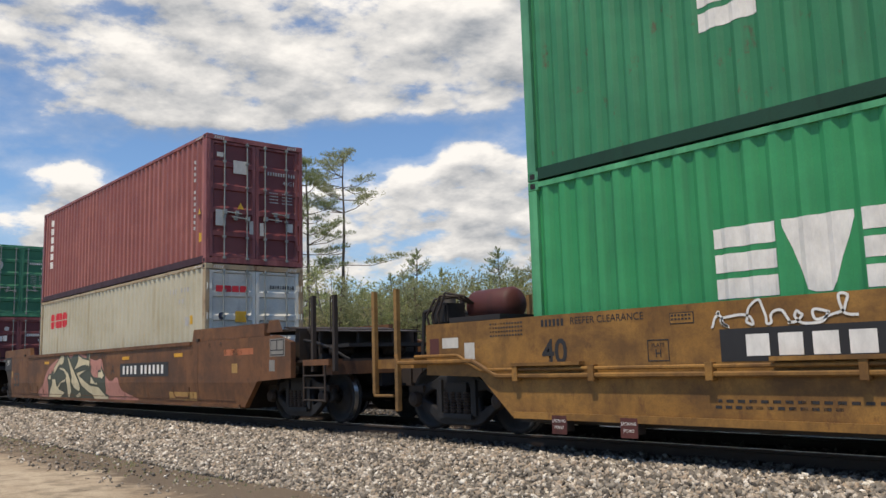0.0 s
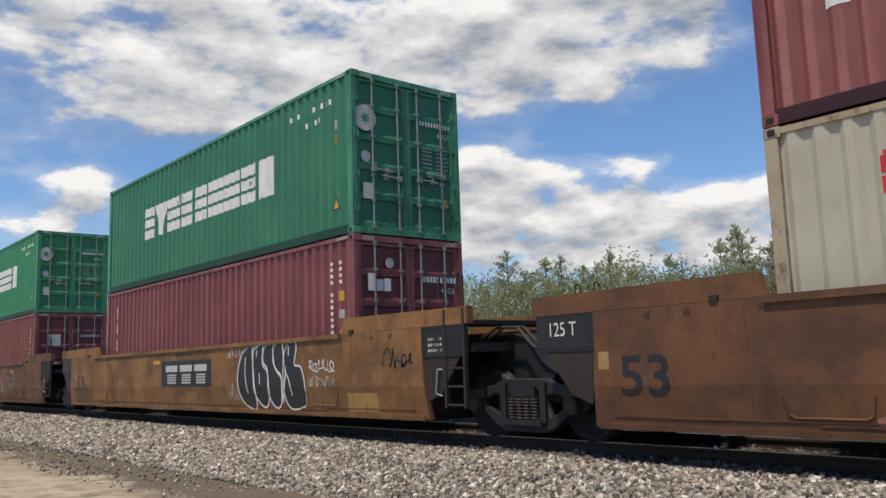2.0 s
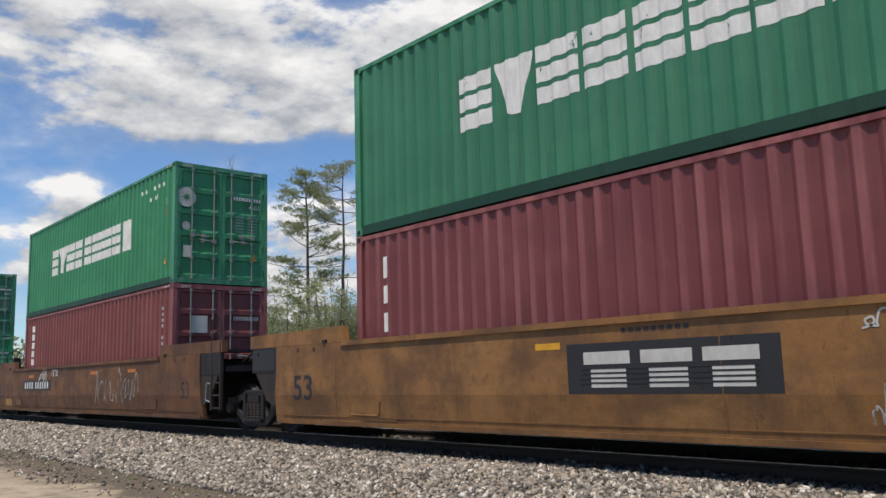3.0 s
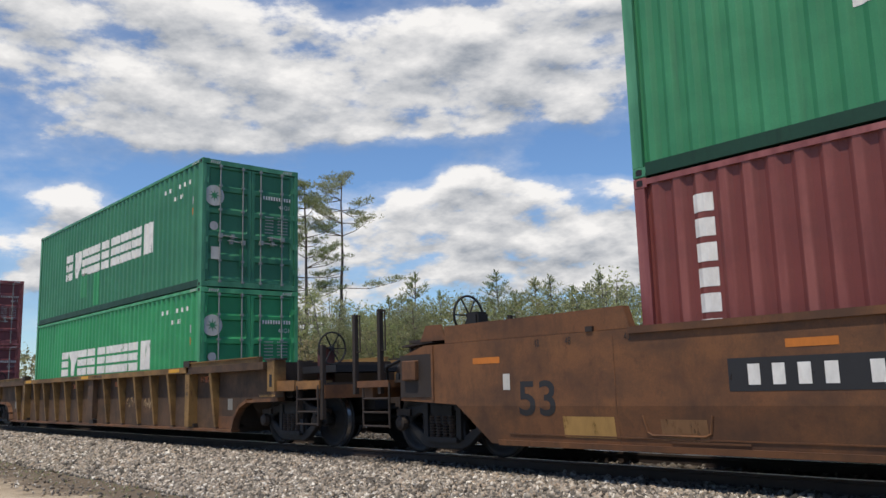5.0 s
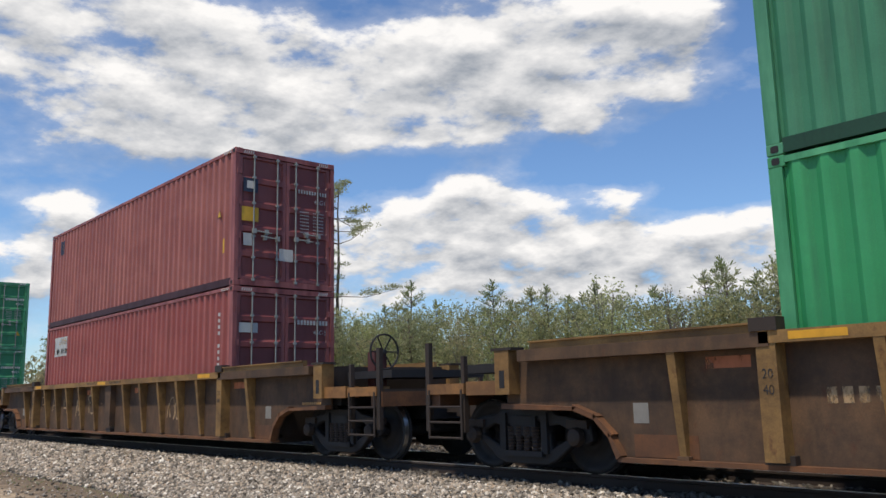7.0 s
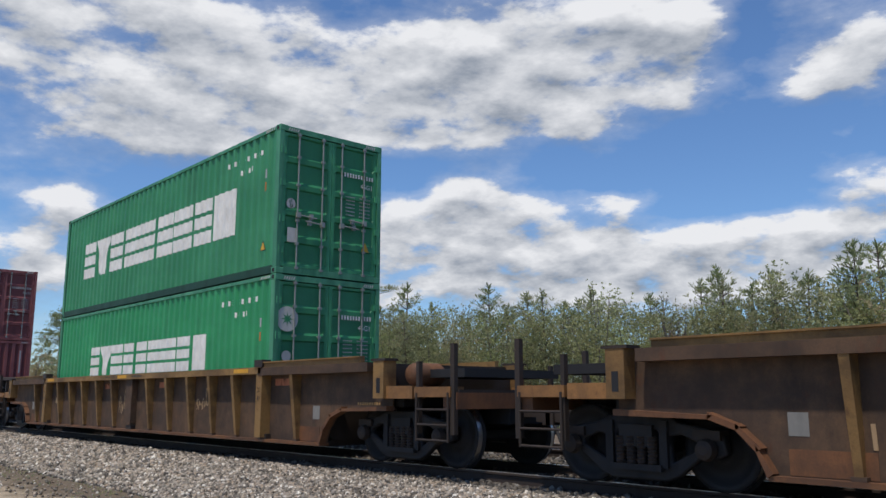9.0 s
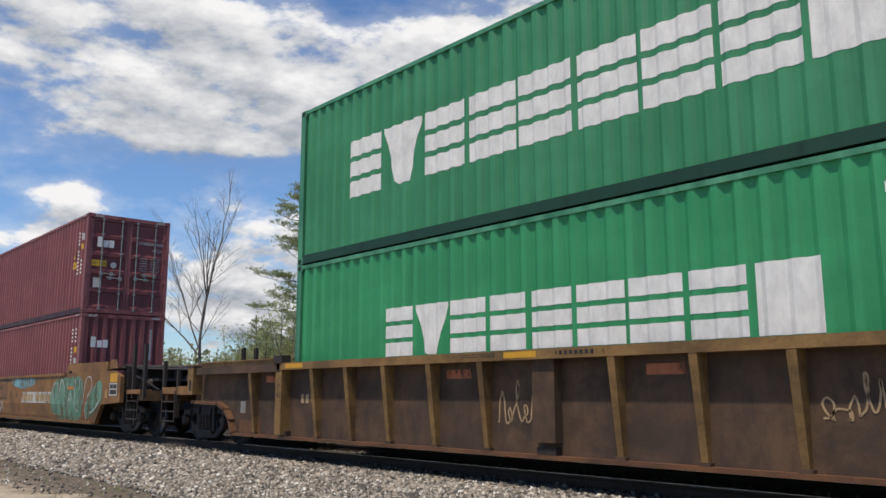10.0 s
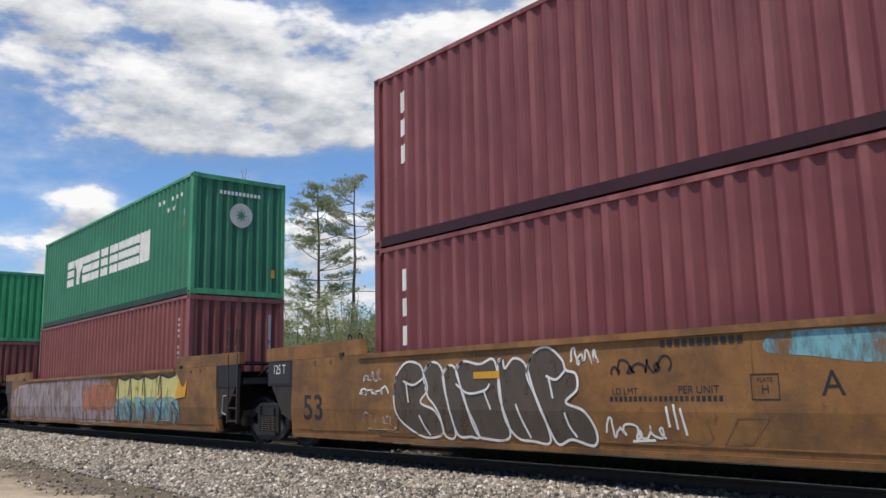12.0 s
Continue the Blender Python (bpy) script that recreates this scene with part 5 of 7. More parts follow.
c = C[5, "low"]
side_block(c, "panel", -5.43, -4.18, 1.99, 2.55, GREY_PANEL, "printed_panel")
side_block(c, "panel", -5.36, -5.26, 2.05, 2.45, WHITE, "printed_tower")
for i in range(4):
    side_block(c, "panel2", -4.95 + .04 * i, -4.25, 2.34 + .045 * i, 2.36 + .045 * i, AMBER, "printed_stripe")
for i in range(6):
    side_block(c, "panel3", -5.18 + i * .16, -5.07 + i * .16, 2.06, 2.20 + (.05 if i == 0 else 0), NAVY, "printed_bar")
hazard_strip(c)
column_number(c, 5.40, 0.90, 2.45, WHITE_DIM, 12, 0.06)
end_plate(c, "placard", -1.06, -.64, 1.95, 2.15, GREY_PANEL)
end_bars(c, .30, 1.08, 2.15, .10, 10, WHITE_DIM)
end_text(c, "45G1", 0.86, 1.99, 0.15, WHITE_DIM)
c = C[5, "high"]
side_block(c, "badge", -5.26, -4.93, 2.18, 2.60, NAVY, "square_badge")
side_block(c, "badge2", -5.16, -5.02, 2.30, 2.52, YELLOW_STICKER, "badge_flag")
end_plate(c, "square_badge", -1.02, -.68, 1.98, 2.28, NAVY)
end_plate(c, "badge_flag", -.94, -.76, 2.06, 2.22, PALE, HL - .024)
end_plate(c, "sticker", -1.05, -.66, 1.36, 1.66, YELLOW_STICKER)
end_plate(c, "placard", -1.0, -.8, .84, 1.1, GREY_PANEL)
end_plate(c, "scuffed_paint", -.16, .18, .58, .84, PALE)
side_sticker(c, 5.5, .72, .14, .30, YELLOW_STICKER)
triangle(c, 5.3, 1.5, .18)
hazard_strip(c)
door_writing(c, WHITE_DIM, 7)

c = C[6, "low"]
green_box(c, 1.18, 1.85, WHITE)
c = C[6, "high"]
green_box(c, 0.97, 1.95, WHITE, -4.55, 4.41, badge=False)

c = C[7, "low"]
tex_box(c, False)
end_bars(c, .78, .86, 1.6, .9, 1, WHITE_DIM, x=HL - .016)
c = C[7, "high"]
tex_box(c, True, True)
end_plate(c, "caution_sticker", -1.06, -.62, 1.36, 1.54, YELLOW_STICKER)
end_text(c, "CAUTION", -.84, 1.45, .095, BLACK, HL - .024)
text("CAUTION", .085, BLACK, c, pose(5.05, FACE - .006, 1.44, 90))
end_disc(c, "round_badge", -.42, 1.42, .09, WHITE_DIM)
end_plate(c, "placard", -.97, -.74, .74, 1.02, PALE)
door_writing(c, WHITE_DIM)

c = C[8, "low"]
column_number(c, -5.40, 0.90, 2.45, WHITE, 8, 0.08)
column_number(c, 5.40, 0.90, 2.45, WHITE_DIM, 12, 0.06)
end_bars(c, .80, .90, 1.0, 1.5, 1, WHITE_DIM, x=HL - .016)
c = C[8, "high"]
green_box(c, 1.12, 1.92, WHITE, -3.52, 3.51, doors=False, tri=False)
end_disc(c, "round_badge", 0.02, 1.97, 0.30, PALE, HL - .014)
end_star(c, 0.02, 1.97, .17, GREEN, HL - .010)
end_bars(c, -.55, .55, 2.45, .09, 11, WHITE, x=HL - .014)
end_plate(c, "sticker", .85, .95, .5, .7, YELLOW_STICKER, HL - .014)
c = C[9, "high"]
green_box(c, 1.12, 1.92, WHITE, -3.52, 3.51, doors=False, tri=False)
c = C[9, "low"]
column_number(c, 5.40, 0.90, 2.45, WHITE_DIM, 12, 0.06)


# marks on the cars
CARS = [ob for ob, place, height in MOVING if ob["category"] == "railcar"]
Y1, Y2, Y3 = -(SIDE + 0.003), -(SIDE + 0.006), -(SIDE + 0.009)


def plain_marks(car, near53=True):
    for s in (-1, 1):
        for x in (6.1, 6.95, 7.45):
            side_text(car, "48" if x > 6.9 else "40", s * x, 1.47, 0.13, BLACK_WORN, Y1, 0.7)
    side_text(car, "20", 6.1, 1.34, .12, BLACK_WORN, Y1, .7)


car = CARS[0]
side_text(car, "40", -5.50, 1.07, 0.40, BLACK, Y1, 1.0, .02)
side_text(car, "REEFER CLEARANCE", -4.72, 1.43, 0.115, BLACK, Y1)
bars(car, -5.70, -5.32, 1.385, .085, 6, BLACK, Y1, name="number_bar")
plate(car, "black_panel", -3.30, 1.0, .92, 1.24, BLACK, Y1)
for i in range(4):
    plate(car, "logo_block", -3.02 + i * .33, -2.78 + i * .33, .97, 1.18, WHITE, Y2)
bars(car, -1.5, .7, .97, .21, 7, WHITE, Y2, name="number_bar")
for z in (1.45, 1.40, 1.35, 1.30):
    bars(car, -6.6, -6.0, z, .022, 12, BLACK_WORN, Y1)
bm = boxes((-4.17, -3.90, Y1 - .001, Y1, .94, .95), (-4.17, -3.90, Y1 - .001, Y1, 1.16, 1.17), (-4.17, -4.16, Y1 - .001, Y1, .95, 1.16), (-3.91, -3.90, Y1 - .001, Y1, .95, 1.16))
part("plate_box", bm, BLACK, car)
side_text(car, "PLATE", -4.035, 1.11, .06, BLACK, Y1)
side_text(car, "H", -4.035, 1.02, .12, BLACK, Y1)
plate(car, "sign_plate", -3.87, -3.58, 1.32, 1.44, BLACK, Y1)
plate(car, "sign_plate", -3.86, -3.59, 1.33, 1.43, YELLOW, Y2)
bars(car, -3.85, -3.60, 1.36, .02, 6, BLACK, Y3)
bars(car, -3.85, -3.60, 1.40, .02, 6, BLACK, Y3)
scrawl(car, -3.4, -1.95, 1.26, 1.48, WHITE_WORN, Y3, 5, 7, .026)
plate(car, "sign_plate", -7.82, -7.62, 1.08, 1.32, DARK_RED, Y1)
plate(car, "sign_plate", -7.55, -7.22, 1.18, 1.32, PALE, Y1)
plate(car, "sign_plate", -7.10, -6.90, 1.02, 1.24, PALE, Y1)
for x in (-5.45, -4.45):
    plate(car, "jacking_plate", x - .115, x + .115, .12, .335, DARK_RED, -(SIDE + .034))
    side_text(car, "JACKING", x, .272, .05, WHITE, -(SIDE + .037))
    side_text(car, "POINT", x, .195, .05, WHITE, -(SIDE + .037))
bars(car, -3.4, -1.7, .52, .03, 14, BLACK_WORN, Y1)
bars(car, -3.4, -2.1, .46, .03, 12, BLACK_WORN, Y1)

# cream graffiti with dark shadows on a pink cloud
car = CARS[1]
plain_marks(car)
fill(car, "graffiti_cloud", [(-4.7, .27), (-4.45, .70), (-4.2, 1.0), (-3.8, 1.22), (-3.1, 1.40), (-2.4, 1.49), (-1.0, 1.49), (.1, 1.30), (.6, 1.32), (.85, .95), (1.3, .75), (1.75, .85), (2.0, .55), (2.4, .45), (2.6, .27)], PINK_SPRAY, Y1)
fill(car, "graffiti_shadow", [(-4.09, 0.3), (-3.98, 0.71), (-4.08, 0.85), (-3.92, 0.99), (-3.71, 0.98), (-3.56, 1.08), (-3.48, 1.03), (-3.44, 1.17), (-2.82, 1.5), (-2.74, 1.5), (-2.44, 1.5), (-2.41, 1.45), (-2.31, 1.5), (-2.16, 1.5), (-1.89, 1.39), (-1.65, 1.5), (-1.3, 1.5), (-0.89, 1.41), (-0.58, 1.37), (-0.53, 1.5), (-0.25, 1.5), (-0.26, 1.22), (-0.17, 1.15), (-0.18, 0.99), (0.04, 0.86), (0.35, 0.85), (0.37, 1.04), (0.58, 1.05), (0.61, 1.16), (0.92, 0.9), (0.93, 0.54), (0.88, 0.44), (1.1, 0.4), (1.11, 0.28), (-0.63, 0.28), (-2.52, 0.28)], DARK_SPRAY, Y2, False)
for d in ([(-3.46, 0.93), (-3.43, 1.15), (-2.77, 1.5), (-2.73, 1.5), (-2.47, 1.5), (-2.53, 1.29), (-2.73, 1.21), (-2.88, 1.25), (-3.01, 1.19), (-3.24, 1.06)],
          [(-3, 1.17), (-2.47, 1.13), (-2.07, 0.98), (-1.88, 0.8), (-1.86, 0.47), (-2.07, 0.3), (-2.2, 0.3), (-2.2, 0.7), (-2.36, 0.83), (-2.26, 0.9), (-2.48, 1.04), (-2.85, 1.09)],
          [(-4.03, 0.28), (-3.89, 0.47), (-3.56, 0.71), (-3.6, 0.83), (-3.26, 0.83), (-3.15, 0.6), (-2.72, 0.76), (-2.29, 0.85), (-2.24, 0.76), (-2.72, 0.7), (-3.02, 0.55), (-2.43, 0.44), (-2.93, 0.28)],
          [(-4.03, 0.83), (-3.87, 0.95), (-3.72, 0.95), (-3.71, 0.8)],
          [(-2.29, 1.5), (-2.2, 1.5), (-1.9, 1.28), (-1.1, 0.7), (-1.09, 0.54), (-1.19, 0.47), (-1.56, 0.55), (-1.8, 0.73), (-1.78, 0.89), (-1.96, 1.13), (-2.15, 1.38)],
          [(-1.26, 1.5), (-0.89, 1.38), (-0.35, 1.32), (-0.34, 1.5), (-0.28, 1.5), (-0.29, 1.22), (-0.35, 1.13), (-0.45, 1.18), (-0.54, 1.14), (-0.56, 1.19), (-1.02, 1.16), (-1.27, 1.11), (-1.6, 1.06), (-1.3, 1.27), (-1.23, 1.38)],
          [(-1.39, 0.99), (-0.63, 1.07), (-0.37, 1.04), (-0.63, 1.03), (-0.92, 0.96), (-1.13, 0.91), (-0.23, 0.65), (0.4, 0.62), (0.83, 0.42), (1.07, 0.37), (1.07, 0.29), (0.04, 0.28), (-0.15, 0.41), (-0.41, 0.45), (-0.92, 0.63)],
          [(-0.18, 0.9), (-0.06, 0.85), (0.17, 0.72), (0.32, 0.74), (0.35, 0.65), (-0.2, 0.69)],
          [(0.4, 1), (0.6, 1.01), (0.61, 1.11), (0.86, 0.89), (0.64, 0.79), (0.63, 0.83), (0.38, 0.84)],
          [(-1.57, 0.36), (-1.1, 0.47), (-1.03, 0.36), (-1.32, 0.3)]):
    fill(car, "graffiti_letterform", d, CREAM_SPRAY, Y3, False)
    stroke(car, "graffiti_outline", [[p for q in d + d[:1] for p in (q, q)]], .03, DARK_SPRAY, Y3 - .002, 1)
plate(car, "black_panel", 1.95, 4.91, .86, 1.18, BLACK, Y1)
bars(car, 2.15, 3.15, .92, .20, 4, WHITE, Y2, .5, name="logo_block")
bars(car, 3.30, 4.75, .92, .20, 6, WHITE, Y2, .5, name="number_bar")
side_text(car, "A", 1.45, 1.03, .34, BLACK_WORN, Y2)
for x in (2.1, 5.2, -4.4):
    plate(car, "reflector", x, x + .45, 1.27, 1.35, AMBER, Y2)
plate(car, "sign_plate", 7.93, 8.17, .90, 1.08, PATCH, Y1)
plate(car, "sign_frame", 9.42, 9.96, 1.18, 1.50, DULL_PANEL, Y1)
plate(car, "sign_plate", 9.45, 9.93, 1.20, 1.48, BLACK, Y2)
plate(car, "sign_field", 9.47, 9.67, 1.30, 1.46, DULL_PANEL, Y3)
plate(car, "sign_field", 9.70, 9.91, 1.30, 1.46, DULL_PANEL, Y3)
plate(car, "sign_field", 9.47, 9.91, 1.22, 1.28, DULL_PANEL, Y3)
plate(car, "sign_plate", 9.40, 9.60, .92, 1.12, DULL_PANEL, Y1)
plate(car, "repainted_patch", 4.9, 6.3, .34, .52, PATCH, Y1)
plate(car, "repainted_patch", 7.6, 8.8, 1.24, 1.36, RUST_SPRAY, Y1)
plate(car, "joint_panel", -9.1, -8.32, 1.16, 1.53, BLACK, -1.493)
side_text(car, "125 T", -8.70, 1.38, .24, WHITE, -1.497, .8)
side_text(car, "53", -7.52, .80, .62, BLACK, Y1, 1.15, .014)
plate(car, "sign_plate", -8.15, -8.0, .90, 1.10, PATCH, Y1)
scrawl(car, .3, 1.0, 1.34, 1.5, BLACK_WORN, Y2, 8, 4, .018)
bars(car, -.1, .8, 1.47, .05, 9, BLACK_WORN, Y1, name="number_bar")

# black bubble graffiti with pale rims
car = CARS[2]
plain_marks(car)
plate(car, "black_panel", -1.40, 1.24, .73, 1.30, BLACK, Y1)
for x0, x1 in ((-1.15, -.50), (-.36, .28), (.40, 1.02)):
    plate(car, "logo_block", x0, x1, 1.06, 1.20, PALE, Y2)
    plate(car, "logo_block", x0 + .10, x1 - .06, .80, 1.02, PALE, Y2)
for i in range(4):
    plate(car, "logo_stripe", -1.2, 1.0, .84 + i * .055, .86 + i * .055, BLACK, Y3)
for k, o in enumerate(([(3, 1.5), (2.65, 1.38), (2.43, 0.94), (2.56, 0.51), (2.88, 0.33), (3.16, 0.35), (3.09, 0.99), (3.04, 1.31)],
                       [(3.34, 1.5), (3.09, 1.41), (3.11, 0.67), (3.33, 0.41), (3.55, 0.35), (3.68, 0.57), (3.64, 0.98), (3.45, 1.14), (3.47, 1.48)],
                       [(3.73, 1.5), (3.52, 1.45), (3.47, 1.19), (3.64, 1.03), (3.68, 0.57), (3.89, 0.35), (4.1, 0.42), (4.17, 0.87), (3.98, 1.03), (3.86, 1.18), (3.86, 1.5)],
                       [(4.05, 1.5), (3.86, 1.44), (3.92, 1.08), (4.17, 0.85), (4.18, 0.45), (4.31, 0.97), (4.25, 1.17), (4.19, 1.5)],
                       [(4.5, 1.5), (4.29, 1.37), (4.23, 1.07), (4.26, 0.57), (4.42, 0.35), (4.73, 0.34), (4.96, 0.43), (4.97, 0.77), (4.84, 1.06), (4.63, 1.11), (4.69, 1.36), (4.67, 1.5)])):
    fill(car, "graffiti_bubble", o, BLACK, Y2 - k * .0012)
    stroke(car, "graffiti_rim", [o + o[:2]], .035, WHITE_WORN, Y3 - k * .0012)
strokes_apart(car, "graffiti_highlight", [[(2.79, 1.29), (2.77, 0.94), (2.88, 0.6)], [(3.25, 1.41), (3.23, 1.28)], [(3.34, 0.98), (3.36, 0.77)], [(4.29, 1.02), (4.43, 0.85), (4.54, 0.57)], [(4.44, 1.43), (4.43, 1.27)]], .028, WHITE, Y3 - .010)
scrawl(car, 5.1, 5.9, .98, 1.20, WHITE, Y2, 11, 6, .022)
scrawl(car, 5.1, 5.9, .74, .92, WHITE_FAINT, Y2, 12, 6, .020)
scrawl(car, 2.0, 2.45, .45, .80, WHITE_FAINT, Y2, 13, 5, .02)
scrawl(car, 2.0, 2.5, 1.30, 1.52, WHITE_FAINT, Y2, 14, 4, .02)
plate(car, "repainted_patch", 6.25, 7.08, .32, .62, PATCH, Y1)
plate(car, "repainted_patch", 5.0, 5.5, .32, .60, PATCH_DULL, Y1)
scrawl(car, 7.3, 8.0, 1.0, 1.3, BLACK_WORN, Y1, 15, 5, .03)
plate(car, "reflector", -1.9, -1.5, 1.25, 1.33, AMBER, Y1)
plate(car, "joint_panel", 8.30, 8.70, 1.14, 1.46, BLACK, -1.493)
for z in (1.36, 1.28, 1.20):
    bars(car, 8.34, 8.66, z, .04, 6, WHITE_FAINT, -1.497)
plate(car, "joint_panel", -9.1, -8.32, 1.16, 1.53, BLACK, -1.493)
side_text(car, "53", -7.3, .82, .58, BLACK_WORN, Y1, 1.15, .014)
plate(car, "outline_box", .9, .92, .36, .62, PATCH_DULL, Y1)
bars(car, -.6, .3, 1.40, .05, 9, BLACK_WORN, Y1, name="number_bar")

car = CARS[3]
plain_marks(car)
plate(car, "black_panel", -4.91, -1.95, .86, 1.18, BLACK, Y1)
bars(car, -4.7, -3.7, .92, .20, 4, WHITE, Y2, .5, name="logo_block")
bars(car, -3.55, -2.1, .92, .20, 6, WHITE, Y2, .5, name="number_bar")
side_text(car, "53", -7.48, .79, .58, BLACK, Y1, 1.15, .014)
side_text(car, "B", -1.5, 1.03, .30, BLACK_WORN, Y2)
plate(car, "sign_plate", -8.05, -7.93, .92, 1.12, PALE, Y1)
for x in (-4.3, -8.6, 1.5, 4.2):
    plate(car, "reflector", x, x + .5, 1.26, 1.34, ORANGE_STICKER, Y1)
plate(car, "repainted_patch", -7.1, -6.35, .36, .60, PATCH, Y1)
plate(car, "repainted_patch", -5.75, -5.2, .36, .58, PATCH_DULL, Y1)
scrawl(car, -3.2, -2.4, 1.15, 1.48, WHITE, Y3, 21, 6, .025)
scrawl(car, -1.9, -1.3, 1.28, 1.48, WHITE, Y3, 22, 3, .025)
scrawl(car, 1.9, 3.8, .55, 1.4, WHITE_FAINT, Y2, 23, 6, .024)
scrawl(car, 3.9, 4.9, .6, 1.3, WHITE_FAINT, Y2, 24, 4, .024)
side_text(car, "53", 7.5, .8, .5, BLACK_WORN, Y1, .9)

PY = -(SIDE - 0.20) - 0.004
for k, car in enumerate(CARS[4:7]):
    for s in (-1, 1):
        side_text(car, "20", s * 6.14, 1.12, .13, BLACK_WORN, -(SIDE - .006), .9)
        side_text(car, "40", s * 6.14, .97, .13, BLACK_WORN, -(SIDE - .006), .9)
        for x in (1.4, 6.4):
            plate(car, "reflector_patch", s * x, s * x + .5 * s, 1.20, 1.32, RUST_SPRAY, PY)
        plate(car, "placard", s * 7.64, s * 7.84, .64, .86, DULL_PANEL, PY)
    bars(car, .24, 1.02, 1.45, .05, 10, BLACK_WORN, Y1, name="number_bar")
    bars(car, -1.4, -.75, 1.49, .016, 14, BLACK_WORN, Y1)
    bars(car, -1.4, -.75, 1.46, .016, 14, BLACK_WORN, Y1)
    for x in (-5.9, -.6, 5.2):
        plate(car, "reflector", x, x + .55, 1.435, 1.51, AMBER, Y1)
    bars(car, 8.9, 9.5, .88, .04, 10, PATCH, PY)
car = CARS[4]
bars(car, -5.68, -5.10, .84, .15, 4, CHALK, PY, name="logo_block")
scrawl(car, 2.3, 2.9, .7, 1.15, CHALK, PY - .002, 31, 5, .03)
scrawl(car, 3.35, 3.95, .7, 1.15, CHALK, PY - .002, 32, 5, .03)
car = CARS[5]
strokes_apart(car, "chalk_stroke", [[(-7.07, 0.77), (-7.06, 0.54)],
                                   [(-6.93, 0.56), (-6.84, 0.81), (-6.72, 0.76), (-6.78, 0.55), (-6.93, 0.56)],
                                   [(-5.83, 1.19), (-5.83, 0.77)],
                                   [(-5.83, 1.18), (-5.59, 1.16), (-5.57, 1.03), (-5.79, 0.94)],
                                   [(-4.81, 0.78), (-4.69, 1.19), (-4.55, 0.82)],
                                   [(-4.77, 0.93), (-4.59, 0.95)],
                                   [(-3.75, 1.21), (-3.77, 0.88), (-3.5, 0.9), (-3.5, 0.97)],
                                   [(-2.75, 0.6), (-2.66, 1.07), (-2.57, 0.78), (-2.41, 1.07), (-2.5, 0.61)],
                                   [(-1.7, 0.73), (-1.72, 1.01), (-1.79, 1.13), (-1.6, 1.18), (-1.5, 1.06), (-1.67, 0.94), (-1.56, 0.73), (-1.38, 0.77), (-1.34, 1.01)],
                                   [(-0.84, 0.98), (-0.79, 0.96)],
                                   [(-5.9, 0.77), (-5.88, 0.75)]], .042, CHALK, PY - .002)
scrawl(car, 3.3, 4.0, .6, 1.1, CHALK, PY - .002, 33, 4, .03)
car = CARS[6]
scrawl(car, 3.3, 3.9, .75, 1.1, CHALK, PY - .002, 34, 5, .022)
bars(car, -5.68, -5.10, .84, .15, 4, CHALK, PY, name="logo_block")
scrawl(car, -.9, -.2, .65, 1.2, CHALK, PY - .002, 35, 5, .024)

# outlined bubbles, a mint piece and stencils
car = CARS[7]
plain_marks(car)
for k, o in enumerate(([(-5.21, 0.93), (-5.14, 1.21), (-4.89, 1.4), (-4.59, 1.36), (-4.49, 1.22), (-4.41, 1), (-4.57, 0.82), (-4.25, 0.7), (-4.11, 0.42), (-4.39, 0.33), (-4.71, 0.38), (-5.11, 0.6)],
                       [(-4.49, 1.24), (-4.3, 1.38), (-4.09, 1.29), (-4, 0.92), (-3.86, 0.39), (-4.08, 0.37), (-4.16, 0.65), (-4.28, 0.8), (-4.41, 0.92)],
                       [(-4.07, 1.19), (-3.93, 1.32), (-3.78, 1.26), (-3.65, 0.91), (-3.39, 0.4), (-3.55, 0.37), (-3.81, 0.39), (-3.95, 0.76)],
                       [(-3.78, 1.26), (-3.63, 1.37), (-3.3, 1.32), (-3.05, 1.38), (-2.96, 1.2), (-2.94, 0.91), (-2.8, 0.4), (-3.23, 0.35), (-3.44, 0.44), (-3.63, 0.91)],
                       [(-2.95, 1.33), (-2.86, 1.36), (-2.82, 1.25), (-2.66, 1.37), (-2.46, 1.29), (-2.33, 0.97), (-2.16, 0.6), (-2.13, 0.34), (-2.41, 0.35), (-2.66, 0.38), (-2.85, 0.59), (-2.92, 0.98)],
                       [(-2.44, 1.18), (-2.31, 1.42), (-2.07, 1.48), (-1.85, 1.33), (-1.79, 1.2), (-1.64, 1.15), (-1.63, 0.97), (-1.81, 0.82), (-1.54, 0.72), (-1.39, 0.49), (-1.45, 0.33), (-1.77, 0.39), (-2, 0.33), (-2.16, 0.6), (-2.31, 0.91)])):
    fill(car, "graffiti_bubble", o, SMOKE, Y1 - .002 - k * .0012)
    stroke(car, "graffiti_rim", [o + o[:2]], .032, WHITE_WORN, Y3 - k * .0012)
strokes_apart(car, "graffiti_highlight", [[(-4.96, 1.13), (-4.72, 1.07), (-4.47, 1.17)], [(-4.89, 1.1), (-4.84, 0.82)], [(-4.61, 0.64), (-4.51, 0.49), (-4.39, 0.36)], [(-2.11, 1.14), (-1.95, 1.09), (-1.8, 1.19)], [(-2.07, 1.13), (-2.01, 0.87)], [(-1.84, 0.7), (-1.78, 0.54), (-1.68, 0.42)], [(-3.78, 1.07), (-3.53, 0.94), (-3.2, 0.98), (-3.11, 1.06)], [(-3.22, 0.96), (-3.1, 0.73)], [(-2.64, 0.8), (-2.55, 0.6), (-2.43, 0.39)]], .030, WHITE_WORN, Y3 - .010)
scrawl(car, -6.1, -5.35, .95, 1.12, WHITE, Y2, 51, 4, .03)
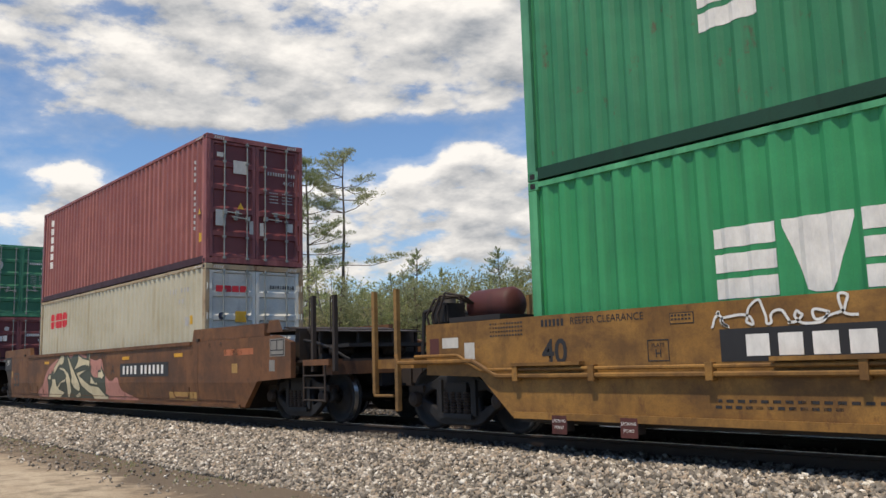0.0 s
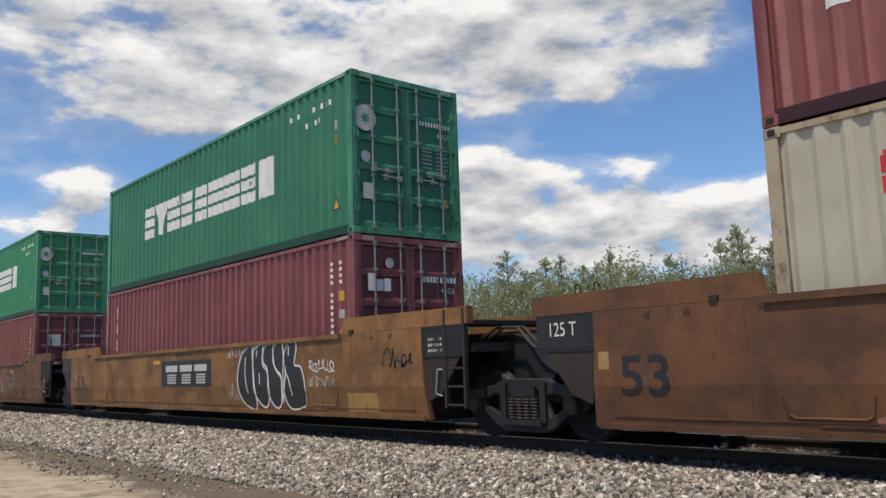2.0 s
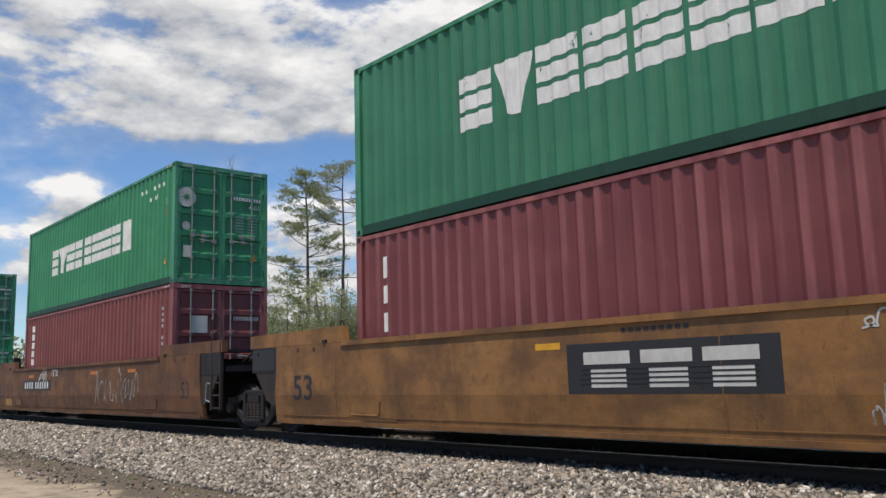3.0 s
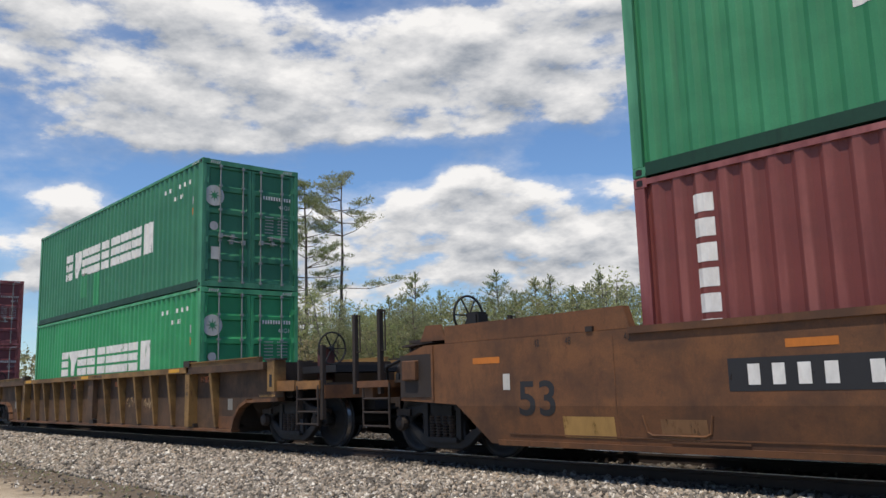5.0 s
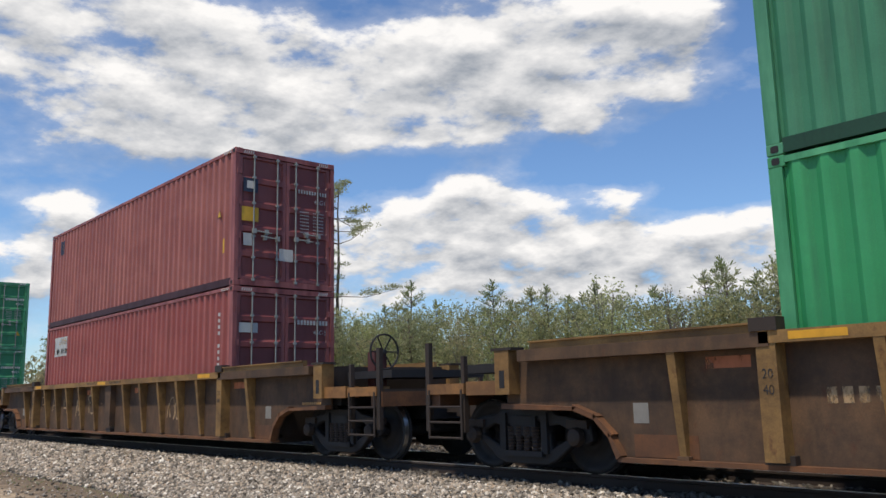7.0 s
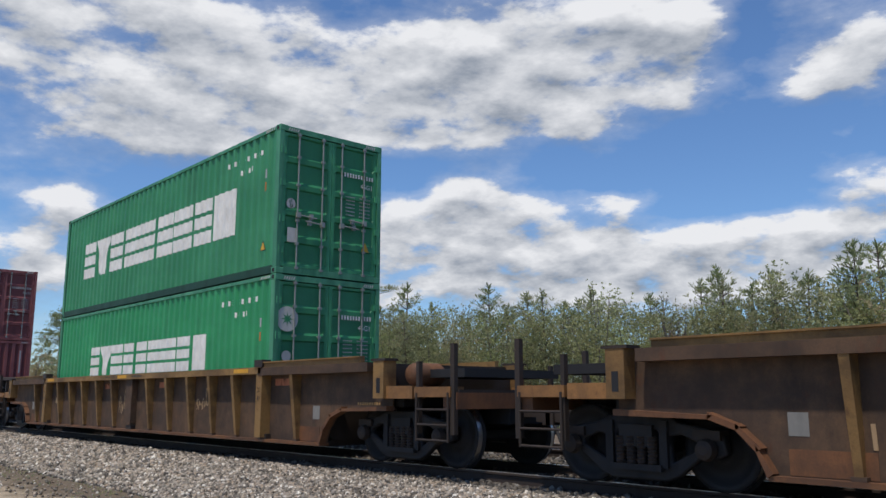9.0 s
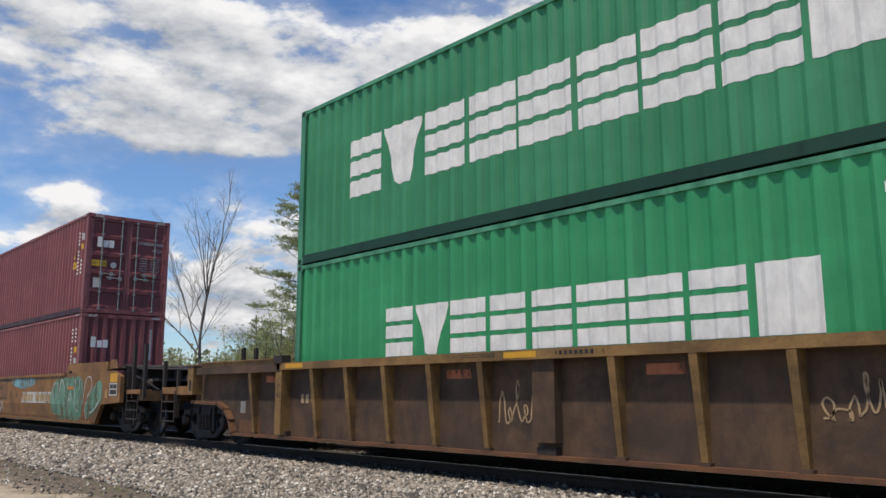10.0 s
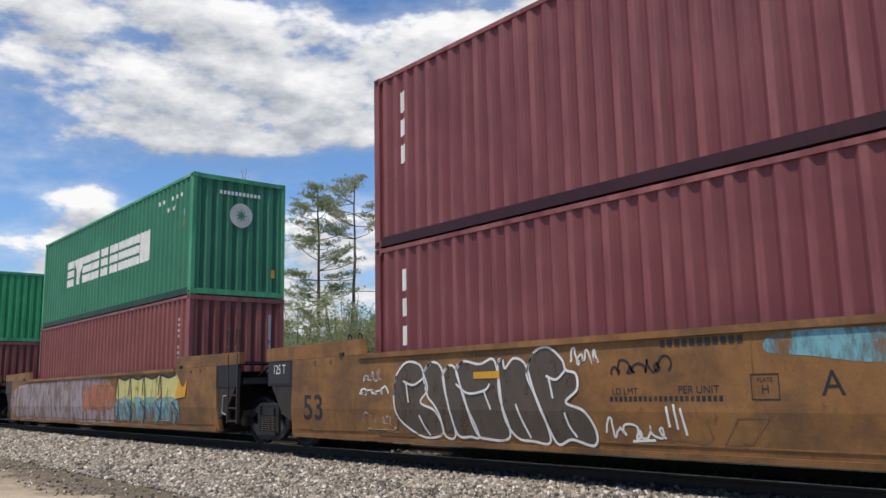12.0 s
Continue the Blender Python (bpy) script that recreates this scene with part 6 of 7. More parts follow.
scrawl(car, -6.0, -5.5, 1.16, 1.34, WHITE_FAINT, Y2, 57, 3, .028)
scrawl(car, -6.0, -5.3, .50, .64, WHITE_FAINT, Y2, 52, 5, .025)
scrawl(car, -5.95, -5.15, .38, .46, WHITE_FAINT, Y2, 58, 6, .02)
side_text(car, "53", -7.5, .72, .58, BLACK, Y1, 1.15, .014)
scrawl(car, -1.26, -.45, .44, .66, WHITE, Y2, 53, 6, .026)
strokes_apart(car, "graffiti_scrawl", [[(-.42, .78), (-.40, .56)], [(-.33, .80), (-.30, .54)], [(-.25, .76), (-.20, .48)], [(-.9, .40), (-.6, .42)]], .028, WHITE, Y2)
scrawl(car, -1.72, -1.3, 1.26, 1.42, WHITE_WORN, Y2, 54, 4, .026)
scrawl(car, -1.12, -.35, 1.14, 1.32, BLACK, Y2, 55, 7, .024)
side_text(car, "LD LMT", -.95, .935, .105, BLACK, Y1)
side_text(car, "PER UNIT", -.02, .945, .115, BLACK, Y1)
bars(car, -1.16, .28, .83, .055, 22, BLACK_WORN, Y1)
bm = boxes((.57, .86, Y1 - .001, Y1, .84, .852), (.57, .86, Y1 - .001, Y1, 1.08, 1.092), (.57, .58, Y1 - .001, Y1, .852, 1.08), (.85, .86, Y1 - .001, Y1, .852, 1.08))
part("plate_box", bm, BLACK, car)
side_text(car, "PLATE", .715, 1.03, .06, BLACK, Y1)
side_text(car, "H", .715, .94, .12, BLACK, Y1)
side_text(car, "A", 1.37, .98, .33, BLACK, Y1)
fill(car, "spray_smear", [(.75, 1.30), (1.2, 1.24), (1.8, 1.16), (2.6, 1.2), (3.2, 1.3), (3.0, 1.47), (1.9, 1.47), (.9, 1.47)], BLUE_SPRAY, Y1)
bars(car, -.45, .55, 1.40, .075, 11, BLACK, Y2, name="number_bar")
for d in ([(.22, .40), (.52, .42), (.74, .68), (.40, .66), (.22, .40)], [(-.35, .44), (.02, .40), (.10, .46), (.05, .62)]):
    stroke(car, "weld_outline", [[p for q in d for p in (q, q)]], .022, PATCH_DULL, Y1, 1)
plate(car, "reflector", -3.42, -2.92, 1.13, 1.22, AMBER, Y3 - .008)
plate(car, "white_panel", 1.95, 4.88, .74, 1.06, WHITE_FAINT, Y1)
bars(car, 2.1, 3.2, .79, .22, 4, PATCH, Y2, name="logo_block")
bars(car, 3.4, 4.8, .79, .22, 6, PATCH, Y2, name="number_bar")
fill(car, "graffiti_bubble", [(4.85, .9), (5.1, 1.32), (5.7, 1.42), (6.6, 1.45), (7.3, 1.44), (7.55, 1.15), (7.5, .6), (7.2, .33), (6.3, .32), (5.4, .34), (5.0, .5)], MINT_SPRAY, Y2)
fill(car, "graffiti_bubble", [(7.9, .36), (8.9, .80), (8.95, 1.25), (8.6, 1.3), (8.0, .9), (7.75, .55)], MINT_SPRAY, Y2)
stroke(car, "graffiti_rim", [[(5.15, .6), (5.05, 1.2), (5.4, 1.3), (5.5, 1.0), (5.3, .9)], [(5.65, .5), (5.7, 1.35), (6.0, 1.2), (6.1, .6)], [(6.3, .5), (6.5, 1.0), (6.65, .9), (6.45, .8)], [(6.9, 1.4), (6.95, .7), (7.2, .6), (7.3, 1.4)], [(7.6, .75), (7.75, 1.35), (8.1, 1.42), (8.2, 1.15), (7.9, .9), (7.75, .6), (7.8, .35)], [(8.1, .5), (8.7, .75), (8.95, 1.2)]], .04, WHITE_FAINT, Y3)
plate(car, "reflector", 6.3, 6.8, 1.12, 1.2, ORANGE_STICKER, Y3 - .004)
plate(car, "sign_plate", 9.47, 9.95, 1.28, 1.5, AMBER, Y1)
plate(car, "sign_frame", 9.45, 9.96, .96, 1.26, PALE, Y1)
plate(car, "sign_plate", 9.49, 9.70, 1.13, 1.23, BLACK, Y2)
plate(car, "sign_plate", 9.72, 9.93, 1.13, 1.23, BLACK, Y2)
plate(car, "sign_plate", 9.49, 9.93, .99, 1.10, BLACK, Y2)
plate(car, "sign_plate", 9.16, 9.33, .90, 1.10, PATCH, Y1)
plate(car, "joint_panel", -9.1, -8.32, 1.16, 1.53, BLACK, -1.493)
side_text(car, "125 T", -8.70, 1.40, .24, WHITE, -1.497, .8)

# yellow and blue piece on a chalky ground
car = CARS[8]
plain_marks(car)
fill(car, "faded_paint", [(-7.5, .35), (-7.6, 1.3), (-4, 1.45), (-1, 1.46), (1.5, 1.45), (2.2, 1.0), (2.3, .34), (-2, .32)], LILAC_SPRAY, Y1)
fill(car, "faded_paint", [(-.2, .7), (0, 1.2), (1.2, 1.3), (2.2, 1.2), (2.2, .7), (1.2, .62)], RUST_SPRAY, Y1 - .0015)
for k, x in enumerate((2.4, 3.3, 4.2, 5.2)):
    o = [(x, 1.0), (x + .1, 1.42), (x + .6, 1.38), (x + 1.0, 1.45), (x + 1.25, 1.1), (x + .8, .85), (x + .3, .82)]
    fill(car, "graffiti_bubble", o, LEMON_SPRAY, Y2 - k * .001)
    o2 = [(x + .1, .36), (x, .8), (x + .4, .95), (x + 1.0, .9), (x + 1.2, .6), (x + .9, .34), (x + .5, .42)]
    fill(car, "graffiti_bubble", o2, BLUE_SPRAY, Y2 - .0005 - k * .001)
    stroke(car, "graffiti_rim", [o[:4], [(x + .1, 1.4), (x + .2, .8), (x + .05, .4)], [(x + .8, .85), (x + 1.1, .6), (x + .9, .36)]], .05, BLACK, Y3 - .004)
fill(car, "graffiti_flame", [(6.2, .9), (6.3, 1.3), (6.6, 1.15), (6.8, 1.3), (6.7, .95)], AMBER, Y3 - .006, False)
plate(car, "joint_panel", -9.1, -8.32, 1.16, 1.53, BLACK, -1.493)
car = CARS[9]
plain_marks(car)
fill(car, "faded_paint", [(2.2, .4), (2.4, 1.2), (5, 1.4), (7, 1.3), (7.4, .5), (5, .35)], MINT_SPRAY, Y1)



# ---- the lower half of a plain side leans inward below a crease ----
CREASE, LEAN = 0.72, 0.13


def lean_lower_side(car):
    for ob in car.children:
        if ob.type != "MESH" or ob.name.split(".")[0] in ("bolster", "wheelset", "ladder", "post", "step", "grab_iron", "platform", "joint_panel"):
            continue
        me = ob.data
        co = [ob.matrix_basis @ v.co for v in me.vertices]
        if min(abs(p.y) for p in co) < SIDE - .18 or max(abs(p.y) for p in co) < SIDE - .03 or min(p.z for p in co) > CREASE:
            continue
        if me.users > 1:
            me = ob.data = me.copy()
        me.transform(ob.matrix_basis)
        ob.matrix_basis = Matrix.Identity(4)
        bm = bmesh.new()
        bm.from_mesh(me)
        bmesh.ops.bisect_plane(bm, geom=bm.verts[:] + bm.edges[:] + bm.faces[:], plane_co=(0, 0, CREASE), plane_no=(0, 0, 1))
        for v in bm.verts:
            if v.co.z < CREASE:
                v.co.y -= math.copysign(LEAN * (CREASE - v.co.z), v.co.y)
        bm.to_mesh(me)
        bm.free()


for k in (1, 2, 3, 7, 8, 9):
    lean_lower_side(CARS[k])


# ---- ballast stones ----
def build_stones(seed, zones, mat, name, label):
    r = np.random.RandomState(seed)
    def zone(n, x0, x1, y0, y1, lo, hi):
        return np.column_stack([r.uniform(x0, x1, n), r.uniform(y0, y1, n), r.uniform(lo, hi, n)])
    p = np.vstack([zone(*q) for q in zones])
    bank_y, bank_z = [q[0] for q in BANK], [q[1] for q in BANK]
    z = np.where(p[:, 1] < 5.75, GROUND_Z, np.interp(p[:, 1], bank_y, bank_z))
    n = len(p)
    cube = np.array([(-1, -1, -1), (1, -1, -1), (1, 1, -1), (-1, 1, -1), (-1, -1, 1), (1, -1, 1), (1, 1, 1), (-1, 1, 1)], float) * 0.72
    v = cube[None] + r.uniform(-.46, .46, (n, 8, 3))
    v *= p[:, 2][:, None, None] * r.uniform(.55, 1.25, (n, 1, 3))
    q = r.normal(size=(n, 4))
    q /= np.linalg.norm(q, axis=1)[:, None]
    w, a, b, c = q.T
    R = np.stack([1 - 2 * (b * b + c * c), 2 * (a * b - c * w), 2 * (a * c + b * w), 2 * (a * b + c * w), 1 - 2 * (a * a + c * c), 2 * (b * c - a * w), 2 * (a * c - b * w), 2 * (b * c + a * w), 1 - 2 * (a * a + b * b)], 1).reshape(n, 3, 3)
    v = np.einsum("nij,nkj->nki", R, v)
    v += np.column_stack([p[:, 0], p[:, 1], z + p[:, 2] * r.uniform(-.1, .7, n)])[:, None, :]
    f = np.array([(0, 3, 2, 1), (4, 5, 6, 7), (0, 1, 5, 4), (1, 2, 6, 5), (2, 3, 7, 6), (3, 0, 4, 7)])
    faces = (f[None] + 8 * np.arange(n)[:, None, None]).reshape(-1, 4)
    me = bpy.data.meshes.new(name)
    me.vertices.add(n * 8)
    me.vertices.foreach_set("co", v.ravel())
    me.loops.add(faces.size)
    me.loops.foreach_set("vertex_index", faces.ravel())
    me.polygons.add(len(faces))
    me.polygons.foreach_set("loop_start", np.arange(0, faces.size, 4))
    me.update(calc_edges=True)
    me.materials.append(mat)
    tagged(new(name, me), label, "gravel", kind="stuff")


build_stones(7, ((38000, -16, 0.5, 5.8, 7.8, .013, .036), (15000, -34, -16, 5.8, 7.8, .022, .046), (6000, -60, -34, 5.7, 7.9, .035, .06), (1600, -40, 0, 4.3, 5.9, .010, .032)),
             STONE, "ballast_stones", "loose grey and tan crushed ballast stones")
# stones with the shade in their colour, under and behind the train
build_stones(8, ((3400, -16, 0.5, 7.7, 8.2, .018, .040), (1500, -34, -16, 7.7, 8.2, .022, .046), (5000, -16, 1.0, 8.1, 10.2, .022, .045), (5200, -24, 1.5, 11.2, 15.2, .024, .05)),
             SHADED_STONE, "oily_ballast", "ballast stones along the rails, darkened for the shade of the train")


# ---- trees ----
def leaf_material(name, dark, light, dry):
    mat, nt, b, N, L = material(name)
    geo = N("ShaderNodeNewGeometry")
    info = N("ShaderNodeObjectInfo")
    c = mixed(nt, geo.outputs["Random Per Island"], dark, light)
    c = mixed(nt, step(nt, info.outputs["Random"], 0.45, 1.25), c, dry)
    L(c, b.inputs["Base Color"])
    b.inputs["Roughness"].default_value = 0.7
    tr = N("ShaderNodeBsdfTranslucent")
    L(c, tr.inputs["Color"])
    mx = N("ShaderNodeMixShader")
    mx.inputs[0].default_value = 0.5
    L(b.outputs[0], mx.inputs[1])
    L(tr.outputs[0], mx.inputs[2])
    L(mx.outputs[0], nt.nodes["Material Output"].inputs[0])
    return mat


def thicket_material():
    """Mixed brush: patches of olive, fresh yellow-green and dry russet leaves."""
    mat, nt, b, N, L = material("thicket_leaves")
    geo = N("ShaderNodeNewGeometry")
    patch = noise_node(nt, 0.30, 4, 0.6)
    dry = noise_node(nt, 0.55, 3, 0.6, (1, 1, 1.4))
    c = mixed(nt, geo.outputs["Random Per Island"], (0.145, 0.165, 0.080), (0.34, 0.35, 0.19))
    c = mixed(nt, step(nt, patch, 0.44, 0.62), c, mixed(nt, geo.outputs["Random Per Island"], (0.25, 0.28, 0.10), (0.48, 0.48, 0.24)))
    c = mixed(nt, step(nt, dry, 0.56, 0.72), c, (0.33, 0.24, 0.17))
    L(c, b.inputs["Base Color"])
    b.inputs["Roughness"].default_value = 0.75
    tr = N("ShaderNodeBsdfTranslucent")
    L(c, tr.inputs["Color"])
    mx = N("ShaderNodeMixShader")
    mx.inputs[0].default_value = 0.5
    L(b.outputs[0], mx.inputs[1])
    L(tr.outputs[0], mx.inputs[2])
    L(mx.outputs[0], nt.nodes["Material Output"].inputs[0])
    return mat


THICKET = thicket_material()
NEEDLES = leaf_material("pine_needles", (0.17, 0.215, 0.095), (0.38, 0.42, 0.21), (0.42, 0.41, 0.24))
LEAVES = leaf_material("spring_leaves", (0.25, 0.31, 0.11), (0.52, 0.55, 0.27), (0.56, 0.50, 0.30))
BRUSH = leaf_material("brush_leaves", (0.22, 0.25, 0.11), (0.47, 0.46, 0.25), (0.52, 0.42, 0.28))
BARK = painted("pine_bark", (0.13, 0.10, 0.08), (0.19, 0.15, 0.12), (0.07, 0.055, 0.045), rough=0.9)
GREY_BARK = painted("grey_bark", (0.17, 0.15, 0.13), (0.23, 0.21, 0.18), (0.10, 0.09, 0.08), rough=0.9)


def tuft(V, F, c, way, size, r, n=7, thin=0.10):
    """A spray of needles or narrow leaves."""
    for _ in range(n):
        d = (way + Vector((r.uniform(-1, 1), r.uniform(-1, 1), r.uniform(-.7, 1))) * 0.9).normalized()
        s = d.cross(Vector((r.uniform(-1, 1), r.uniform(-1, 1), r.uniform(-1, 1)))).normalized() * size * thin
        k = len(V)
        V += [c + s * .4, c + d * size * .55 + s, c + d * size, c + d * size * .55 - s]
        F.append((k, k + 1, k + 2, k + 3))


def limb(bm, points, r0, r1, n=6):
    k = len(points) - 1
    for i, (a, b) in enumerate(zip(points, points[1:])):
        a, b = Vector(a), Vector(b)
        q = (b - a).to_track_quat("Z", "Y")
        ra, rb = r0 + (r1 - r0) * i / k, r0 + (r1 - r0) * (i + 1) / k
        rings = [[bm.verts.new(p + q @ Vector((rr * math.cos(2 * math.pi * j / n), rr * math.sin(2 * math.pi * j / n), 0))) for j in range(n)] for p, rr in ((a, ra), (b, rb))]
        for j in range(n):
            bm.faces.new((rings[0][j], rings[0][(j + 1) % n], rings[1][(j + 1) % n], rings[1][j]))


def crown_mesh(name, V, F, mat):
    me = bpy.data.meshes.new(name)
    me.from_pydata([tuple(v) for v in V], [], F)
    me.materials.append(mat)
    return me


def young_pine(seed, h):
    r = random.Random(seed)
    t = thing("pine_tree", "young green pine in the wood edge behind the tracks", "tree", "wood edge")
    bm = bmesh.new()
    limb(bm, [(0, 0, 0), (r.uniform(-.1, .1), r.uniform(-.1, .1), h * .5), (0, 0, h)], 0.09, 0.02)
    V, F = [], []
    z = h * 0.12
    while z < h * 0.97:
        reach = (1 - z / h) ** 0.8 * h * 0.30 + 0.12
        for k in range(r.randint(4, 6)):
            a = r.uniform(0, 2 * math.pi)
            l = reach * r.uniform(.6, 1.15)
            tip = Vector((math.cos(a) * l, math.sin(a) * l, z + l * r.uniform(.25, .7)))
            base = Vector((0, 0, z))
            limb(bm, [base, tip], 0.018, 0.006, 4)
            m = max(2, int(l / 0.22))
            for j in range(1, m + 1):
                p = base.lerp(tip, j / m) + Vector((r.uniform(-.08, .08), r.uniform(-.08, .08), r.uniform(-.05, .1)))
                tuft(V, F, p, Vector((math.cos(a) * .5, math.sin(a) * .5, .7)), r.uniform(.20, .36), r, 7, .07)
        z += r.uniform(.22, .4)
    for j in range(6):
        tuft(V, F, Vector((0, 0, h - .1 * j)), Vector((0, 0, 1)), .34, r, 7, .08)
    part("trunk", bm, BARK, t)
    part("crown", crown_mesh("crown", V, F, NEEDLES), None, t)
    return t


def broadleaf(seed, h, mat, label):
    r = random.Random(seed)
    t = thing("young_tree", label, "tree", "wood edge")
    bm = bmesh.new()
    V, F = [], []
    for k in range(r.randint(3, 5)):
        a = r.uniform(0, 2 * math.pi)
        lean = r.uniform(.1, .32) * h
        p = [Vector((0, 0, 0)), Vector((math.cos(a) * lean * .4, math.sin(a) * lean * .4, h * .45)), Vector((math.cos(a) * lean, math.sin(a) * lean, h * r.uniform(.8, 1.0)))]
        limb(bm, p, .05, .012, 5)
        for j in range(22):
            f = r.uniform(.15, 1.0)
            s = p[0].lerp(p[1], f * 2) if f < .5 else p[1].lerp(p[2], f * 2 - 1)
            d = Vector((r.uniform(-1, 1), r.uniform(-1, 1), r.uniform(-.2, 1))).normalized() * r.uniform(.3, 1.0) * h * .16
            if j % 3 == 0:
                limb(bm, [s, s + d], .012, .004, 4)
            for q in range(8):
                tuft(V, F, s + d * r.uniform(.2, 1.25) + Vector((r.uniform(-.32, .32), r.uniform(-.32, .32), r.uniform(-.3, .3))), d, r.uniform(.08, .15), r, 6, .20)
    part("trunk", bm, GREY_BARK, t)
    part("crown", crown_mesh("crown", V, F, mat), None, t)
    return t


def tall_pine(seed, h, first, lean, label, arm=None):
    """A thin old pine: bare trunk, open crown in separate pads."""
    r = random.Random(seed)
    t = thing("pine_tree", label, "tree")
    bm = bmesh.new()
    trunk = [Vector((lean * (i / 8) ** 1.5 * h + r.uniform(-.12, .12), r.uniform(-.12, .12), h * i / 8)) for i in range(9)]
    limb(bm, trunk, .26, .05, 9)
    V, F = [], []
    def on(f):
        k = min(int(f * 8), 7)
        return trunk[k].lerp(trunk[k + 1], f * 8 - k)
    limbs = []
    f = first
    while f < 0.985:
        for k in range(r.randint(3, 4)):
            a = r.uniform(0, 2 * math.pi)
            u = (f - first) / (1 - first)
            l = h * (.05 + .15 * math.sin(math.pi * min(1, .22 + u * .80))) * r.uniform(.55, 1.1)
            limbs.append((f, a, l, r.uniform(.05, .5)))
        f += r.uniform(.03, .06)
    if arm:
        limbs += arm
    for f, a, l, rise in limbs:
        b = on(f)
        tip = b + Vector((math.cos(a) * l, math.sin(a) * l, l * rise))
        mid = b.lerp(tip, .5) + Vector((0, 0, -l * .06))
        limb(bm, [b, mid, tip], .05, .012, 5)
        for j in range(int(2 + l * 1.3)):
            k = .45 + .6 * (j + r.uniform(.3, 1)) / int(2 + l * 1.3)
            stem = b.lerp(mid, k * 2) if k < .5 else mid.lerp(tip, min(1, k * 2 - 1))
            c = stem + Vector((r.uniform(-.35, .35), r.uniform(-.35, .35), r.uniform(0, .3)))
            w = r.uniform(.45, .85)
            twig = c + Vector((r.uniform(-.4, .4), r.uniform(-.4, .4), .25)) * w
            limb(bm, [stem, c, twig], .016, .006, 4)
            for q in range(int(12 + 8 * w)):
                d = Vector((r.gauss(0, .5), r.gauss(0, .5), abs(r.gauss(0, .28)))) * w
                tuft(V, F, c + d, Vector((d.x * .5, d.y * .5, .7)), r.uniform(.22, .36), r, 5, .075)
    part("trunk", bm, BARK, t)
    part("crown", crown_mesh("crown", V, F, NEEDLES), None, t)
    return t


def bare_tree(seed, h, label):
    r = random.Random(seed)
    t = thing("bare_tree", label, "tree")
    bm = bmesh.new()
    def grow(p, d, l, rad, depth):
        e = p + d * l
        limb(bm, [p, p.lerp(e, .5) + Vector((r.uniform(-.05, .05), r.uniform(-.05, .05), 0)) * l, e], rad, rad * .62, 6 if depth > 2 else 4)
        if depth == 0:
            return
        for k in range(4 if depth > 3 else 3):
            lead = k == 0 and depth > 2
            n = (d + Vector((r.uniform(-1, 1), r.uniform(-1, 1), r.uniform(-.1, .5))) * (.12 if lead else .85)).normalized()
            grow(p.lerp(e, 1 if lead else r.uniform(.45, 1)), n, l * (.80 if lead else r.uniform(.50, .74)), rad * (.68 if lead else .45), depth - 1)
    grow(Vector((0, 0, 0)), Vector((.02, 0, 1)), h * .27, .18, 6)
    part("trunk", bm, GREY_BARK, t)
    return t


def at_angle(yaw, dist):
    return -dist * math.sin(radians(yaw)), dist * math.cos(radians(yaw))


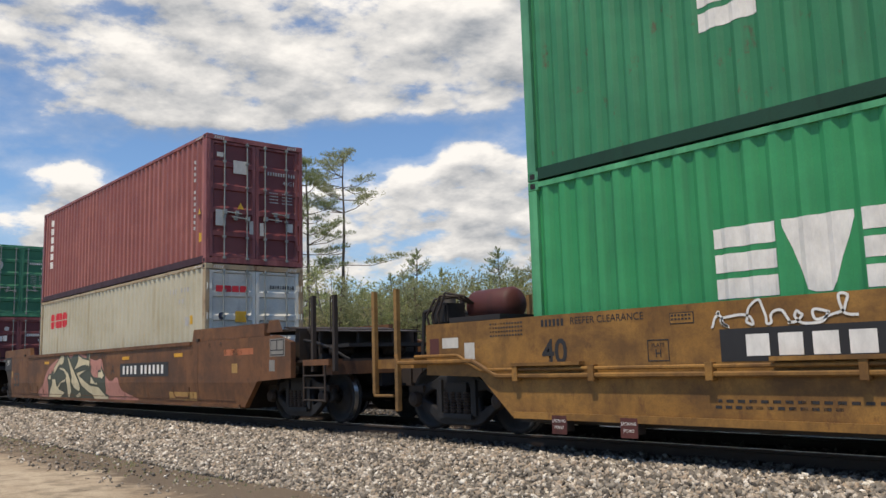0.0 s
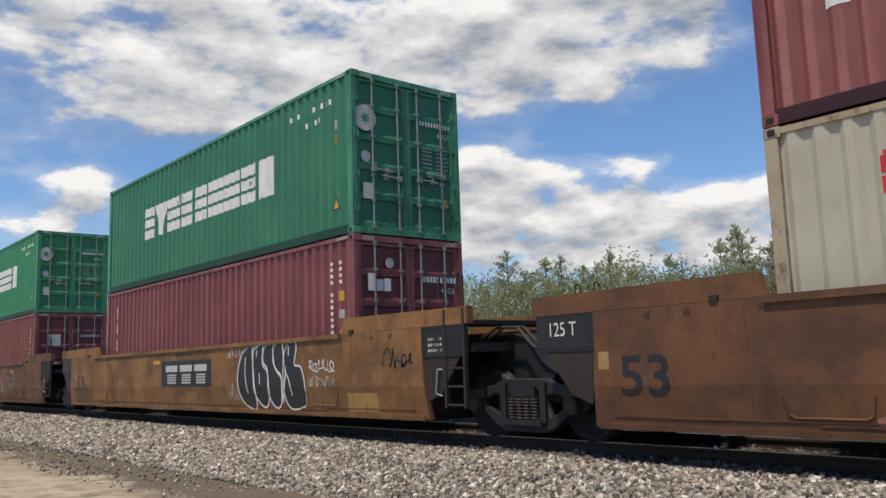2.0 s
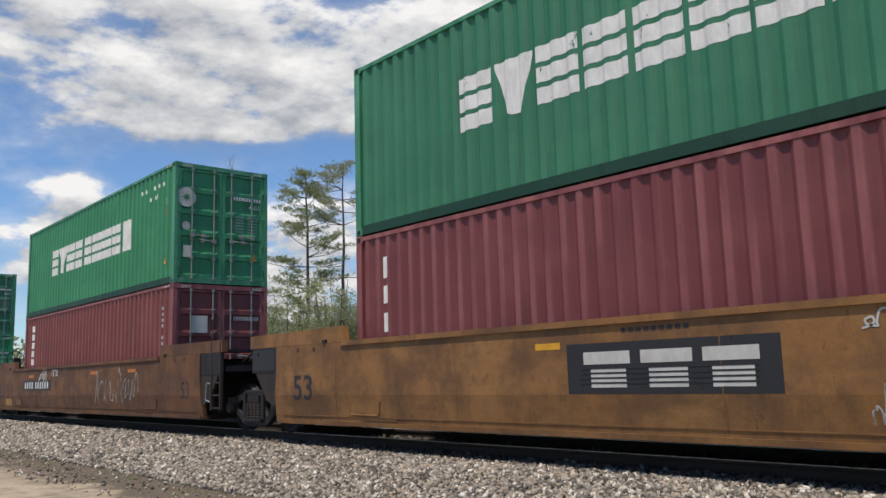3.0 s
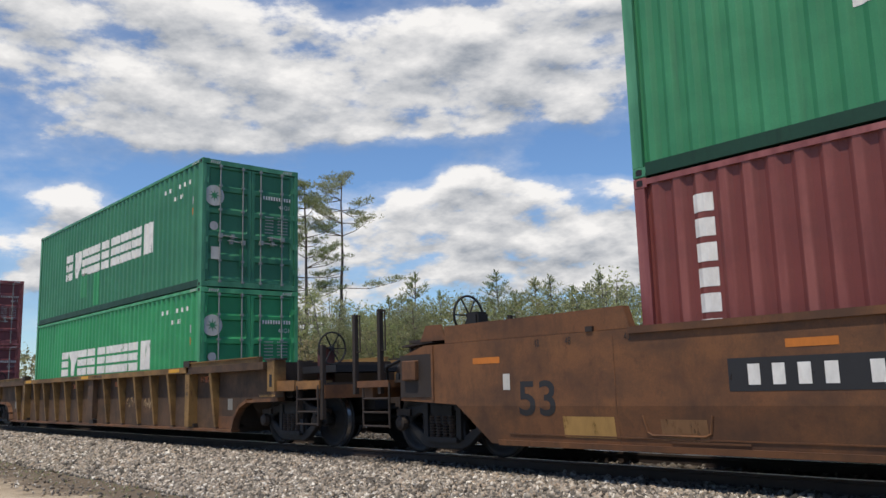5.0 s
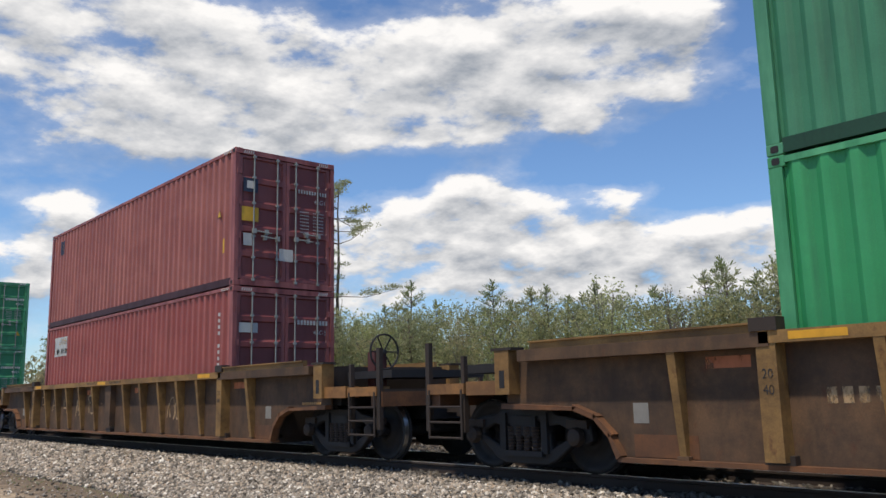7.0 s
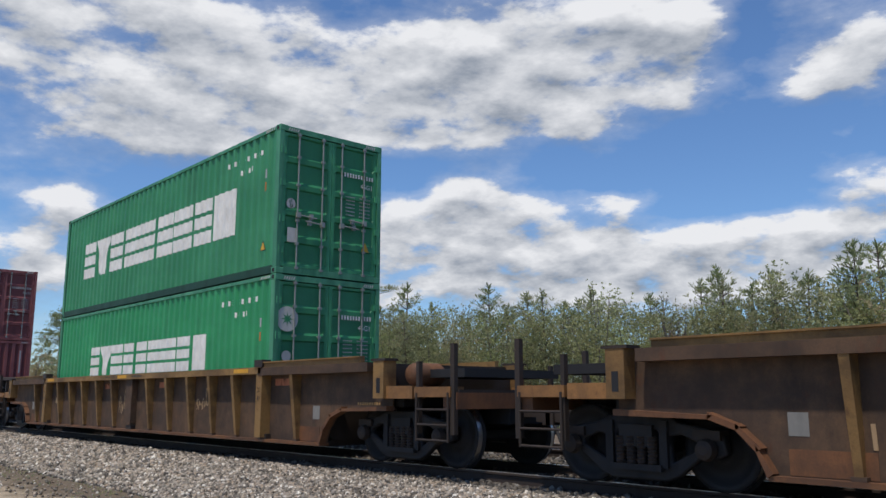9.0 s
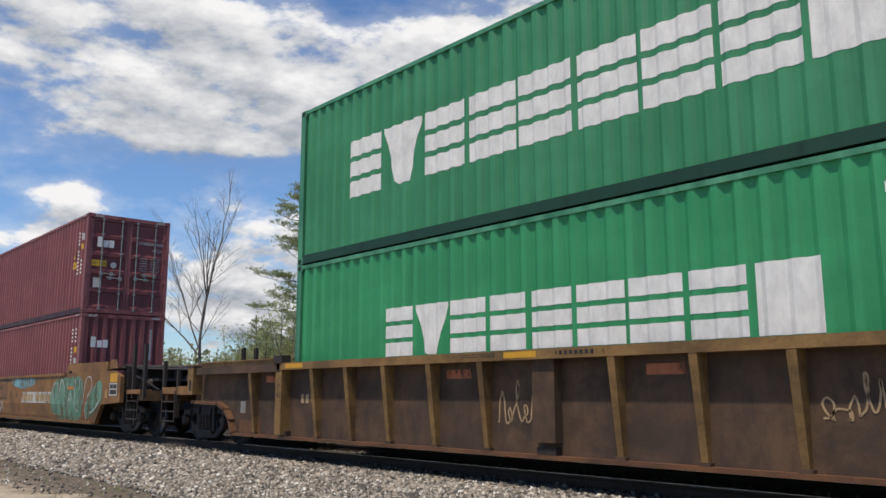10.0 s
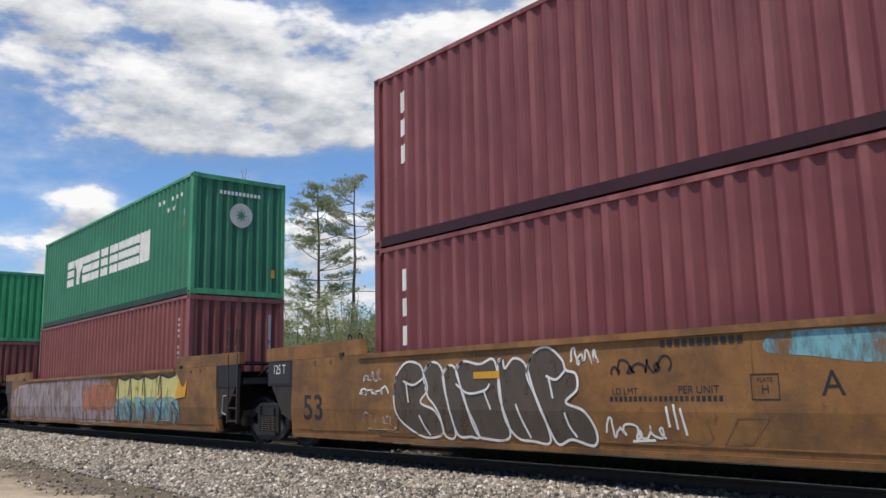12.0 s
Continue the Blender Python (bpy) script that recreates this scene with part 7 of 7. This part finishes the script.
def build_trees():
    r = random.Random(4)
    x, y = at_angle(55.9, 86)
    tall_pine(3, 23.6, .73, 0.002, "tall thin pine with an open round crown", [(.50, math.radians(20), 7.0, .02), (.55, math.radians(200), 3.5, .1)]).matrix_basis = pose(x, y, GROUND_Z)
    x, y = at_angle(58.3, 84)
    tall_pine(8, 22.2, .36, -.006, "tall thin pine with drooping side limbs", [(.46, math.radians(215), 5.5, -.02), (.36, math.radians(200), 5.0, .1), (.30, math.radians(190), 4.2, .05)]).matrix_basis = pose(x, y, GROUND_Z)
    x, y = at_angle(73.0, 120)
    tall_pine(12, 13.0, .35, 0, "small round-crowned pine far down the line").matrix_basis = pose(x, y, GROUND_Z)
    x, y = at_angle(65.0, 75)
    bare_tree(5, 23.0, "bare grey tree without leaves").matrix_basis = pose(x, y, GROUND_Z)
    x, y = at_angle(33.4, 38)
    bare_tree(9, 6.6, "thin bare sapling in the wood edge").matrix_basis = pose(x, y, GROUND_Z)
    pines = [young_pine(20 + i, 6.2 + .5 * i) for i in range(4)]
    broad = [broadleaf(30 + i, 5.6 + .4 * i, LEAVES, "young broadleaf tree with fresh pale leaves") for i in range(4)]
    brush = [broadleaf(40 + i, 4.6 + .4 * i, BRUSH, "dry olive-green brush at the wood edge") for i in range(3)]
    used = set()
    def put(kinds, x, y, s):
        k = r.randrange(len(kinds))
        m = pose(x, y, GROUND_Z - .05, r.uniform(-3, 3), r.uniform(-3, 3), r.uniform(0, 360))
        if (id(kinds), k) not in used:
            used.add((id(kinds), k))
            kinds[k].matrix_basis = m @ Matrix.Scale(s, 4)
        else:
            c = copy_thing(kinds[k], m)
            c.scale = (s, s, s)
    # wood edge: an uneven front, with pines behind
    def line(x):
        return 28.5 + (1 - (x + 62) / 70) * 8
    for i in range(64):
        x = -64 + i * 1.15 + r.uniform(-.5, .5)
        k = r.random()
        put(broad if k < .5 else brush if k < .84 else pines, x, line(x) + r.uniform(-.2, 2.4), r.uniform(.92, 1.16))
    for i in range(62):
        x = -70 + i * 1.28 + r.uniform(-.6, .6)
        put(pines if r.random() < .86 else broad, x, line(x) + r.uniform(1.5, 4.5), r.uniform(.86, 1.12))
    # lower growth round the tall pines
    for i in range(34):
        yaw = r.uniform(47, 63)
        d = r.uniform(66, 84)
        x, y = at_angle(yaw, d)
        put(pines if r.random() < .28 else broad, x, y, r.uniform(1.0, 1.75) if 50 < yaw < 60 else r.uniform(.8, 1.2))
    for i in range(16):
        x, y = at_angle(r.uniform(63, 76), r.uniform(90, 120))
        put(brush if r.random() < .6 else broad, x, y, r.uniform(.9, 1.4))
    # the thicket that fills the wood between the trunks
    g = np.random.RandomState(17)
    def clumps(n, x, y, top, lo, hi, spread, leaves):
        """Leaf clumps: centres first, then leaves scattered round each."""
        z = GROUND_Z + top * (1 - g.uniform(0, 1, n) ** 1.7)
        c = np.column_stack([x, y, z]).repeat(leaves, 0) + g.normal(size=(n * leaves, 3)) * np.repeat(spread, leaves)[:, None] * (1, 1, 1.15)
        k = len(c)
        d = g.normal(size=(k, 3)) + (0, 0, .7)
        d /= np.linalg.norm(d, axis=1)[:, None]
        w = np.cross(d, g.normal(size=(k, 3)))
        w /= np.linalg.norm(w, axis=1)[:, None]
        size = g.uniform(lo, hi, k)[:, None]
        w *= size * .26
        return np.stack([c, c + d * size * .55 + w, c + d * size, c + d * size * .55 - w], 1)
    n = 9500
    x = g.uniform(-78, 14, n)
    y = line(x) + g.uniform(-1.0, 4.5, n)
    top = np.array([5.3 + 1.3 * math.exp(-((q + 44) / 14) ** 2) + 1.1 * noise.noise((q * .22, 0, 0)) + .9 * noise.noise((q * .9, 3, 0)) for q in x])
    near = clumps(n, x, y, top, .08, .17, g.uniform(.10, .32, n), 20)
    n = 1500
    yaw, d = np.radians(g.uniform(44, 82, n)), g.uniform(86, 130, n)
    far = clumps(n, -d * np.sin(yaw), d * np.cos(yaw), np.full(n, 5.5), .4, .8, np.full(n, .6), 6)
    v = np.concatenate([near, far]).reshape(-1, 3)
    me = bpy.data.meshes.new("undergrowth")
    me.vertices.add(len(v))
    me.vertices.foreach_set("co", v.ravel())
    me.loops.add(len(v))
    me.loops.foreach_set("vertex_index", np.arange(len(v)))
    me.polygons.add(len(v) // 4)
    me.polygons.foreach_set("loop_start", np.arange(0, len(v), 4))
    me.update(calc_edges=True)
    me.materials.append(THICKET)
    tagged(new("undergrowth", me), "tangled olive thicket along the edge of the wood", "undergrowth", kind="stuff")
    # dry weeds at the toe of the ballast
    V, F = [], []
    for i in range(700):
        x, y = r.uniform(-34, -4), 5.5 + r.gauss(0, .35)
        tuft(V, F, Vector((x, y, GROUND_Z - .01)), Vector((0, 0, 1.2)), r.uniform(.03, .08), r, 5, .07)
    ob = new("dry_weeds", crown_mesh("dry_weeds", V, F, BRUSH))
    tagged(ob, "sparse dry weeds where dirt meets ballast", "weeds", kind="stuff")


build_trees()


# ---- what moves ----
def motions():
    times = [i for i in range(13)]
    for ob, place, height in MOVING:
        walk(ob, [(t, pose(place + travel(t), TRACK, height)) for t in times])
    turns = [i * 2 / 30 for i in range(181)]
    for ob, x in WHEELS:
        walk(ob, [(t, pose(x, 0, 0.457, 0, math.degrees(travel(t) / 0.457), 0)) for t in turns])


motions()
